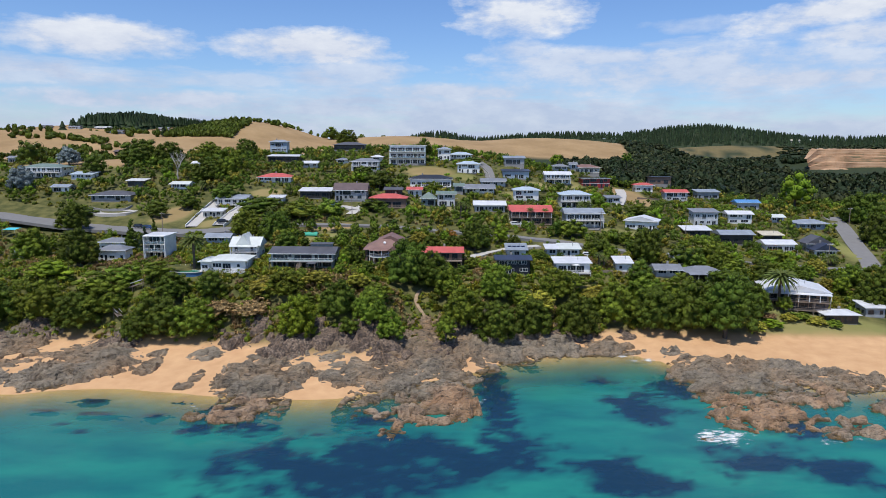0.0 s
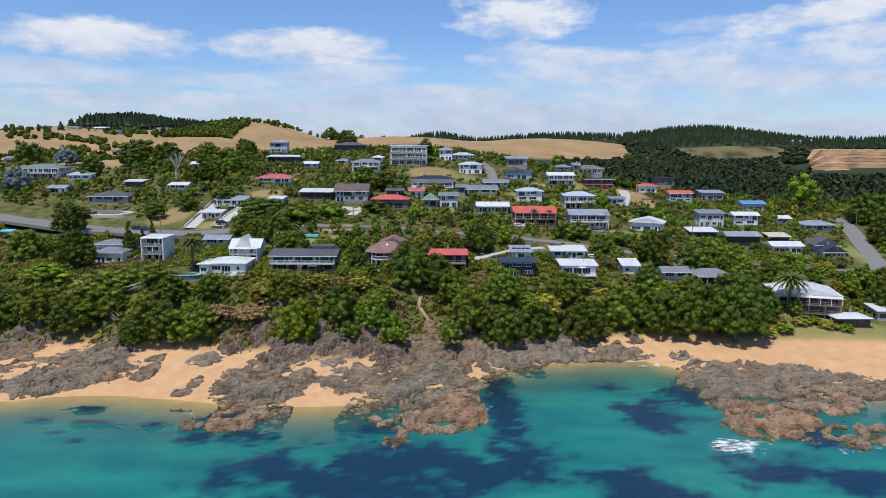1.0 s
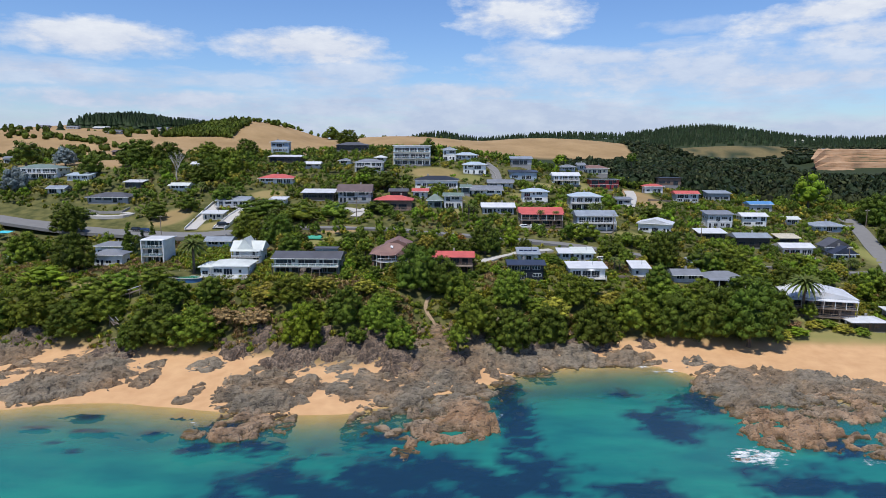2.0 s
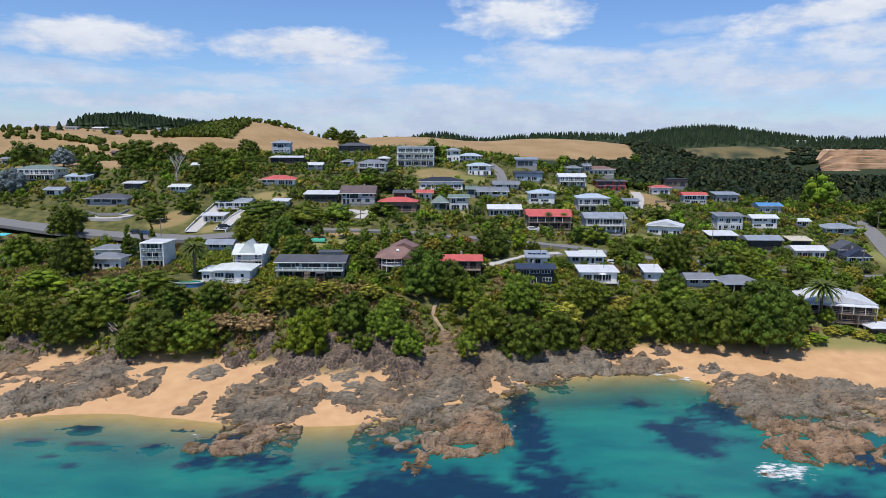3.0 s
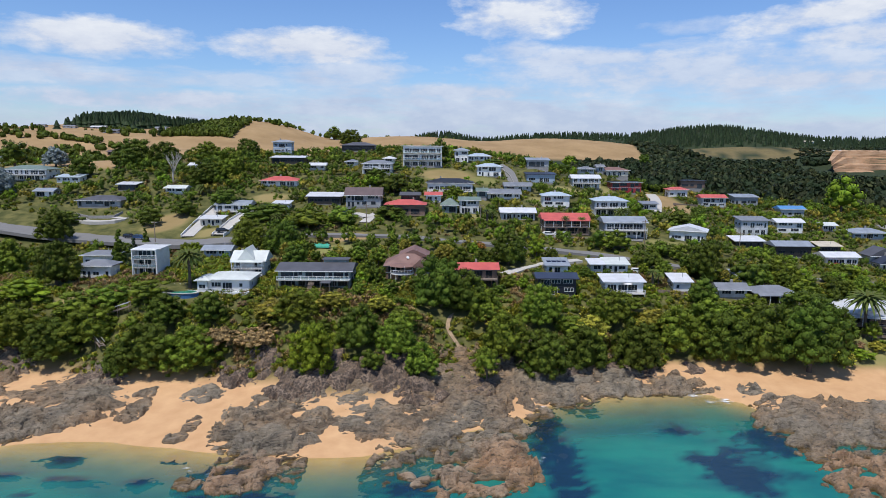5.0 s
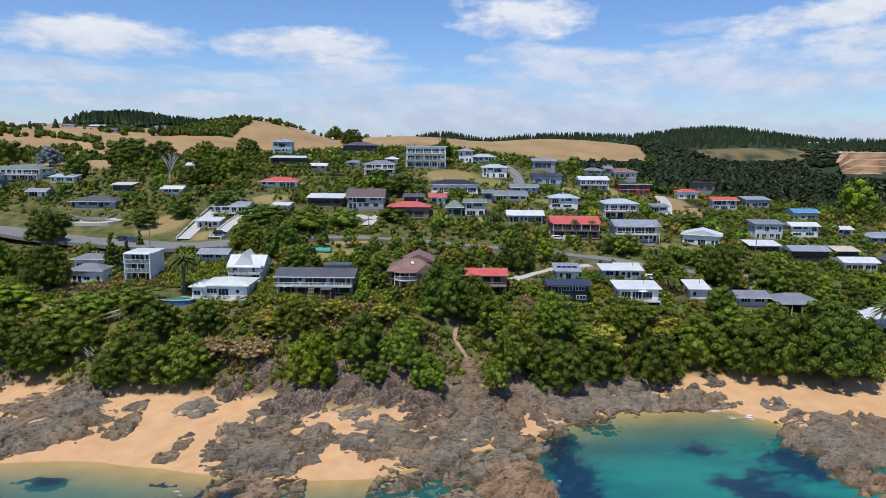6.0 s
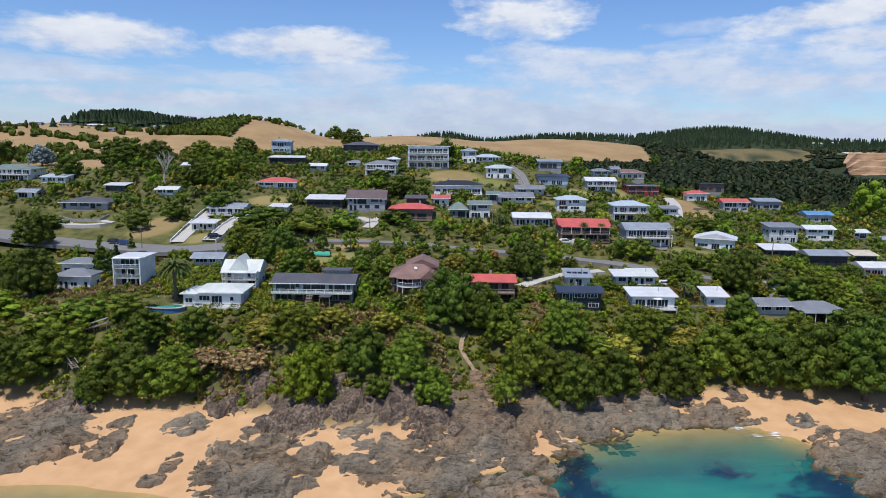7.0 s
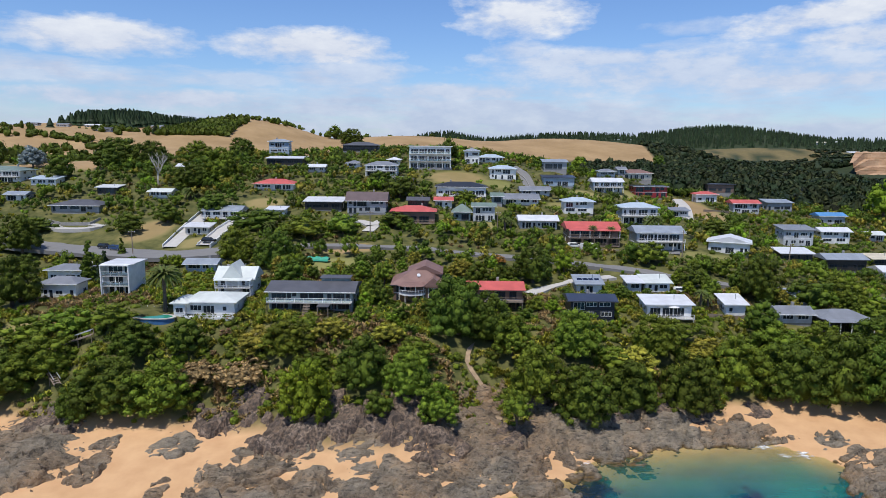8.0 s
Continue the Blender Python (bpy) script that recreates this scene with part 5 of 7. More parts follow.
shore_rock(62.3, 149.0, 6.4, 4.3, 0.9, label="tide-washed rock with brown weed at the water's edge")
shore_rock(88.4, 171.5, 4.3, 2.6, 0.7)
shore_rock(88.9, 164.3, 4.8, 4.8, 0.9)
shore_rock(102.0, 140.7, 8.9, 9.6, 1.6)
shore_rock(66.5, 132.2, 2.1, 2.0, 0.6, label="tide-washed rock with brown weed at the water's edge")
shore_rock(63.8, 139.0, 2.2, 2.8, 0.6, label="tide-washed rock with brown weed at the water's edge")
shore_rock(54.7, 127.8, 5.2, 3.4, 0.55, label="tide-washed rock with brown weed at the water's edge")
shore_rock(88.5, 147.0, 2.0, 2.6, 0.5, label="tide-washed rock with brown weed at the water's edge")
shore_rock(-7.5, 170.5, 11.4, 8.8, 1.5)
shore_rock(11.1, 175.2, 6.6, 7.5, 1.2)
shore_rock(26.3, 181.8, 9.7, 7.0, 1.1)
shore_rock(45.5, 181.8, 8.0, 3.6, 1.2)
shore_rock(-30.7, 171.5, 7.0, 4.7, 1.0)
shore_rock(11.4, 163.7, 4.0, 5.3, 0.8, label="tide-washed rock with brown weed at the water's edge")
shore_rock(85.3, 156.6, 8.9, 11.1, 1.5)
shore_rock(-55.8, 180.4, 7.3, 5.6, 2.5, mat=CLIFF, label="reddish broken rock at the foot of the bank")
shore_rock(-43.1, 172.7, 7.3, 5.9, 2.7, mat=CLIFF, label="reddish broken rock at the foot of the bank")
shore_rock(-33.0, 176.4, 6.7, 5.0, 2.3, mat=CLIFF, label="reddish broken rock at the foot of the bank")
shore_rock(-23.6, 175.5, 7.0, 5.3, 2.3, mat=CLIFF, label="reddish broken rock at the foot of the bank")
shore_rock(-14.4, 170.5, 6.8, 5.8, 2.7, mat=CLIFF, label="reddish broken rock at the foot of the bank")
shore_rock(-3.8, 174.1, 6.2, 4.8, 2.1, mat=CLIFF, label="reddish broken rock at the foot of the bank")
shore_rock(-114.2, 182.5, 6.1, 4.5, 2.0, mat=CLIFF, label="reddish broken rock at the foot of the bank")
shore_rock(-89.3, 177.9, 7.0, 4.0, 1.5, mat=CLIFF, label="reddish broken rock at the foot of the bank")
shore_rock(-125.8, 180.2, 10.3, 4.4, 1.9, mat=CLIFF, label="reddish broken rock at the foot of the bank")
shore_rock(51.5, 190.6, 3.4, 2.6, 1.2, mat=CLIFF, label="reddish broken rock at the foot of the bank")
shore_rock(33.3, 188.6, 10.1, 4.0, 1.7, mat=CLIFF, label="reddish broken rock at the foot of the bank")
shore_rock(12.8, 183.1, 12.3, 3.7, 1.7, mat=CLIFF, label="reddish broken rock at the foot of the bank")


ROAD_LINES = []


def road(name, points, width, mat, label, shown=True):
    """A slab that follows the land along a smooth line."""
    pts = [Vector((*p, 0)) for p in points]
    line = []
    for k in range(len(pts) - 1):
        p0, p1, p2, p3 = pts[max(k - 1, 0)], pts[k], pts[k + 1], pts[min(k + 2, len(pts) - 1)]
        n = max(3, int((p2 - p1).length / 2.0))
        for j in range(n + (k == len(pts) - 2)):
            t = j / n
            line.append(0.5 * (2 * p1 + (p2 - p0) * t + (2 * p0 - 5 * p1 + 4 * p2 - p3) * t * t + (3 * p1 - p0 - 3 * p2 + p3) * t ** 3))
    zs = [max(z_at(p.x, p.y), z_at(p.x, p.y - width * 0.3)) + 0.25 for p in line]
    for _ in range(3):
        zs = [(zs[max(i - 1, 0)] + zs[i] * 2 + zs[min(i + 1, len(zs) - 1)]) / 4 for i in range(len(zs))]
    vs, fs = [], []
    for i, p in enumerate(line):
        d = (line[min(i + 1, len(line) - 1)] - line[max(i - 1, 0)]).normalized()
        side = Vector((-d.y, d.x, 0)) * width / 2
        for q, dz in ((p - side, -1.2), (p - side, 0), (p + side, 0), (p + side, -1.2)):
            vs.append((q.x, q.y, zs[i] + dz))
        ROAD_LINES.append((p.x, p.y, zs[i], width / 2, shown))
        if i:
            for k in range(3):
                a = (i - 1) * 4 + k
                fs.append((a, a + 4, a + 5, a + 1))
    tagged(new(name, mesh_from(name, vs, fs, mat)), label, "road", kind="structure")



# ---- roads, lanes and driveways ----
road("road", [(-223.0, 288.0), (-203.7, 286.9), (-188.8, 285.3), (-167.9, 281.1), (-149.3, 275.9), (-128.6, 269.9), (-110.9, 263.9), (-96.5, 259.5), (-81.5, 260.7)], 23, ASPHALT, "grey two-lane coastal road with pale edges")
road("road", [(-81.5, 261.7), (-54.8, 263.0), (-27.7, 262.6), (-4.9, 258.1), (19.1, 253.0), (34.3, 248.9), (52.4, 242.7), (68.4, 239.0), (90.6, 242.3), (113.4, 249.1), (132.6, 254.9), (160.3, 259.8)], 6.5, ASPHALT, "grey coastal road winding between the gardens", False)
road("street", [(191.9, 337.1), (185.2, 315.5), (176.1, 289.9), (170.1, 270.6), (165.4, 259.1)], 7, ASPHALT, "grey side street running down to the coast road", True)
road("lane", [(-101.6, 264.8), (-102.3, 278.4), (-102.1, 291.0), (-101.5, 302.1)], 4.2, CONCRETE, "pale concrete lane up to a house")
road("lane", [(-90.8, 265.0), (-89.7, 280.7), (-87.8, 290.1), (-85.8, 298.6)], 5, CONCRETE, "pale concrete lane with a low wall")
road("driveway", [(80.5, 318.0), (87.5, 340.0), (92.0, 358.0), (95.0, 374.0)], 5, CONCRETE, "bright concrete driveway up the slope")
road("driveway", [(8.0, 225.8), (16.1, 233.6), (25.4, 237.8), (33.0, 240.4)], 4, CONCRETE, "pale concrete driveway to the navy house")
road("street", [(21.6, 338.3), (21.4, 363.9), (17.3, 384.7)], 5, ASPHALT, "grey street climbing the hill")
road("driveway", [(-40.3, 277.5), (-37.4, 290.0), (-33.7, 300.5)], 4, CONCRETE, "pale driveway between gardens")
road("driveway", [(-157.3, 294.1), (-149.0, 288.3), (-138.8, 287.9), (-137.7, 291.6)], 7, CONCRETE, "pale curved forecourt beside the road")
road("driveway", [(57.3, 265.3), (63.1, 280.8), (65.8, 297.9)], 5, ASPHALT, "grey driveway beside the red-roofed house")
road("driveway", [(-51.7, 289.4), (-43.9, 290.6), (-39.2, 284.8)], 5, CONCRETE, "pale parking apron below the grey house")

road("footpath", [(-7.7, 198.0), (-9.0, 192.0), (-6.2, 187.0), (-4.6, 183.0), (-2.8, 179.5)], 1.0, FOOTPATH, "eroded clay footpath with stone steps down the bank")

# ---- plants ----
def leaf_cloud(rs, centres, radii, per, size, up=0.35, squash=1.0, lift=0.0):
    """Small leaf sprays (quads) over the outside of clumps, none inside a neighbouring clump. Returns vertices and faces."""
    n = len(centres) * per
    cs, rr = np.asarray(centres, float), np.asarray(radii, float)
    c, r = np.repeat(cs, per, 0), np.repeat(rr, per)
    d = rs.normal(size=(n, 3))
    d[:, 2] += up
    d /= np.linalg.norm(d, axis=1)[:, None]
    p = c + d * (r * rs.uniform(0.88, 1.10, n))[:, None] * np.array((1, 1, squash))
    if len(cs) > 3:
        inner = (np.linalg.norm((p[:, None, :] - cs[None]) / np.array((1, 1, squash)), axis=2) / rr[None]).min(1)
        keep = inner > 0.84
        p, d = p[keep], d[keep]
        n = len(p)
    nrm = d + rs.normal(scale=0.32, size=(n, 3)) + np.array((0, 0, lift))
    nrm /= np.linalg.norm(nrm, axis=1)[:, None]
    a = np.cross(nrm, rs.normal(size=(n, 3)))
    a /= np.linalg.norm(a, axis=1)[:, None]
    b = np.cross(nrm, a)
    s = (size * rs.uniform(0.55, 1.3, n))[:, None]
    q = np.stack([p - a * s, p - b * s * 0.6, p + a * s, p + b * s * 0.6], 1).reshape(-1, 3)
    return q, np.arange(n * 4).reshape(-1, 4)


def blob(rs, centre, radius, squash=0.85, seg=8, rings=5):
    """A lumpy dark core that keeps a clump from being seen through."""
    vs, fs = [], []
    for j in range(rings + 1):
        th = math.pi * j / rings
        for k in range(seg):
            ph = math.tau * k / seg
            w = radius * rs.uniform(0.85, 1.05)
            vs.append((centre[0] + w * math.sin(th) * math.cos(ph), centre[1] + w * math.sin(th) * math.sin(ph), centre[2] + w * squash * math.cos(th)))
    for j in range(rings):
        for k in range(seg):
            fs.append((j * seg + k, (j + 1) * seg + k, (j + 1) * seg + (k + 1) % seg, j * seg + (k + 1) % seg))
    return np.array(vs), np.array(fs)


def joined(pieces):
    vs, fs, n = [], [], 0
    for v, f in pieces:
        vs.append(v)
        fs.append(np.asarray(f) + n)
        n += len(v)
    return np.concatenate(vs), np.concatenate(fs)


def quads_mesh(name, v, f, mat):
    me = bpy.data.meshes.new(name)
    me.vertices.add(len(v))
    me.vertices.foreach_set("co", np.asarray(v, np.float32).ravel())
    me.loops.add(f.size)
    me.loops.foreach_set("vertex_index", f.ravel().astype(np.int32))
    me.polygons.add(len(f))
    me.polygons.foreach_set("loop_start", np.arange(0, f.size, 4, dtype=np.int32))
    me.materials.append(mat)
    me.update(calc_edges=True)
    return me


def crown_mesh(seed, mat, clumps, per, size, dome=0.62, clump=0.2, low=-0.35):
    """A broad crown of unit radius: billows of leaves laid in uneven tiers over a dome, dark gaps between them."""
    rs = np.random.RandomState(seed)
    cs, rad = [], []
    for i in range(clumps):
        up = 1 - (1 - low) * (i + 0.5) / clumps + rs.uniform(-0.06, 0.06)
        up = max(-1.0, min(1.0, up))
        a = i * 2.39996 + rs.uniform(-0.25, 0.25)
        side = math.sqrt(max(0, 1 - up * up))
        lobe = 1 + 0.13 * math.sin(3 * a + seed) + 0.08 * math.sin(5 * a + 2 * seed)
        k = rs.uniform(0.66, 0.90) * lobe
        cs.append((math.cos(a) * side * k, math.sin(a) * side * k, up * k * dome / 0.8 + 0.1))
        rad.append(clump * rs.uniform(0.72, 1.25))
    pieces = [leaf_cloud(rs, cs, rad, per, size, 0.5, 0.60, 0.12)]
    pieces += [blob(rs, c, r * 0.82, 0.52, 5, 3) for c, r in zip(cs, rad)]
    pieces.append(blob(rs, (0, 0, 0.16), 0.58, dome * 0.8, 10, 6))
    return quads_mesh("crown", *joined(pieces), mat)


def trunk_mesh(seed, forks=4, tall=1.0, spread=0.5, r=0.09):
    rg = random.Random(seed)
    bm = bmesh.new()
    lean = rg.uniform(-0.1, 0.1)
    tube(bm, [(0, 0, -0.25), (lean * 0.4, 0, tall * 0.3), (lean, 0.03, tall * 0.55)], [r * 1.25, r, r * 0.8], 7)
    for k in range(forks):
        a = k * math.tau / forks + rg.uniform(-0.4, 0.4)
        e = spread * rg.uniform(0.6, 1.1)
        tube(bm, [(lean, 0.03, tall * 0.48), (lean + math.cos(a) * e * 0.5, math.sin(a) * e * 0.5, tall * 0.75), (lean + math.cos(a) * e, math.sin(a) * e, tall * rg.uniform(0.95, 1.15))], [r * 0.6, r * 0.42, r * 0.2], 5)
    me = bpy.data.meshes.new("trunk")
    bm.to_mesh(me)
    bm.free()
    me.materials.append(BARK)
    return me


def cone_tree_mesh(seed, tiers, per, size, width, mat):
    rs = np.random.RandomState(seed)
    cs, rad = [], []
    for k in range(tiers):
        t = k / (tiers - 1)
        rr = width * (1 - t) ** 0.85 + 0.02
        for j in range(max(1, int(7 * (1 - t)))):
            a = rs.uniform(0, math.tau)
            cs.append((rr * 0.6 * math.cos(a), rr * 0.6 * math.sin(a), 0.15 + 0.82 * t))
            rad.append(max(0.05, rr * 0.6))
    pieces = [leaf_cloud(rs, cs, rad, per, size, 0.1, 0.7)]
    pieces += [blob(rs, c, r * 0.7, 0.9, 6, 4) for c, r in zip(cs[::2], rad[::2])]
    return quads_mesh("crown", *joined(pieces), mat)


KINDS = {}
for key, mat, n_var, args in (("big_dark", LEAF_DARK, 4, (80, 50, 0.036, 0.80, 0.190, -0.28)), ("big_mid", LEAF_MID, 4, (76, 50, 0.037, 0.84, 0.195, -0.28)), ("big_bright", LEAF_BRIGHT, 1, (100, 50, 0.034, 0.88, 0.170, -0.35)),
                              ("dark", LEAF_DARK, 3, (20, 30, 0.066, 0.75, 0.33)), ("mid", LEAF_MID, 3, (19, 30, 0.068, 0.8, 0.34)), ("bright", LEAF_BRIGHT, 2, (18, 30, 0.07, 0.75, 0.34)),
                              ("olive", LEAF_OLIVE, 2, (44, 24, 0.058, 0.7, 0.21)), ("dry", LEAF_DRY, 1, (56, 22, 0.055, 0.6, 0.17)), ("silver", LEAF_SILVER, 1, (34, 60, 0.07, 0.8, 0.27)), ("rust", LEAF_FLOWER, 1, (18, 30, 0.07, 0.7, 0.34))):
    KINDS[key] = [crown_mesh(11 * k + len(key) * 5 + 1, mat, *args) for k in range(n_var)]
KINDS["pine"] = [cone_tree_mesh(3 + k, 9, 26, 0.055, 0.24, LEAF_PINE) for k in range(2)]
KINDS["pillar"] = [cone_tree_mesh(9, 10, 30, 0.05, 0.17, LEAF_DARK)]
TRUNKS = [trunk_mesh(k) for k in range(3)]
LOOKS = {"big_dark": "broad dark-green coastal tree with a dense domed crown", "big_mid": "broad mid-green coastal tree with a domed crown", "big_bright": "bright green domed tree on the bank",
         "dark": "dark green garden tree with a rounded crown", "mid": "mid-green leafy garden tree", "bright": "bright yellow-green leafy shrub tree", "olive": "olive-green scrubby tree on the slope",
         "dry": "brown half-dry scrub bush", "silver": "silver-blue leafed gum tree", "rust": "rust-orange flowering garden tree", "pine": "dark conifer with a narrow pointed crown", "pillar": "slim dark columnar conifer by the road"}
BROAD = []


def tree(kind, x, y, radius, height, rg, z=None):
    """A tree standing at x, y: trunk and crown. height: to the top of the crown."""
    v = rg.randrange(len(KINDS[kind]))
    z = z_at(x, y) if z is None else z
    conic = kind in ("pine", "pillar")
    root = thing("tree", pose(x, y, z, rg.uniform(-3, 3), rg.uniform(-3, 3), rg.uniform(0, 360)), LOOKS[kind], "tree", "trees on the slope")
    crown = part("crown", KINDS[kind][v], None, root)
    stem = part("trunk", TRUNKS[v % 3], None, root)
    if conic:
        crown.scale = (height, height, height)
        stem.scale = (height * 0.2, height * 0.2, height * 0.5)
    else:
        deep = min(height * (0.88 if kind[:3] == "big" else 0.72), radius * 1.3)
        crown.scale = (radius * 0.95, radius * rg.uniform(0.82, 1.0), deep)
        if kind[:3] == "big":
            BROAD.append((x, y, radius))
        crown.location = (0, 0, height - deep * 0.98)
        stem.scale = (radius * 0.75, radius * 0.75, max(0.5, height - deep * 0.75))
    return root


LOOSE = {}


def grown(kind, x, y, radius, height, rg):
    """One of the uncounted smaller trees: kept for a joined mesh of its kind."""
    LOOSE.setdefault(kind, []).append((x, y, radius, height, rg.uniform(0, math.tau), rg.randrange(3)))


def light_crown(seed, clumps, per, size):
    rs = np.random.RandomState(seed)
    cs, rad = [], []
    while len(cs) < clumps:
        d = rs.normal(size=3)
        d /= np.linalg.norm(d)
        if d[2] > -0.3:
            k = rs.uniform(0.42, 0.80)
            cs.append((d[0] * k, d[1] * k, d[2] * k * 0.9 + 0.05))
            rad.append(0.38 * rs.uniform(0.7, 1.2))
    return joined([leaf_cloud(rs, cs, rad, per, size, 0.35, 0.8, 0.15)] + [blob(rs, c, r * 0.86, 0.75, 5, 2) for c, r in zip(cs, rad)])


def plant_loose():
    stock = [light_crown(70 + k, 8, 20, 0.105) for k in range(3)]
    far_stock = [light_crown(80 + k, 5, 13, 0.15) for k in range(3)]
    for kind, mat in (("dark", LEAF_DARK), ("mid", LEAF_MID), ("bright", LEAF_BRIGHT), ("olive", LEAF_OLIVE), ("dry", LEAF_DRY)):
        pieces = []
        for x, y, radius, height, a, k in LOOSE.get(kind, ()):
            v, f = (stock if y < 285 else far_stock)[k]
            c, s = math.cos(a), math.sin(a)
            deep = min(height * 0.72, radius * 1.25)
            w = np.c_[(v[:, 0] * c - v[:, 1] * s) * radius, (v[:, 0] * s + v[:, 1] * c) * radius, v[:, 2] * deep + height - deep] + np.array((x, y, z_at(x, y)))
            pieces.append((w, f))
        if pieces:
            tagged(new("shrubbery", quads_mesh("shrubbery", *joined(pieces), mat)), {"dark": "dark green garden shrubbery between the houses", "mid": "mid-green garden shrubbery between the houses", "bright": "bright green bushes between the houses",
                   "olive": "olive-green scrub trees on the bank", "dry": "half-dry brown bushes on the bank"}[kind], "shrubs", kind="stuff")

# ---- the large trees of the bank ----
rg = random.Random(21)
tree("big_dark", -129.2, 186.3, 8.7, 10.5, rg)
tree("big_mid", -115.8, 187.9, 8.0, 9.1, rg)
tree("big_dark", -104.4, 186.3, 8.3, 9.2, rg)
tree("big_mid", -96.9, 189.4, 7.0, 8.0, rg)
tree("big_dark", -84.6, 178.2, 4.2, 6.5, rg)
tree("big_dark", -79.9, 181.6, 7.9, 9.2, rg)
tree("big_mid", -69.7, 182.0, 7.4, 8.5, rg)
tree("dark", -69.1, 192.5, 4.6, 7.0, rg)
tree("big_dark", -79.7, 191.7, 5.6, 6.4, rg)
tree("big_bright", -39.9, 176.4, 6.3, 10.3, rg)
tree("big_mid", -46.6, 190.2, 6.0, 6.6, rg)
tree("big_dark", -29.8, 182.7, 5.9, 8.8, rg)
tree("big_mid", -20.5, 180.2, 5.2, 8.8, rg)
tree("big_mid", -15.0, 176.2, 4.2, 7.9, rg)
tree("dark", -26.3, 175.4, 2.9, 5.7, rg)
tree("big_dark", -11.0, 199.6, 8.1, 12.6, rg)
tree("big_dark", -4.0, 199.5, 6.6, 9.5, rg)
tree("big_mid", 0.6, 194.5, 4.8, 8.6, rg)
tree("big_mid", 4.5, 183.6, 6.0, 12.1, rg)
tree("mid", 0.0, 175.7, 3.1, 9.7, rg)
tree("big_dark", 13.6, 183.7, 7.9, 10.0, rg)
tree("big_mid", 14.8, 197.9, 6.1, 9.5, rg)
tree("big_dark", 24.3, 187.9, 6.9, 9.5, rg)
tree("big_mid", 33.4, 202.5, 6.3, 8.1, rg)
tree("big_dark", 37.3, 189.9, 7.0, 10.3, rg)
tree("big_mid", 50.0, 196.8, 6.9, 10.7, rg)
tree("dark", 60.8, 209.4, 4.4, 8.7, rg)
tree("big_mid", 60.6, 202.6, 7.5, 8.8, rg)
tree("big_dark", 62.5, 194.9, 9.0, 11.7, rg)
tree("big_dark", 72.3, 193.6, 9.3, 12.8, rg)
tree("big_dark", 79.8, 188.4, 9.1, 16.8, rg)
tree("big_dark", 86.0, 205.0, 8.7, 9.1, rg)
tree("big_dark", 67.8, 227.3, 6.5, 11.8, rg)
tree("dark", 81.8, 227.6, 6.2, 7.6, rg)
tree("big_mid", 92.9, 232.9, 7.3, 7.7, rg)
tree("mid", 121.6, 247.8, 5.8, 6.4, rg)
tree("big_dark", 9.7, 234.8, 6.0, 10.1, rg)
tree("big_dark", -61.1, 239.8, 6.4, 10.3, rg)
tree("big_dark", -117.6, 211.6, 6.9, 12.2, rg)
tree("big_dark", -146.7, 261.9, 6.8, 13.4, rg)
tree("big_mid", -76.0, 252.3, 6.9, 8.5, rg)
tree("bright", -120.7, 201.6, 7.0, 5.7, rg)
tree("mid", -95.6, 197.8, 6.1, 5.3, rg)
tree("big_mid", -145.8, 233.7, 7.3, 9.8, rg)
tree("dry", -64.5, 186.6, 5.8, 5.5, rg)
tree("dry", -54.6, 185.1, 5.7, 6.0, rg)
tree("olive", 26.8, 195.8, 6.1, 6.5, rg)
tree("olive", 45.2, 202.0, 5.5, 5.6, rg)
tree("olive", -52.7, 192.0, 5.2, 4.7, rg)
tree("olive", -38.0, 193.3, 4.5, 4.3, rg)
tree("olive", -26.0, 192.7, 4.5, 4.5, rg)
tree("mid", -85.9, 197.1, 6.1, 5.3, rg)
tree("dark", -39.6, 185.1, 3.6, 3.9, rg)
tree("mid", -19.7, 187.7, 4.4, 5.3, rg)
tree("olive", 2.4, 194.8, 4.5, 5.5, rg)
tree("mid", 22.3, 196.0, 4.6, 5.5, rg)
tree("mid", 40.1, 207.5, 4.8, 4.2, rg)
tree("mid", -104.2, 196.3, 6.1, 5.7, rg)
tree("big_mid", 71.7, 204.2, 6.3, 7.2, rg)
tree("big_dark", 92.3, 198.9, 5.4, 9.0, rg)
tree("mid", 95.5, 222.3, 5.2, 5.8, rg)
tree("dark", -122.0, 281.0, 5.2, 6.5, rg)
tree("dark", -31.6, 284.8, 6.7, 5.1, rg)
tree("dark", 169.5, 641.3, 5.2, 18.4, rg)
tree("dark", 84.7, 298.3, 5.9, 5.5, rg)
tree("bright", 188.0, 365.5, 9.0, 18.9, rg)
tree("dark", -237.1, 382.8, 9.1, 14.3, rg)
tree("silver", -204.5, 364.3, 6.5, 9.1, rg)
tree("dark", -176.8, 337.4, 6.0, 9.6, rg)
tree("silver", -198.9, 312.7, 6.2, 10.5, rg)
tree("big_dark", -121.7, 804.8, 15.0, 15.5, rg)
tree("dark", -13.3, 377.5, 5.1, 11.5, rg)
tree("dark", -148.3, 856.7, 10.5, 15.0, rg)
tree("big_dark", -162.3, 358.0, 11.4, 13.1, rg)
tree("big_dark", -148.0, 356.6, 8.9, 11.3, rg)
tree("big_dark", -118.5, 329.1, 9.4, 9.0, rg)
tree("big_mid", -108.3, 337.7, 8.4, 12.3, rg)
tree("big_mid", -131.6, 373.9, 8.0, 9.0, rg)
tree("big_dark", -112.0, 377.1, 6.8, 11.1, rg)
tree("dark", -98.9, 299.0, 7.1, 7.7, rg)
tree("dark", -77.3, 280.8, 9.9, 6.9, rg)
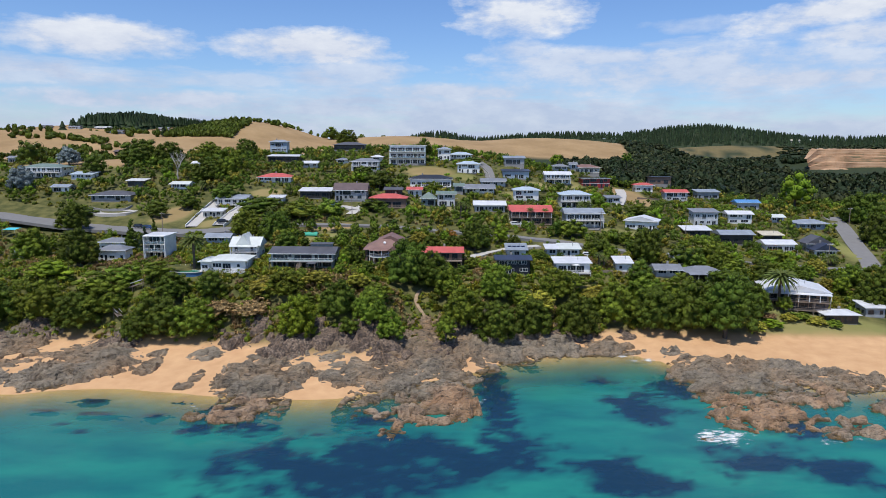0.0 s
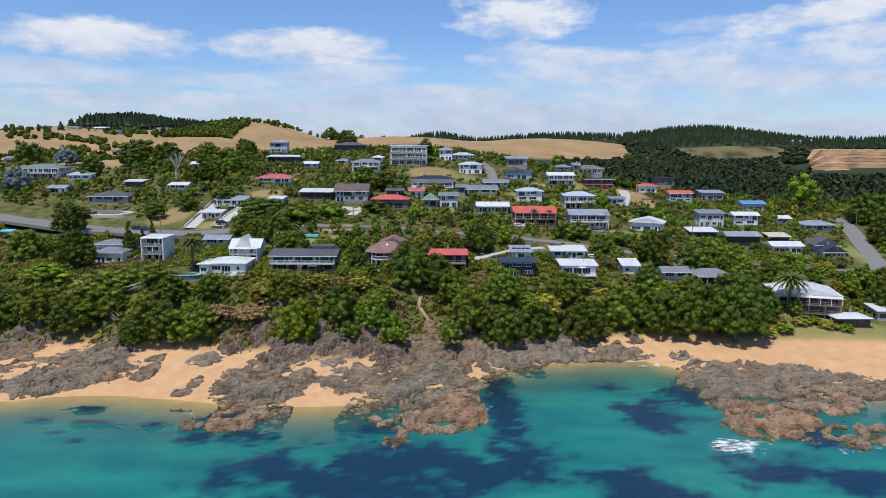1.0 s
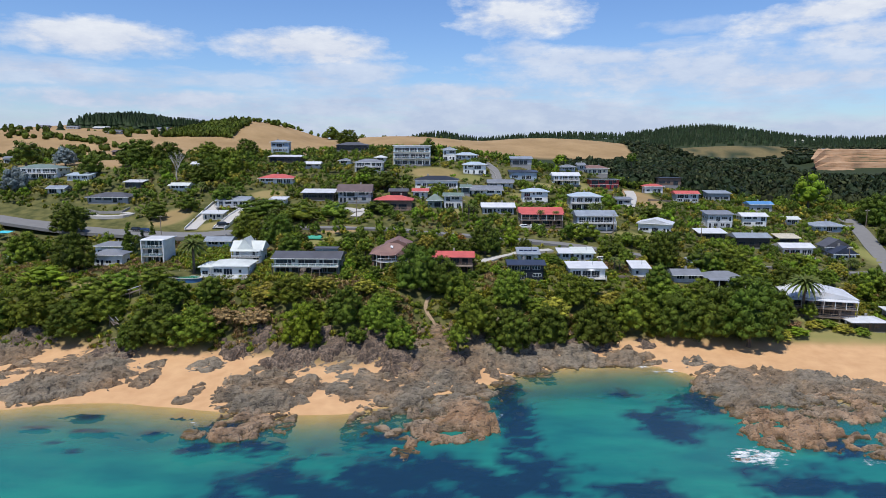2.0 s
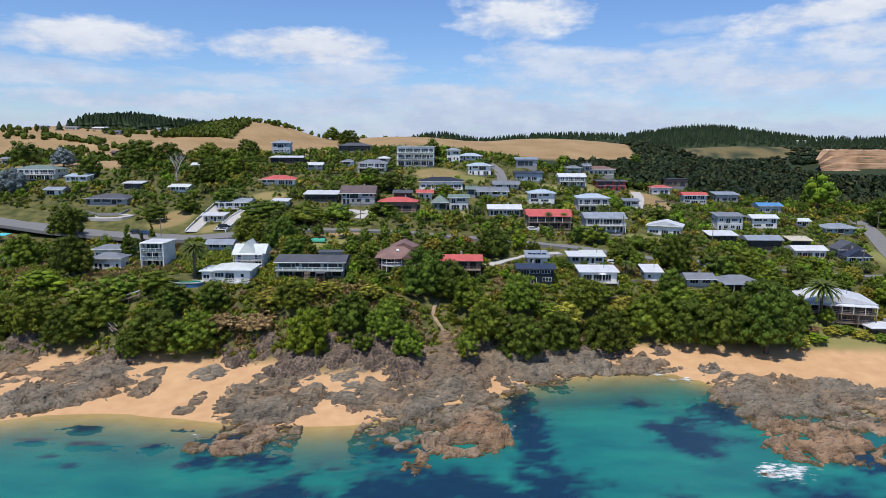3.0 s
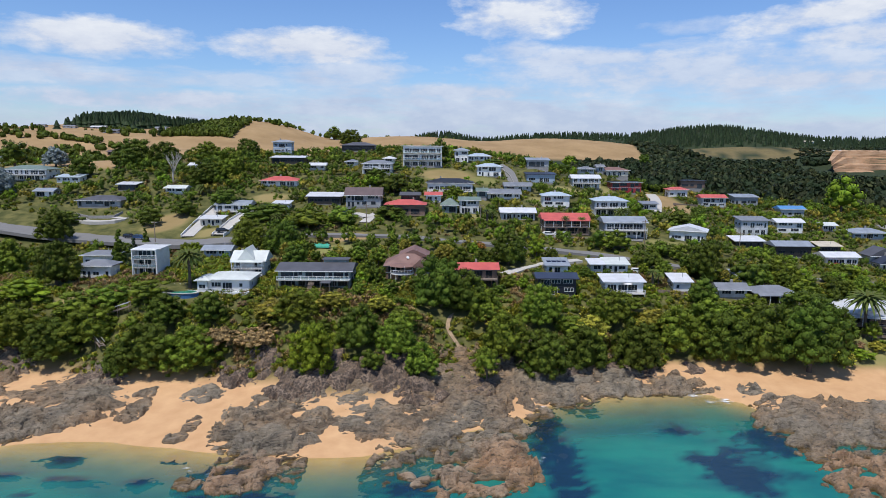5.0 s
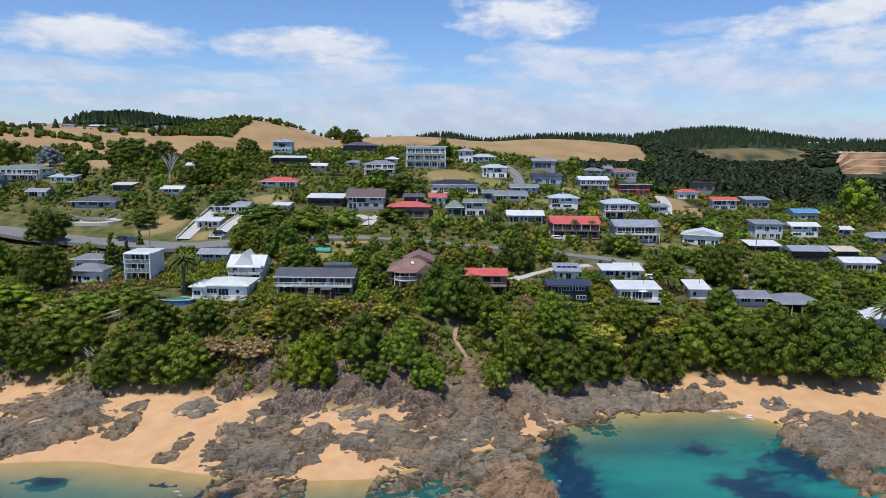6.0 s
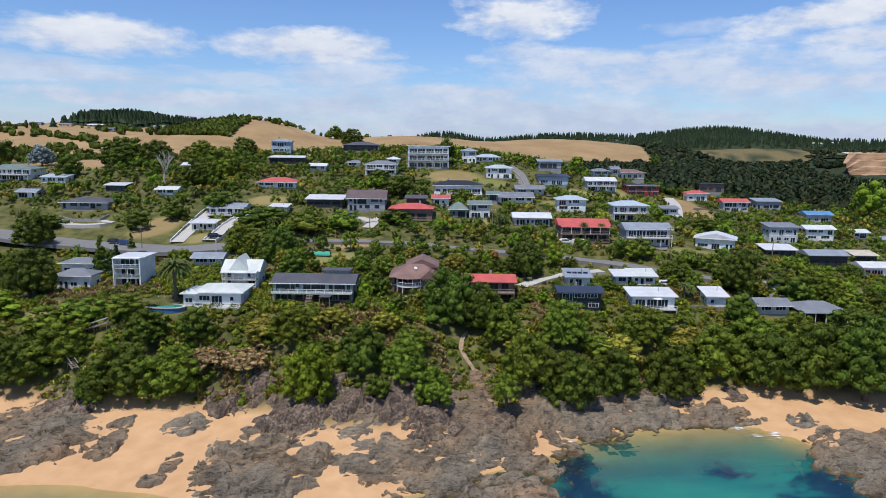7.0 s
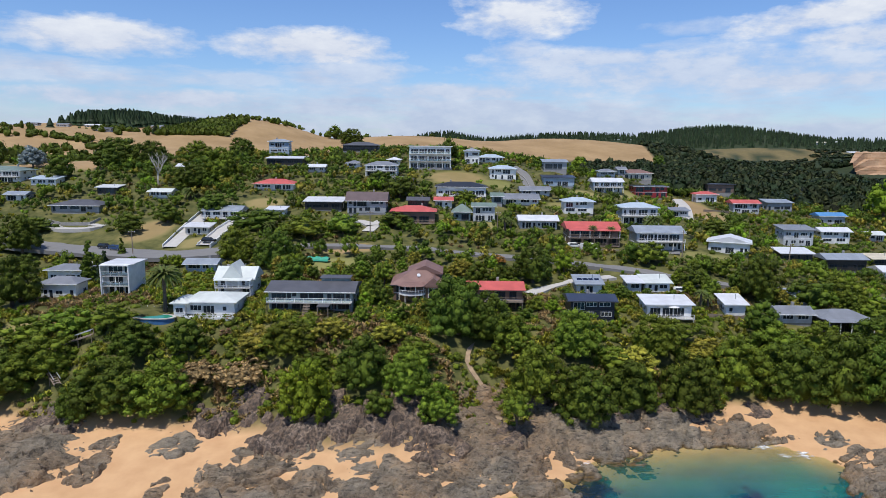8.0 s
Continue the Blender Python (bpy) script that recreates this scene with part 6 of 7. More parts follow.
tree("mid", -60.1, 271.7, 8.5, 6.9, rg)
tree("mid", -48.0, 275.2, 6.5, 7.0, rg)
tree("dark", -112.3, 289.9, 5.7, 6.6, rg)
tree("dark", -157.7, 285.3, 7.9, 4.6, rg)
tree("dark", 13.4, 374.0, 5.9, 4.2, rg)
tree("bright", 113.2, 709.0, 8.7, 12.3, rg)
tree("dark", -32.3, 319.1, 7.5, 8.2, rg)
tree("dark", -41.2, 330.8, 5.2, 7.2, rg)
tree("rust", 168.3, 489.6, 7.1, 7.7, rg)
tree("rust", 1.0, 249.2, 2.9, 2.8, rg)
tree("mid", 46.8, 254.1, 6.0, 6.5, rg)
tree("dark", 61.7, 249.7, 3.9, 4.7, rg)
tree("mid", -7.1, 316.7, 5.0, 5.0, rg)
tree("big_dark", 166.5, 247.0, 6.5, 8.0, rg)
tree("big_dark", 136.2, 210.0, 7.1, 12.8, rg)
tree("big_dark", 199.5, 325.6, 10.8, 14.5, rg)
tree("big_dark", 186.5, 288.9, 8.4, 12.7, rg)
tree("mid", 140.9, 232.5, 3.9, 8.7, rg)
tree("mid", 102.6, 201.3, 2.6, 5.6, rg)
tree("olive", 90.1, 192.7, 4.1, 2.3, rg)
tree("bright", 95.8, 193.6, 3.6, 2.2, rg)
tree("olive", 102.2, 197.8, 3.4, 2.0, rg)
tree("mid", 106.4, 198.9, 3.4, 2.0, rg)
tree("olive", 110.0, 196.8, 3.3, 2.0, rg)
tree("mid", 114.8, 195.6, 3.0, 2.0, rg)
tree("dry", 95.8, 197.7, 2.9, 2.0, rg)
tree("bright", 131.5, 222.1, 3.2, 6.5, rg)
tree("pillar", -111.5, 234.7, 1, 11.1, rg)
tree("pine", -104.2, 229.2, 1, 9.0, rg)
tree("pillar", -113.0, 257.3, 1, 6.2, rg)
tree("pine", -314.5, 748.1, 1, 13.9, rg)

# ---- smaller trees, and undergrowth; every house keeps its view of the sea ----
CLEAR = [(-79.0, 198.0, 17.5, 15, 9, 1, {})]
SEA_SPOT = (-6.0, 25.0, 56.0)


def open_for(x, y, top, radius):
    """False where a plant of that top height would stand in a house, on a road or lawn, or block a house's outlook."""
    for hx, hy, hz, w, d, h, more in PLANS + CLEAR:
        if abs(x - hx) < w / 2 + radius * 0.7 + 0.4 and -radius * 0.8 - (2.6 if more.get("deck") else 0.6) < y - hy < d + radius * 0.6 + 0.4:
            return False
        gap = hy - y
        if 0 < gap < 45:
            t = gap / (hy - SEA_SPOT[1])
            lx = hx + (SEA_SPOT[0] - hx) * t
            if abs(x - lx) < w / 2 + radius * 0.6 and top > hz + 2.0 + (SEA_SPOT[2] - hz) * t:
                return False
    for rx, ry, rz, half, shown in ROAD_NEAR.get((int(x // 20), int(y // 20)), ()):
        if (x - rx) ** 2 + (y - ry) ** 2 < (half + radius * 0.8) ** 2:
            return False
        gap = ry - y
        if shown and 0 < gap < 26 and abs(x - rx) < radius + 1 and top > rz + 0.2 + (SEA_SPOT[2] - rz) * gap / (ry - SEA_SPOT[1]):
            return False
    return True


STAIR = [(-89.0, 193.8), (-94.6, 193.4), (-100.3, 193.1), (-96.1, 188.7), (-91.6, 184.4)]
ROAD_NEAR = {}
for (ax, ay), (bx, by) in zip(STAIR, STAIR[1:]):
    ROAD_LINES += [(ax + (bx - ax) * k / 6, ay + (by - ay) * k / 6, z_at(ax + (bx - ax) * k / 6, ay + (by - ay) * k / 6) + 1.2, 1.0, True) for k in range(7)]
for r in ROAD_LINES:
    for a in (-1, 0, 1):
        for c in (-1, 0, 1, -2):
            ROAD_NEAR.setdefault((int(r[0] // 20) + a, int(r[1] // 20) + c), []).append(r)


def on_lawn(x, y):
    return any(((x - lx) / rx) ** 2 + ((y - ly) / ry) ** 2 < 1 for lx, ly, rx, ry, dry in LAWNS)


def in_sight(x, y):
    return -0.72 * (y - 5) - 18 < x < 0.72 * (y - 55) + 50


rg = random.Random(5)
count = 0
y = 186.0
while y < 440:
    gap = 4.9 if y < 330 else 5.8
    x = -290.0
    while x < 290:
        x += gap
        px, py = x + rg.uniform(-2.4, 2.4), y + rg.uniform(-2.4, 2.4)
        bank = float(np.interp(px, BANK_X, BANK_Y))
        if not in_sight(px, py) or py < bank + 5 or on_lawn(px, py):
            continue
        if px > 60 and py < 205:
            continue
        if px < -95 and 222 < py < 305 and rg.random() < 0.5:
            continue
        lush = noise.noise(Vector((px * 0.03, py * 0.03, 4.0)))
        wild = py < bank + 34 or (px < -58 and py < 236)
        woods = (-165 < px < -30 and 335 < py < 400) or (px > 75 and py > 375)
        if px < -165 and py > 330 and rg.random() < 0.75:
            continue
        if wild and (rg.random() < 0.55 or any((px - bx) ** 2 + (py - by) ** 2 < (br * 1.05 + 1) ** 2 for bx, by, br in BROAD)):
            continue
        if wild:
            kind, hgt = rg.choice(("mid", "mid", "bright", "olive", "olive", "olive", "dry", "dark")), rg.uniform(1.4, 3.4)
        elif woods:
            kind, hgt = rg.choice(("dark", "dark", "mid", "dark", "olive")), rg.uniform(4, 7.5)
        else:
            kind, hgt = rg.choice(("dark", "dark", "dark", "mid", "mid", "olive", "bright")), rg.uniform(2.4, 7.0)
        if not woods and rg.random() < (0.25 if wild else 0.12) - lush * 0.25:
            continue
        rad = hgt * rg.uniform(0.42, 0.62) if not wild else hgt * rg.uniform(0.6, 0.85)
        ok = False
        for _ in range(4):
            if open_for(px, py, z_at(px, py) + hgt, rad):
                ok = True
                break
            hgt *= 0.72
            rad *= 0.8
        if ok and hgt > 1.2:
            if count < 190 and hgt > 3.0 and py < 300:
                tree(kind, px, py, rad, hgt, rg)
                count += 1
            else:
                grown(kind, px, py, rad, hgt, rg)
    y += gap


plant_loose()


def tuft(rs, n, size, r):
    return joined([leaf_cloud(rs, [(0, 0, r * 0.3)], [r], n, size, 0.7, 0.8, 0.4), blob(rs, (0, 0, r * 0.3), r * 0.85, 0.7, 5, 3)])


def spray_tuft(rs, n, size, r):
    """Flax and fern: pointed blades that arch out from one foot."""
    a = rs.uniform(0, math.tau, n)
    out = rs.uniform(0.25, 1.0, n) * r
    foot = rs.normal(scale=0.16 * r, size=(n, 2))
    tip = np.c_[foot[:, 0] + np.cos(a) * out, foot[:, 1] + np.sin(a) * out, r * (1.35 - 0.9 * out / r) * rs.uniform(0.7, 1.1, n)]
    base = np.c_[foot, np.full(n, -0.1)]
    mid = (tip + base) * 0.5 + np.array((0, 0, 0.28 * r))
    side = np.c_[-np.sin(a), np.cos(a), np.zeros(n)] * (0.5 * size)
    q = np.stack([base, mid - side, tip, mid + side], 1).reshape(-1, 3)
    return q, np.arange(4 * n).reshape(-1, 4)


def undergrowth(name, label, mat, spots, n, size, seed, bladed=False):
    """Low scrub nobody could count, joined."""
    rs = np.random.RandomState(seed)
    stock = [(spray_tuft(rs, n + 11, size * 1.2, 1.0) if bladed else tuft(rs, n, size, 1.0)) for _ in range(5)]
    pieces = []
    for px, py, r in spots:
        v, f = stock[rs.randint(5)]
        a = rs.uniform(0, math.tau)
        c, s = math.cos(a), math.sin(a)
        w = np.c_[v[:, 0] * c - v[:, 1] * s, v[:, 0] * s + v[:, 1] * c, v[:, 2]] * r + np.array((px, py, z_at(px, py)))
        pieces.append((w, f))
    if pieces:
        tagged(new(name, quads_mesh(name, *joined(pieces), mat)), label, "scrub", kind="stuff")


rs = np.random.RandomState(3)
LOW_TRIES = 18500
low = {"olive": [], "mid": [], "dry": [], "dark": [], "bright": []}
for k in range(LOW_TRIES):
    py = 178 + (56 if k > 9000 else 250) * rs.rand() ** (1.0 if k > 9000 else 1.2)
    px = rs.uniform(-0.72 * (py - 5) - 15, 0.72 * (py - 55) + 45)
    bank = float(np.interp(px, BANK_X, BANK_Y))
    if py < bank + 2.5 or on_lawn(px, py) or (px > 62 and py < 204):
        continue
    if any((px - bx) ** 2 + (py - by) ** 2 < (br * 0.7) ** 2 for bx, by, br in BROAD):
        continue
    r = rs.uniform(0.7, 1.5)
    if not open_for(px, py, z_at(px, py) + r * 0.8, r * 0.6):
        continue
    dryness = noise.noise(Vector((px * 0.045, py * 0.045, 8.0)))
    key = "dry" if dryness > 0.16 and rs.rand() < 0.6 else rs.choice(["olive", "mid", "bright", "olive", "olive", "dark"])
    low[key].append((px, py, r))
for key, mat, lab in (("olive", LEAF_OLIVE, "olive-green low scrub on the bank"), ("mid", LEAF_MID, "green low bushes between gardens"), ("dry", LEAF_DRY, "dry brown scrub and dead fern"), ("dark", LEAF_DARK, "dark green low bushes"), ("bright", LEAF_BRIGHT, "bright green ferns and tussock")):
    undergrowth("scrub", lab, mat, low[key], 13, 0.23, len(key), key in ("olive", "dry", "bright"))

# ---- far woods ----
rs = np.random.RandomState(17)


def wood(name, label, mat, spots, shape):
    stock = shape
    pieces = []
    for px, py, r, hgt in spots:
        v, f = stock[rs.randint(len(stock))]
        a = rs.uniform(0, math.tau)
        c, s = math.cos(a), math.sin(a)
        w = np.c_[(v[:, 0] * c - v[:, 1] * s) * r, (v[:, 0] * s + v[:, 1] * c) * r, v[:, 2] * hgt] + np.array((px, py, z_at(px, py)))
        pieces.append((w, f))
    tagged(new(name, quads_mesh(name, *joined(pieces), mat)), label, "woodland", kind="stuff")


def spire():
    pieces = []
    for k, (rr, z0, z1) in enumerate(((1.0, 0.0, 0.5), (0.75, 0.3, 0.75), (0.45, 0.55, 1.0))):
        a = np.arange(6) * math.tau / 6 + k
        lo = np.c_[rr * np.cos(a) * rs.uniform(0.7, 1.1, 6), rr * np.sin(a) * rs.uniform(0.7, 1.1, 6), np.full(6, z0)]
        hi = np.c_[0.12 * np.cos(a), 0.12 * np.sin(a), np.full(6, z1)]
        pieces.append((np.r_[lo, hi], [(i, (i + 1) % 6, (i + 1) % 6 + 6, i + 6) for i in range(6)]))
    return joined(pieces)


def bushy():
    v, f = leaf_cloud(rs, [(0, 0, 0.5), (0.4, 0.2, 0.4), (-0.3, 0.3, 0.45)], [0.6, 0.45, 0.45], 10, 0.42, 0.4, 0.8)
    c = blob(rs, (0, 0, 0.42), 0.72, 0.75, 6, 4)
    return joined([(v, f), c])


spires, bushes = [spire() for _ in range(6)], [bushy() for _ in range(6)]
ridge = []
for _ in range(4800):
    px, py = rs.uniform(-160, 1150), rs.uniform(1080, 1330)
    if noise.noise(Vector((px * 0.006, py * 0.006, 1.0))) > -0.42:
        ridge.append((px, py, rs.uniform(2.2, 3.8), rs.uniform(8, 13)))
for _ in range(750):
    px, py = rs.uniform(-575, -455), rs.normal(1100, 34)
    ridge.append((px, py, rs.uniform(5, 9), rs.uniform(13, 20) + 7 * noise.noise(Vector((px * 0.04, 0, 3)))))
for _ in range(150):
    ridge.append((rs.uniform(-455, -395), rs.normal(1130, 15), rs.uniform(3, 4.5), rs.uniform(12, 18)))
wood("pine_plantation", "dark pine plantation on the far ridge", LEAF_PINE, ridge, spires)
valley = []
for _ in range(4200):
    py = rs.uniform(392, 1060)
    px = rs.uniform(70, 0.72 * py + 40)
    open_patch = 290 < px < 560 and 800 < py < 1010 and noise.noise(Vector((px * 0.012, py * 0.012, 2.0))) < 0.42
    brown = py > 760 and px < 95 + 0.15 * py
    if open_patch or brown or px < 75 + 0.12 * (py - 392) or (px < 190 and py > 760):
        continue
    cut = 320 < px < 560 and 560 < py < 700
    if cut and py > 610:
        continue
    valley.append((px, py, rs.uniform(3, 6.5), rs.uniform(2.0, 3.5) if cut else rs.uniform(1.5, 3) if py > 720 and 290 < px < 560 else rs.uniform(3.5, 6.5) if py > 560 else rs.uniform(5, 9)))
wood("bush", "dark native bush filling the valley", LEAF_BUSH, valley[::2], bushes)
wood("bush", "dark green native bush filling the valley", LEAF_PINE, valley[1::2], bushes)
hedges = []
for _ in range(1300):
    py = rs.uniform(440, 1000)
    px = rs.uniform(-0.72 * py - 20, 40)
    if noise.noise(Vector((px * 0.010, py * 0.010, 6.0))) > 0.20 or (py < 520 and rs.rand() < 0.55) or (abs(px + 330) < 60 and abs(py - 900) < 60):
        hedges.append((px, py, rs.uniform(2.5, 5), rs.uniform(4, 8)))
for _ in range(420):
    px = rs.uniform(-312, -240)
    hedges.append((px, rs.uniform(745, 825), rs.uniform(3, 5.5), rs.uniform(4, 8)))
for ax, ay, bx, by, n in ((-470, 560, -395, 600, 30), (-330, 480, -300, 560, 25), (-420, 700, -350, 690, 30), (-560, 900, -480, 880, 30), (-300, 470, -235, 475, 30), (-250, 850, -190, 880, 26), (-430, 1000, -380, 1010, 25), (-700, 1000, -600, 1010, 30)):
    for k in range(n):
        t = rs.rand()
        hedges.append((ax + (bx - ax) * t + rs.normal(0, 4), ay + (by - ay) * t + rs.normal(0, 4), rs.uniform(2.5, 5), rs.uniform(2.5, 6)))
wood("shelter_trees", "dark shelter trees and hedges on the dry farmland", LEAF_DARK, hedges, bushes)

# ---- makers of single things ----
def palm(x, y, tall, reach):
    """A date palm: ringed trunk, a full head of arching fronds with hanging older ones."""
    rg = random.Random(int(x * 10) + 3)
    root = thing("palm_tree", pose(x, y, z_at(x, y), 0, 0, rg.uniform(0, 360)), "palm tree with a stout trunk and arching green fronds", "palm", "palms")
    r = min(0.4, 0.05 * tall + 0.1)
    part("trunk", tube(bmesh.new(), [(0, 0, -0.5), (0.05, 0, tall * 0.4), (0, 0.04, tall * 0.8), (0, 0, tall)], [r * 1.2, r * 0.9, r, r * 1.3], 8), BARK, root)
    count = 72 if reach > 2.5 else 34
    for k in range(count):
        a = k * 2.39996
        lift = 1.25 - 1.75 * k / count
        vs, fs = [], []
        n = 7
        for i in range(n + 1):
            t = i / n
            out = reach * (math.sin(t * 1.45) * math.cos(lift * 0.8) + 0.05 * t)
            up = reach * (math.sin(lift) * t * 0.95 - 0.55 * t * t)
            wide = reach * 0.065 * math.sin(math.pi * min(1, t * 0.9 + 0.12)) + 0.01
            side = Vector((-math.sin(a), math.cos(a), 0))
            c = Vector((math.cos(a) * out, math.sin(a) * out, tall + up))
            vs += [c - side * wide - Vector((0, 0, wide * 0.55)), c + Vector((0, 0, 0.02)), c + side * wide - Vector((0, 0, wide * 0.55))]
            if i:
                b = 3 * (i - 1)
                fs += [(b, b + 1, b + 4, b + 3), (b + 1, b + 2, b + 5, b + 4)]
        part("frond", mesh_from("frond", vs, fs, LEAF_PALM), None, root)


def bare_tree(x, y, tall):
    """A dead tree, bleached, with fine forked branches."""
    rg = random.Random(4)
    bm = bmesh.new()

    def grow(p, d, length, r, depth):
        q = p + d * length
        mid = p + d * length * 0.5 + Vector((rg.uniform(-1, 1), rg.uniform(-1, 1), 0)) * length * 0.05
        tube(bm, [p, mid, q], [r, r * 0.85, r * 0.65], 5)
        if depth:
            for _ in range(3 if depth > 1 else 2):
                e = (d + Vector((rg.uniform(-0.7, 0.7), rg.uniform(-0.7, 0.7), rg.uniform(0.0, 0.5)))).normalized()
                grow(q if rg.random() < 0.6 else mid, e, length * rg.uniform(0.55, 0.8), r * 0.55, depth - 1)

    grow(Vector((0, 0, -0.4)), Vector((0, 0, 1)), tall * 0.3, tall * 0.03, 5)
    me = bpy.data.meshes.new("trunk")
    bm.to_mesh(me)
    bm.free()
    me.materials.append(DEADWOOD)
    root = thing("dead_tree", pose(x, y, z_at(x, y)), "tall bare dead tree with bleached grey branches", "tree")
    part("trunk", me, None, root)


def vehicle(x, y, turn, colour, kind):
    """A parked car or van on four wheels; its length runs along x before it is turned."""
    lx, wy, hz = (5.3, 1.95, 2.15) if kind == "van" else (4.4, 1.78, 1.55)
    z = z_at(x, y)
    for rx, ry, rz, half, shown in ROAD_LINES:
        if (rx - x) ** 2 + (ry - y) ** 2 < half * half:
            z = max(z, rz)
    car = thing("van" if kind == "van" else "car", pose(x, y, z + 0.02, 0, 0, turn), f"{colour} parked {'passenger van' if kind == 'van' else 'car'} by the houses", "van" if kind == "van" else "car", "parked vehicles")
    a = lx / 2
    side = [(-a, 0.35), (a, 0.35), (a, 0.75), (a * 0.93, 0.92), (a * 0.55, 1.0), (a * 0.25, hz), (-a * 0.8, hz), (-a * 0.97, 1.0)] if kind == "car" else [(-a, 0.35), (a, 0.35), (a, 0.95), (a * 0.93, 1.15), (a * 0.68, hz), (-a * 0.95, hz), (-a, 1.1)]
    bm = bmesh.new()
    rings = [[bm.verts.new((px, s * wy / 2 * (1.0 if pz < 1.15 else 0.86), pz)) for px, pz in side] for s in (-1, 1)]
    n = len(side)
    bm.faces.new(rings[0])
    bm.faces.new(rings[1][::-1])
    for i in range(n):
        bm.faces.new((rings[0][(i + 1) % n], rings[0][i], rings[1][i], rings[1][(i + 1) % n]))
    bmesh.ops.recalc_face_normals(bm, faces=bm.faces)
    bmesh.ops.bevel(bm, geom=bm.edges[:], offset=0.06, segments=2, affect="EDGES")
    part("body", bm, PAINTS[colour], car)
    z0, z1 = (1.02, hz - 0.12) if kind == "car" else (1.2, hz - 0.2)
    x0, x1 = (-a * 0.82, a * 0.36) if kind == "car" else (-a * 0.85, a * 0.62)
    for s in (-1, 1):
        w0, w1 = wy / 2 * 0.985, wy / 2 * 0.875
        part("side_window", solid(([(x0, s * (w0 - 0.06), z0), (x1 + 0.12, s * (w0 - 0.06), z0), (x1 - 0.12, s * (w1 - 0.06), z1), (x0 + 0.12, s * (w1 - 0.06), z1)],
                                   [(x0, s * (w0 + 0.015), z0), (x1 + 0.12, s * (w0 + 0.015), z0), (x1 - 0.12, s * (w1 + 0.015), z1), (x0 + 0.12, s * (w1 + 0.015), z1)])), GLASS, car, "dark side glass")
    for px in (-a * 0.6, a * 0.62):
        for s in (-1, 1):
            bm = bmesh.new()
            tube(bm, [(0, -0.11, 0), (0, 0.11, 0)], [0.33, 0.33], 14)
            wheel = part("wheel", bm, RUBBER, car)
            wheel.location = (px, s * (wy / 2 - 0.08), 0.33)
            bm = bmesh.new()
            tube(bm, [(0, -0.02, 0), (0, 0.02, 0)], [0.2, 0.2], 10)
            rim = part("rim", bm, STEEL, wheel)
            rim.location = (0, s * 0.11, 0)


def pool(x, y, z):
    """A raised kidney-shaped pool with a tiled wall, white rim and a timber deck behind."""
    home = thing("swimming_pool", pose(x, y + 2.6, z + 0.3), "raised swimming pool with blue tiled wall and green water", "pool")

    def outline(k, zz):
        pts = []
        for i in range(40):
            a = i * math.tau / 40
            r = 1 + 0.16 * math.cos(2 * a + 0.5) - 0.10 * math.sin(a)
            pts.append((math.cos(a) * 4.3 * r * k, math.sin(a) * 2.6 * r * k, zz))
        return pts
    part("pool_wall", solid((outline(0.98, -2.5), outline(0.98, 0.6))), TILE, home, "blue tiled pool wall")
    part("water_surface", solid((outline(0.90, 0.604), outline(0.90, 0.62))), POOL, home, "green pool water")
    bm = bmesh.new()
    rings = [[bm.verts.new(p) for p in outline(k, zz)] for k, zz in ((0.88, 0.61), (0.88, 0.72), (1.04, 0.72), (1.04, 0.52))]
    for lo, hi in zip(rings, rings[1:] + rings[:1]):
        for i in range(40):
            bm.faces.new((lo[i], lo[(i + 1) % 40], hi[(i + 1) % 40], hi[i]))
    part("rim", bm, CONCRETE, home, "pale concrete rim")
    part("deck", boxed(-5.5, 2.5, -2.0, 6.0, 5.6, 0.5), DECKING, home, "red-brown timber deck")
    for k in range(8):
        part("fence_post", boxed(-5.4 + k * 1.55, 5.4, 0.5, -5.3 + k * 1.55, 5.5, 1.7), TRIM, home)


def pole(x, y):
    root = thing("power_pole", pose(x, y, z_at(x, y)), "grey timber power pole with a crossarm", "pole", "power poles")
    part("pole", tube(bmesh.new(), [(0, 0, -0.5), (0, 0, 8.6)], [0.17, 0.12], 8), TIMBER, root)
    part("crossarm", boxed(-1.1, -0.06, 7.9, 1.1, 0.06, 8.05), TIMBER, root)
    for k in (-0.95, -0.4, 0.4, 0.95):
        part("insulator", boxed(k - 0.05, -0.05, 8.052, k + 0.05, 0.05, 8.25), TRIM, root)


def surf(x, y, rx, ry, density):
    """Broken white water lying on the sea."""
    n = 26
    vs, dens = [], []
    for v in np.linspace(-1.15, 1.15, n):
        for u in np.linspace(-1.15, 1.15, n):
            r = math.hypot(u, v)
            edge = noise.fractal(Vector((x + u * rx, y + v * ry, 2.0)) * 0.35, 0.7, 2.0, 5)
            dens.append(max(0.0, min(1.0, density + 0.1 - 0.55 * r * r + 0.35 * edge)))
            vs.append((u * rx, v * ry, 0.05 + 0.22 * max(0, 1 - r) * density + 0.06 * edge))
    i = (np.arange(n - 1)[:, None] * n + np.arange(n - 1)[None]).ravel()
    me = mesh_from("surf", vs, np.c_[i, i + 1, i + 1 + n, i + n], FOAM, True)
    me.attributes.new("froth", "FLOAT", "POINT").data.foreach_set("value", np.array(dens, np.float32))
    ob = new("surf", me)
    ob.matrix_basis = pose(x, y, 0)
    tagged(ob, "white surf breaking round the shore rocks", "surf", "broken surf")


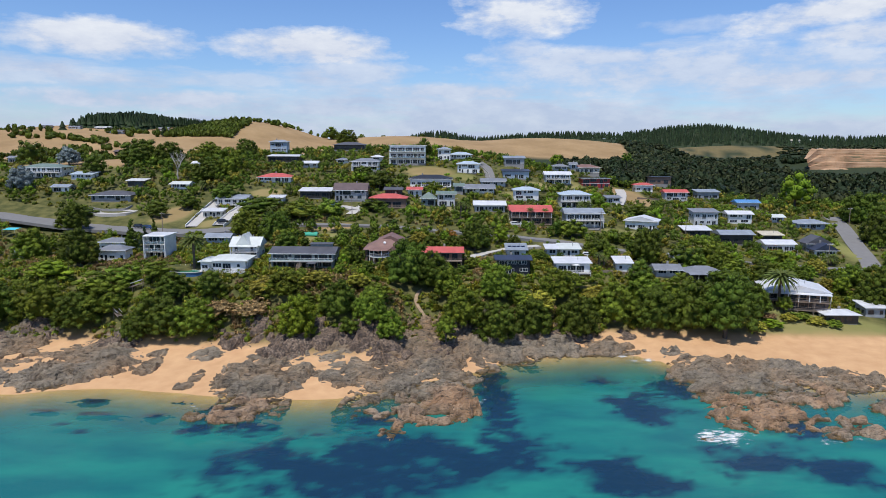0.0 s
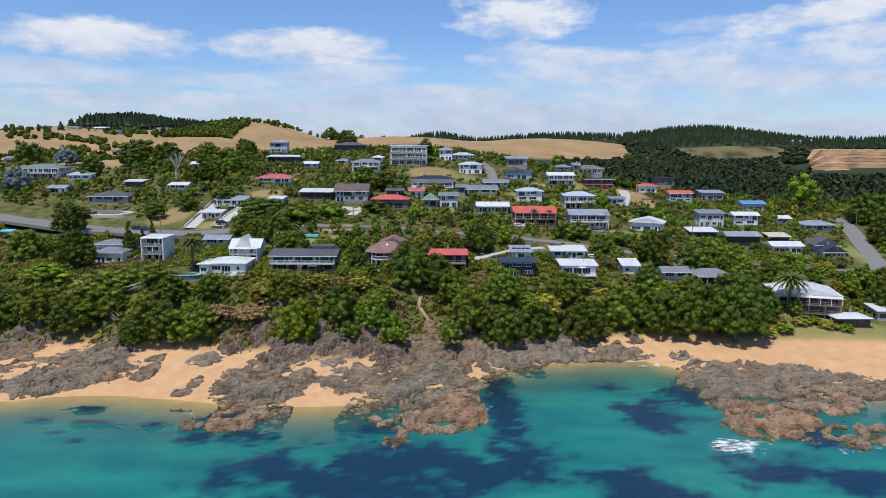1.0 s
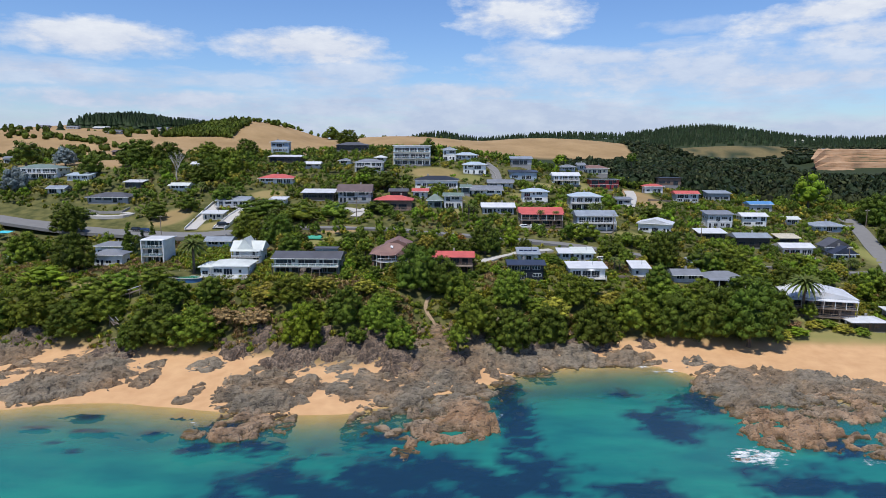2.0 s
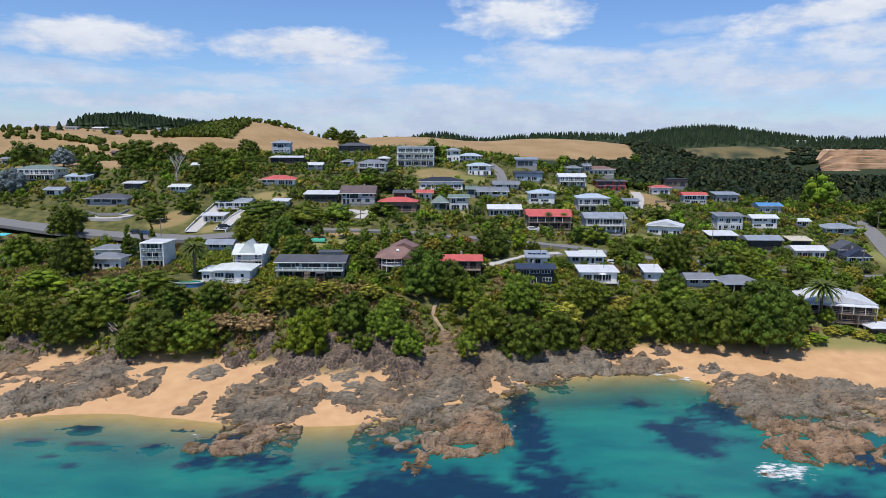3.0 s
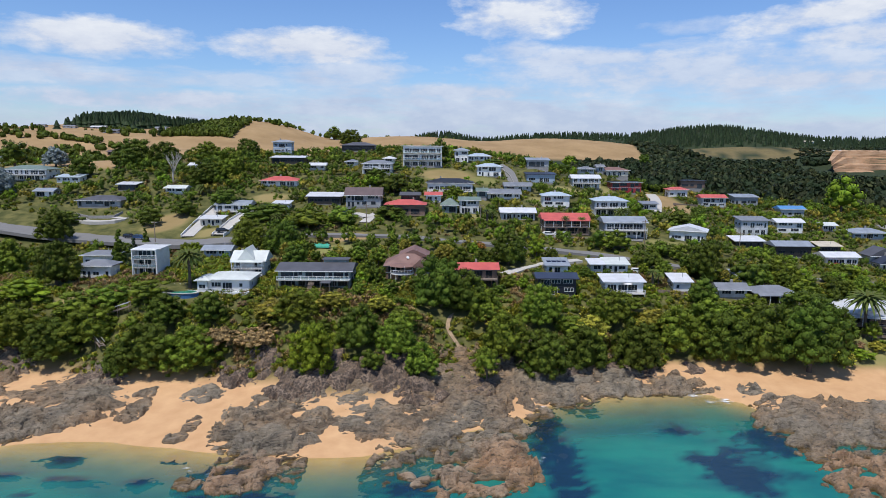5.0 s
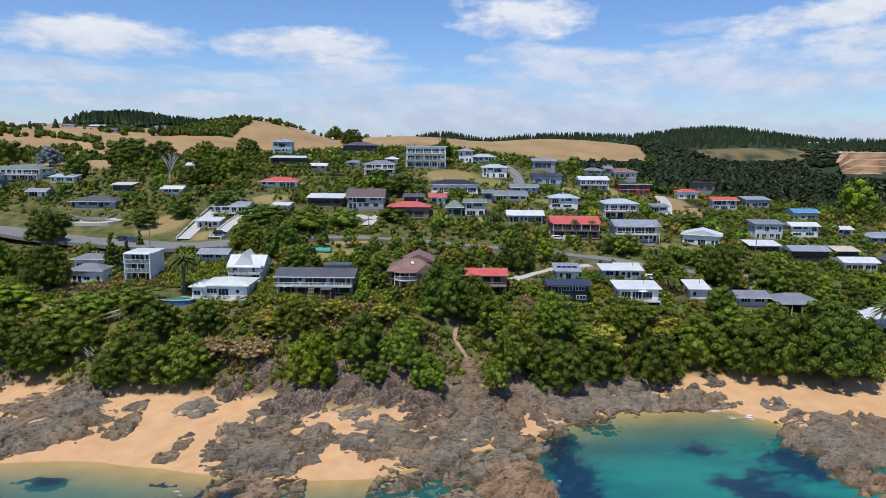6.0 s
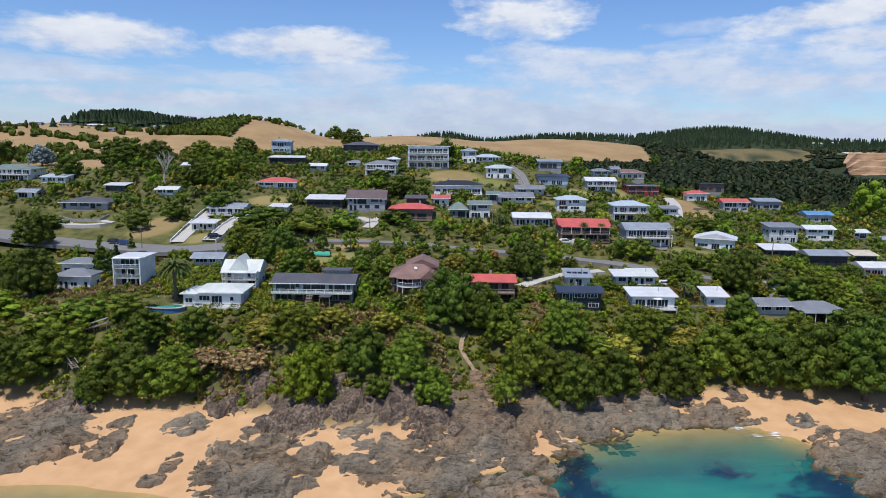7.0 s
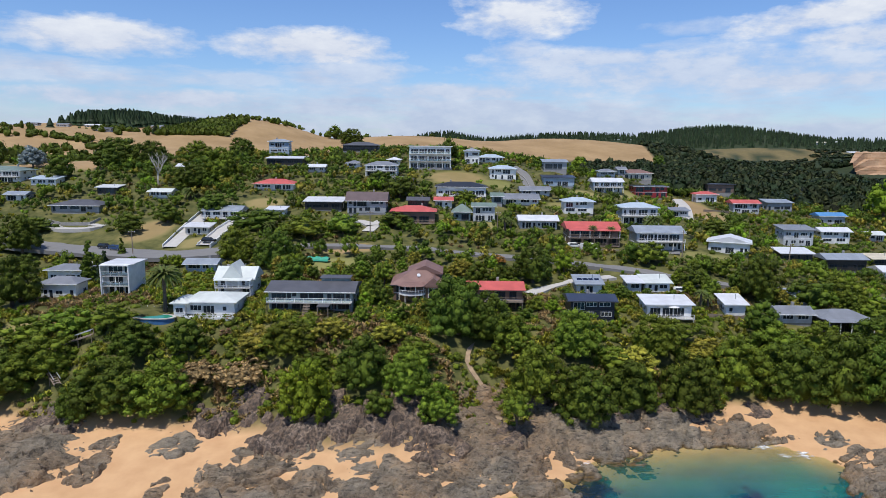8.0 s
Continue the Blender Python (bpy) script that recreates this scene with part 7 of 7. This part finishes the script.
def stairway(points):
    """A timber stair down the bank: treads between two rails."""
    root = thing("stairway", pose(points[0][0], points[0][1], 0), "weathered timber stairway with handrails down the bank", "stairs")
    ox, oy = points[0]
    for (ax, ay), (bx, by) in zip(points, points[1:]):
        n = max(3, int(math.hypot(bx - ax, by - ay) / 0.7))
        za, zb = z_at(ax, ay) + 1.6, z_at(bx, by) + 1.6
        side = Vector((-(by - ay), bx - ax, 0)).normalized() * 0.6
        for k in range(n):
            t = (k + 0.5) / n
            c = Vector((ax + (bx - ax) * t - ox, ay + (by - ay) * t - oy, za + (zb - za) * t))
            part("tread", boxed(-0.55, -0.32, -0.05, 0.55, 0.32, 0.05), TIMBER, root).matrix_basis = pose(c.x, c.y, c.z, 0, 0, math.degrees(math.atan2(by - ay, bx - ax)) - 90)
        for s in (-1, 1):
            p, q = Vector((ax - ox, ay - oy, za + 1)) + side * s, Vector((bx - ox, by - oy, zb + 1)) + side * s
            part("handrail", tube(bmesh.new(), [p, q], [0.09, 0.09], 6), STEEL, root)
            part("stringer", tube(bmesh.new(), [p - Vector((0, 0, 1.1)), q - Vector((0, 0, 1.1))], [0.12, 0.12], 4), TIMBER, root)
            for t in (0.0, 0.5):
                c = p + (q - p) * t
                part("post", tube(bmesh.new(), [c - Vector((0, 0, 4.0)), c], [0.07, 0.07], 6), TIMBER, root)


def parasol(x, y, z):
    root = thing("parasol", pose(x, y, z), "white garden parasol open on a deck", "parasol")
    part("pole", tube(bmesh.new(), [(0, 0, -0.6), (0, 0, 2.4)], [0.04, 0.04], 6), STEEL, root)
    part("canopy", tube(bmesh.new(), [(0, 0, 1.95), (0, 0, 2.0), (0, 0, 2.5)], [1.5, 1.5, 0.05], 8), TRIM, root)


# ---- the benched clay cut on the far hillside ----
vs, fs = [], []
profile = [(0, 24), (2, 33), (9, 34), (11, 39.5), (17, 40.5), (19, 45.5), (25, 46.5), (27, 52), (40, 53)]
cols = 60
for i in range(cols + 1):
    t = i / cols
    cx, cy = 352 + 170 * t, 655 + 14 * math.sin(t * 3.1) - 20 * t
    drop = 10 * max(0, 1 - t * 9)
    for k, (dy, zz) in enumerate(profile):
        w = noise.noise(Vector((cx * 0.08, k * 1.3, 5)))
        vs.append((cx + w * 1.5, cy + dy * (0.4 + 0.6 * min(1, t * 8)) + w * 2.2, zz - drop * (k / 8) + noise.noise(Vector((cx * 0.2, k, 1))) * 0.8))
n = len(profile)
for i in range(cols):
    for k in range(n - 1):
        fs.append((i * n + k, (i + 1) * n + k, (i + 1) * n + k + 1, i * n + k + 1))
tagged(new("quarry_face", mesh_from("quarry_face", vs, fs, CLAY)), "benched orange clay cut in the far hillside", "quarry", kind="structure")


def garden_wall(points, height, mat, label):
    """A low wall that follows the land."""
    line = []
    for (ax, ay), (bx, by) in zip(points, points[1:]):
        n = max(2, int(math.hypot(bx - ax, by - ay) / 1.5))
        line += [(ax + (bx - ax) * k / n, ay + (by - ay) * k / n) for k in range(n)]
    line.append(points[-1])
    vs, fs = [], []
    for i, (px, py) in enumerate(line):
        qx, qy = line[min(i + 1, len(line) - 1)][0] - line[max(i - 1, 0)][0], line[min(i + 1, len(line) - 1)][1] - line[max(i - 1, 0)][1]
        s = Vector((-qy, qx, 0)).normalized() * 0.12
        z = z_at(px, py)
        for sx, zz in ((-1, -0.6), (-1, height), (1, height), (1, -0.6)):
            vs.append((px + s.x * sx, py + s.y * sx, z + zz))
        if i:
            b = 4 * (i - 1)
            fs += [(b, b + 4, b + 5, b + 1), (b + 1, b + 5, b + 6, b + 2), (b + 2, b + 6, b + 7, b + 3)]
    fs += [(0, 1, 2, 3), tuple(4 * len(line) - k for k in (1, 2, 3, 4))]
    tagged(new("garden_wall", mesh_from("garden_wall", vs, fs, mat)), label, "wall", "garden walls")


def garden_net(x, y):
    """A low draped net over hoops in a garden."""
    root = thing("garden_net", pose(x, y, z_at(x, y), 0, 0, -6), "green netting draped over low garden hoops", "netting")
    n = 13
    rows = [[((i / (n - 1) - 0.5) * 9, math.cos(a) * 1.2, 0.1 + math.sin(a) * (1.1 + 0.18 * math.sin(i * 1.9))) for a in np.linspace(0, math.pi, 9)] for i in range(n)]
    vs = [p for r in rows for p in r]
    fs = [(i * 9 + k, (i + 1) * 9 + k, (i + 1) * 9 + k + 1, i * 9 + k + 1) for i in range(n - 1) for k in range(8)]
    part("net", mesh_from("net", vs, fs, NETTING, True), None, root)
    for i in range(0, n, 4):
        part("hoop", tube(bmesh.new(), [(p[0], p[1], p[2] + 0.02) for p in rows[i]], [0.03] * 9, 5), STEEL, root)


def shade_sail(x, y):
    root = thing("shade_sail", pose(x, y, z_at(x, y)), "turquoise canvas shade sail on steel posts", "canopy")
    n = 9
    vs = [((u - 0.5) * 5, (v - 0.5) * 4, 3.0 - 0.5 * (1 - (2 * u - 1) ** 2) * (1 - (2 * v - 1) ** 2) + 0.4 * v) for v in np.linspace(0, 1, n) for u in np.linspace(0, 1, n)]
    i = (np.arange(n - 1)[:, None] * n + np.arange(n - 1)[None]).ravel()
    part("canvas", mesh_from("canvas", vs, np.c_[i, i + 1, i + 1 + n, i + n], SAIL, True), None, root)
    for px, py in ((-2.5, -2), (2.5, -2), (-2.5, 2), (2.5, 2)):
        part("post", tube(bmesh.new(), [(px, py, -0.5), (px, py, 3.0 + (0.4 if py > 0 else 0))], [0.05, 0.05], 6), STEEL, root)



# ---- palms, vehicles, pool, poles and surf ----
palm(-77.7, 204.5, 8.7, 4.3)
palm(101.6, 203.2, 10.6, 5.3)
palm(59.7, 293.3, 4.1, 4.0)
palm(-113.3, 314.2, 3.1, 3.6)
palm(5.5, 276.1, 6.0, 2.1)
palm(7.4, 277.2, 4.9, 2.1)
palm(33.1, 269.0, 6.6, 1.8)
palm(39.1, 270.0, 6.2, 1.8)
palm(143.1, 319.1, 6.1, 2.5)
palm(-72.3, 275.2, 3.6, 2.5)
palm(50.0, 219.7, 4.3, 1.9)
palm(51.5, 219.2, 3.3, 1.9)
palm(150.4, 261.7, 3.4, 2.9)
vehicle(31.3, 265.8, 8, "white", "van")
vehicle(27.1, 267.9, 8, "white", "car")
vehicle(57.5, 220.2, 4, "white", "car")
vehicle(48.7, 230.1, -6, "white", "car")
vehicle(-123.0, 266.5, -14, "black", "car")
vehicle(-118.1, 263.5, -14, "blue", "car")
vehicle(-48.5, 290.5, 70, "blue", "car")
vehicle(58.3, 274.1, 80, "silver", "car")
vehicle(88.7, 274.3, 10, "black", "car")
vehicle(-89.8, 267.1, -5, "black", "car")
vehicle(132.8, 270.5, 0, "red", "car")
vehicle(137.8, 388.8, 30, "silver", "car")
vehicle(-119.6, 251.0, -10, "white", "car")
pool(-79.0, 198.6, 17.5)
pole(-109.6, 257.0)
pole(60.0, 263.2)
pole(189.6, 317.6)
pole(-38.8, 272.8)
pole(3.0, 275.6)
pole(149.3, 261.7)
pole(93.1, 262.3)
bare_tree(-131.9, 329.4, 16.2)
surf(54.3, 128.0, 5.6, 3.8, 0.85)
surf(-3.4, 135.2, 4.1, 2.9, 0.5)
surf(7.0, 142.3, 1.6, 3.8, 0.5)
surf(74.6, 126.6, 3.3, 1.8, 0.7)
surf(82.6, 128.0, 3.4, 1.3, 0.7)
surf(-10.4, 134.2, 3.5, 1.7, 0.4)
surf(-54.0, 141.0, 3.7, 1.9, 0.4)
surf(63.1, 151.4, 4.0, 2.1, 0.45)
surf(49.2, 178.3, 4.6, 1.9, 0.6)
surf(54.3, 174.6, 3.8, 1.9, 0.6)
surf(11.5, 170.6, 2.3, 2.9, 0.75)
surf(8.7, 145.4, 1.7, 3.1, 0.55)
surf(55.5, 128.9, 6.9, 3.6, 0.75)
surf(-3.3, 134.9, 6.2, 2.4, 0.55)
surf(53.9, 175.4, 6.2, 2.7, 0.6)
surf(49.3, 180.0, 2.8, 1.6, 0.7)
surf(25.9, 179.4, 4.2, 1.6, 0.6)
surf(62.7, 136.5, 6.3, 0.9, 0.7)
surf(-50.2, 138.5, 1.9, 3.5, 0.5)
surf(37.2, 179.7, 2.1, 1.6, 0.6)
surf(-75.5, 157.3, 4.9, 1.2, 0.45)
stairway(STAIR)
parasol(41.5, 214.9, 16.7)
garden_wall([(-104.4, 266.3), (-105.2, 280.4), (-104.9, 293.1), (-104.1, 303.7)], 0.9, TRIM, "low white wall beside the lane")
garden_wall([(-92.8, 265.5), (-92.1, 282.2), (-90.1, 291.2), (-88.2, 299.6)], 1.0, TRIM, "low white wall beside the lane")
garden_wall([(-88.2, 263.5), (-87.2, 280.7), (-85.2, 289.7), (-83.6, 298.1)], 1.0, TRIM, "low white wall beside the lane")
garden_wall([(-157.3, 294.1), (-150.5, 290.9), (-140.2, 290.5), (-138.7, 294.8)], 1.1, BLOCK, "curved grey retaining wall by the forecourt")
garden_wall([(-27.2, 361.5), (-11.7, 363.6)], 1.2, BLOCK, "dark retaining wall below a lawn")
garden_wall([(-38.4, 343.1), (-27.4, 341.0)], 2.0, BLOCK, "grey block retaining wall")
garden_wall([(-121.0, 250.4), (-118.9, 256.2), (-116.8, 260.9)], 1.2, BLOCK, "grey boundary wall by the road")
garden_wall([(48.5, 215.5), (61.4, 216.5)], 0.9, TIMBER, "weathered timber fence along a terrace")
garden_wall([(23.7, 265.3), (40.7, 265.3)], 0.6, BLOCK, "low wall below the parked van")
garden_wall([(16.5, 375.4), (21.2, 357.1), (21.8, 336.7)], 0.7, BLOCK, "low wall beside the hill street")
garden_wall([(96.8, 344.0), (110.7, 350.9)], 1.0, TIMBER, "timber fence beside a dry lawn")
garden_net(-52.3, 247.8)
shade_sail(-170.9, 261.2)
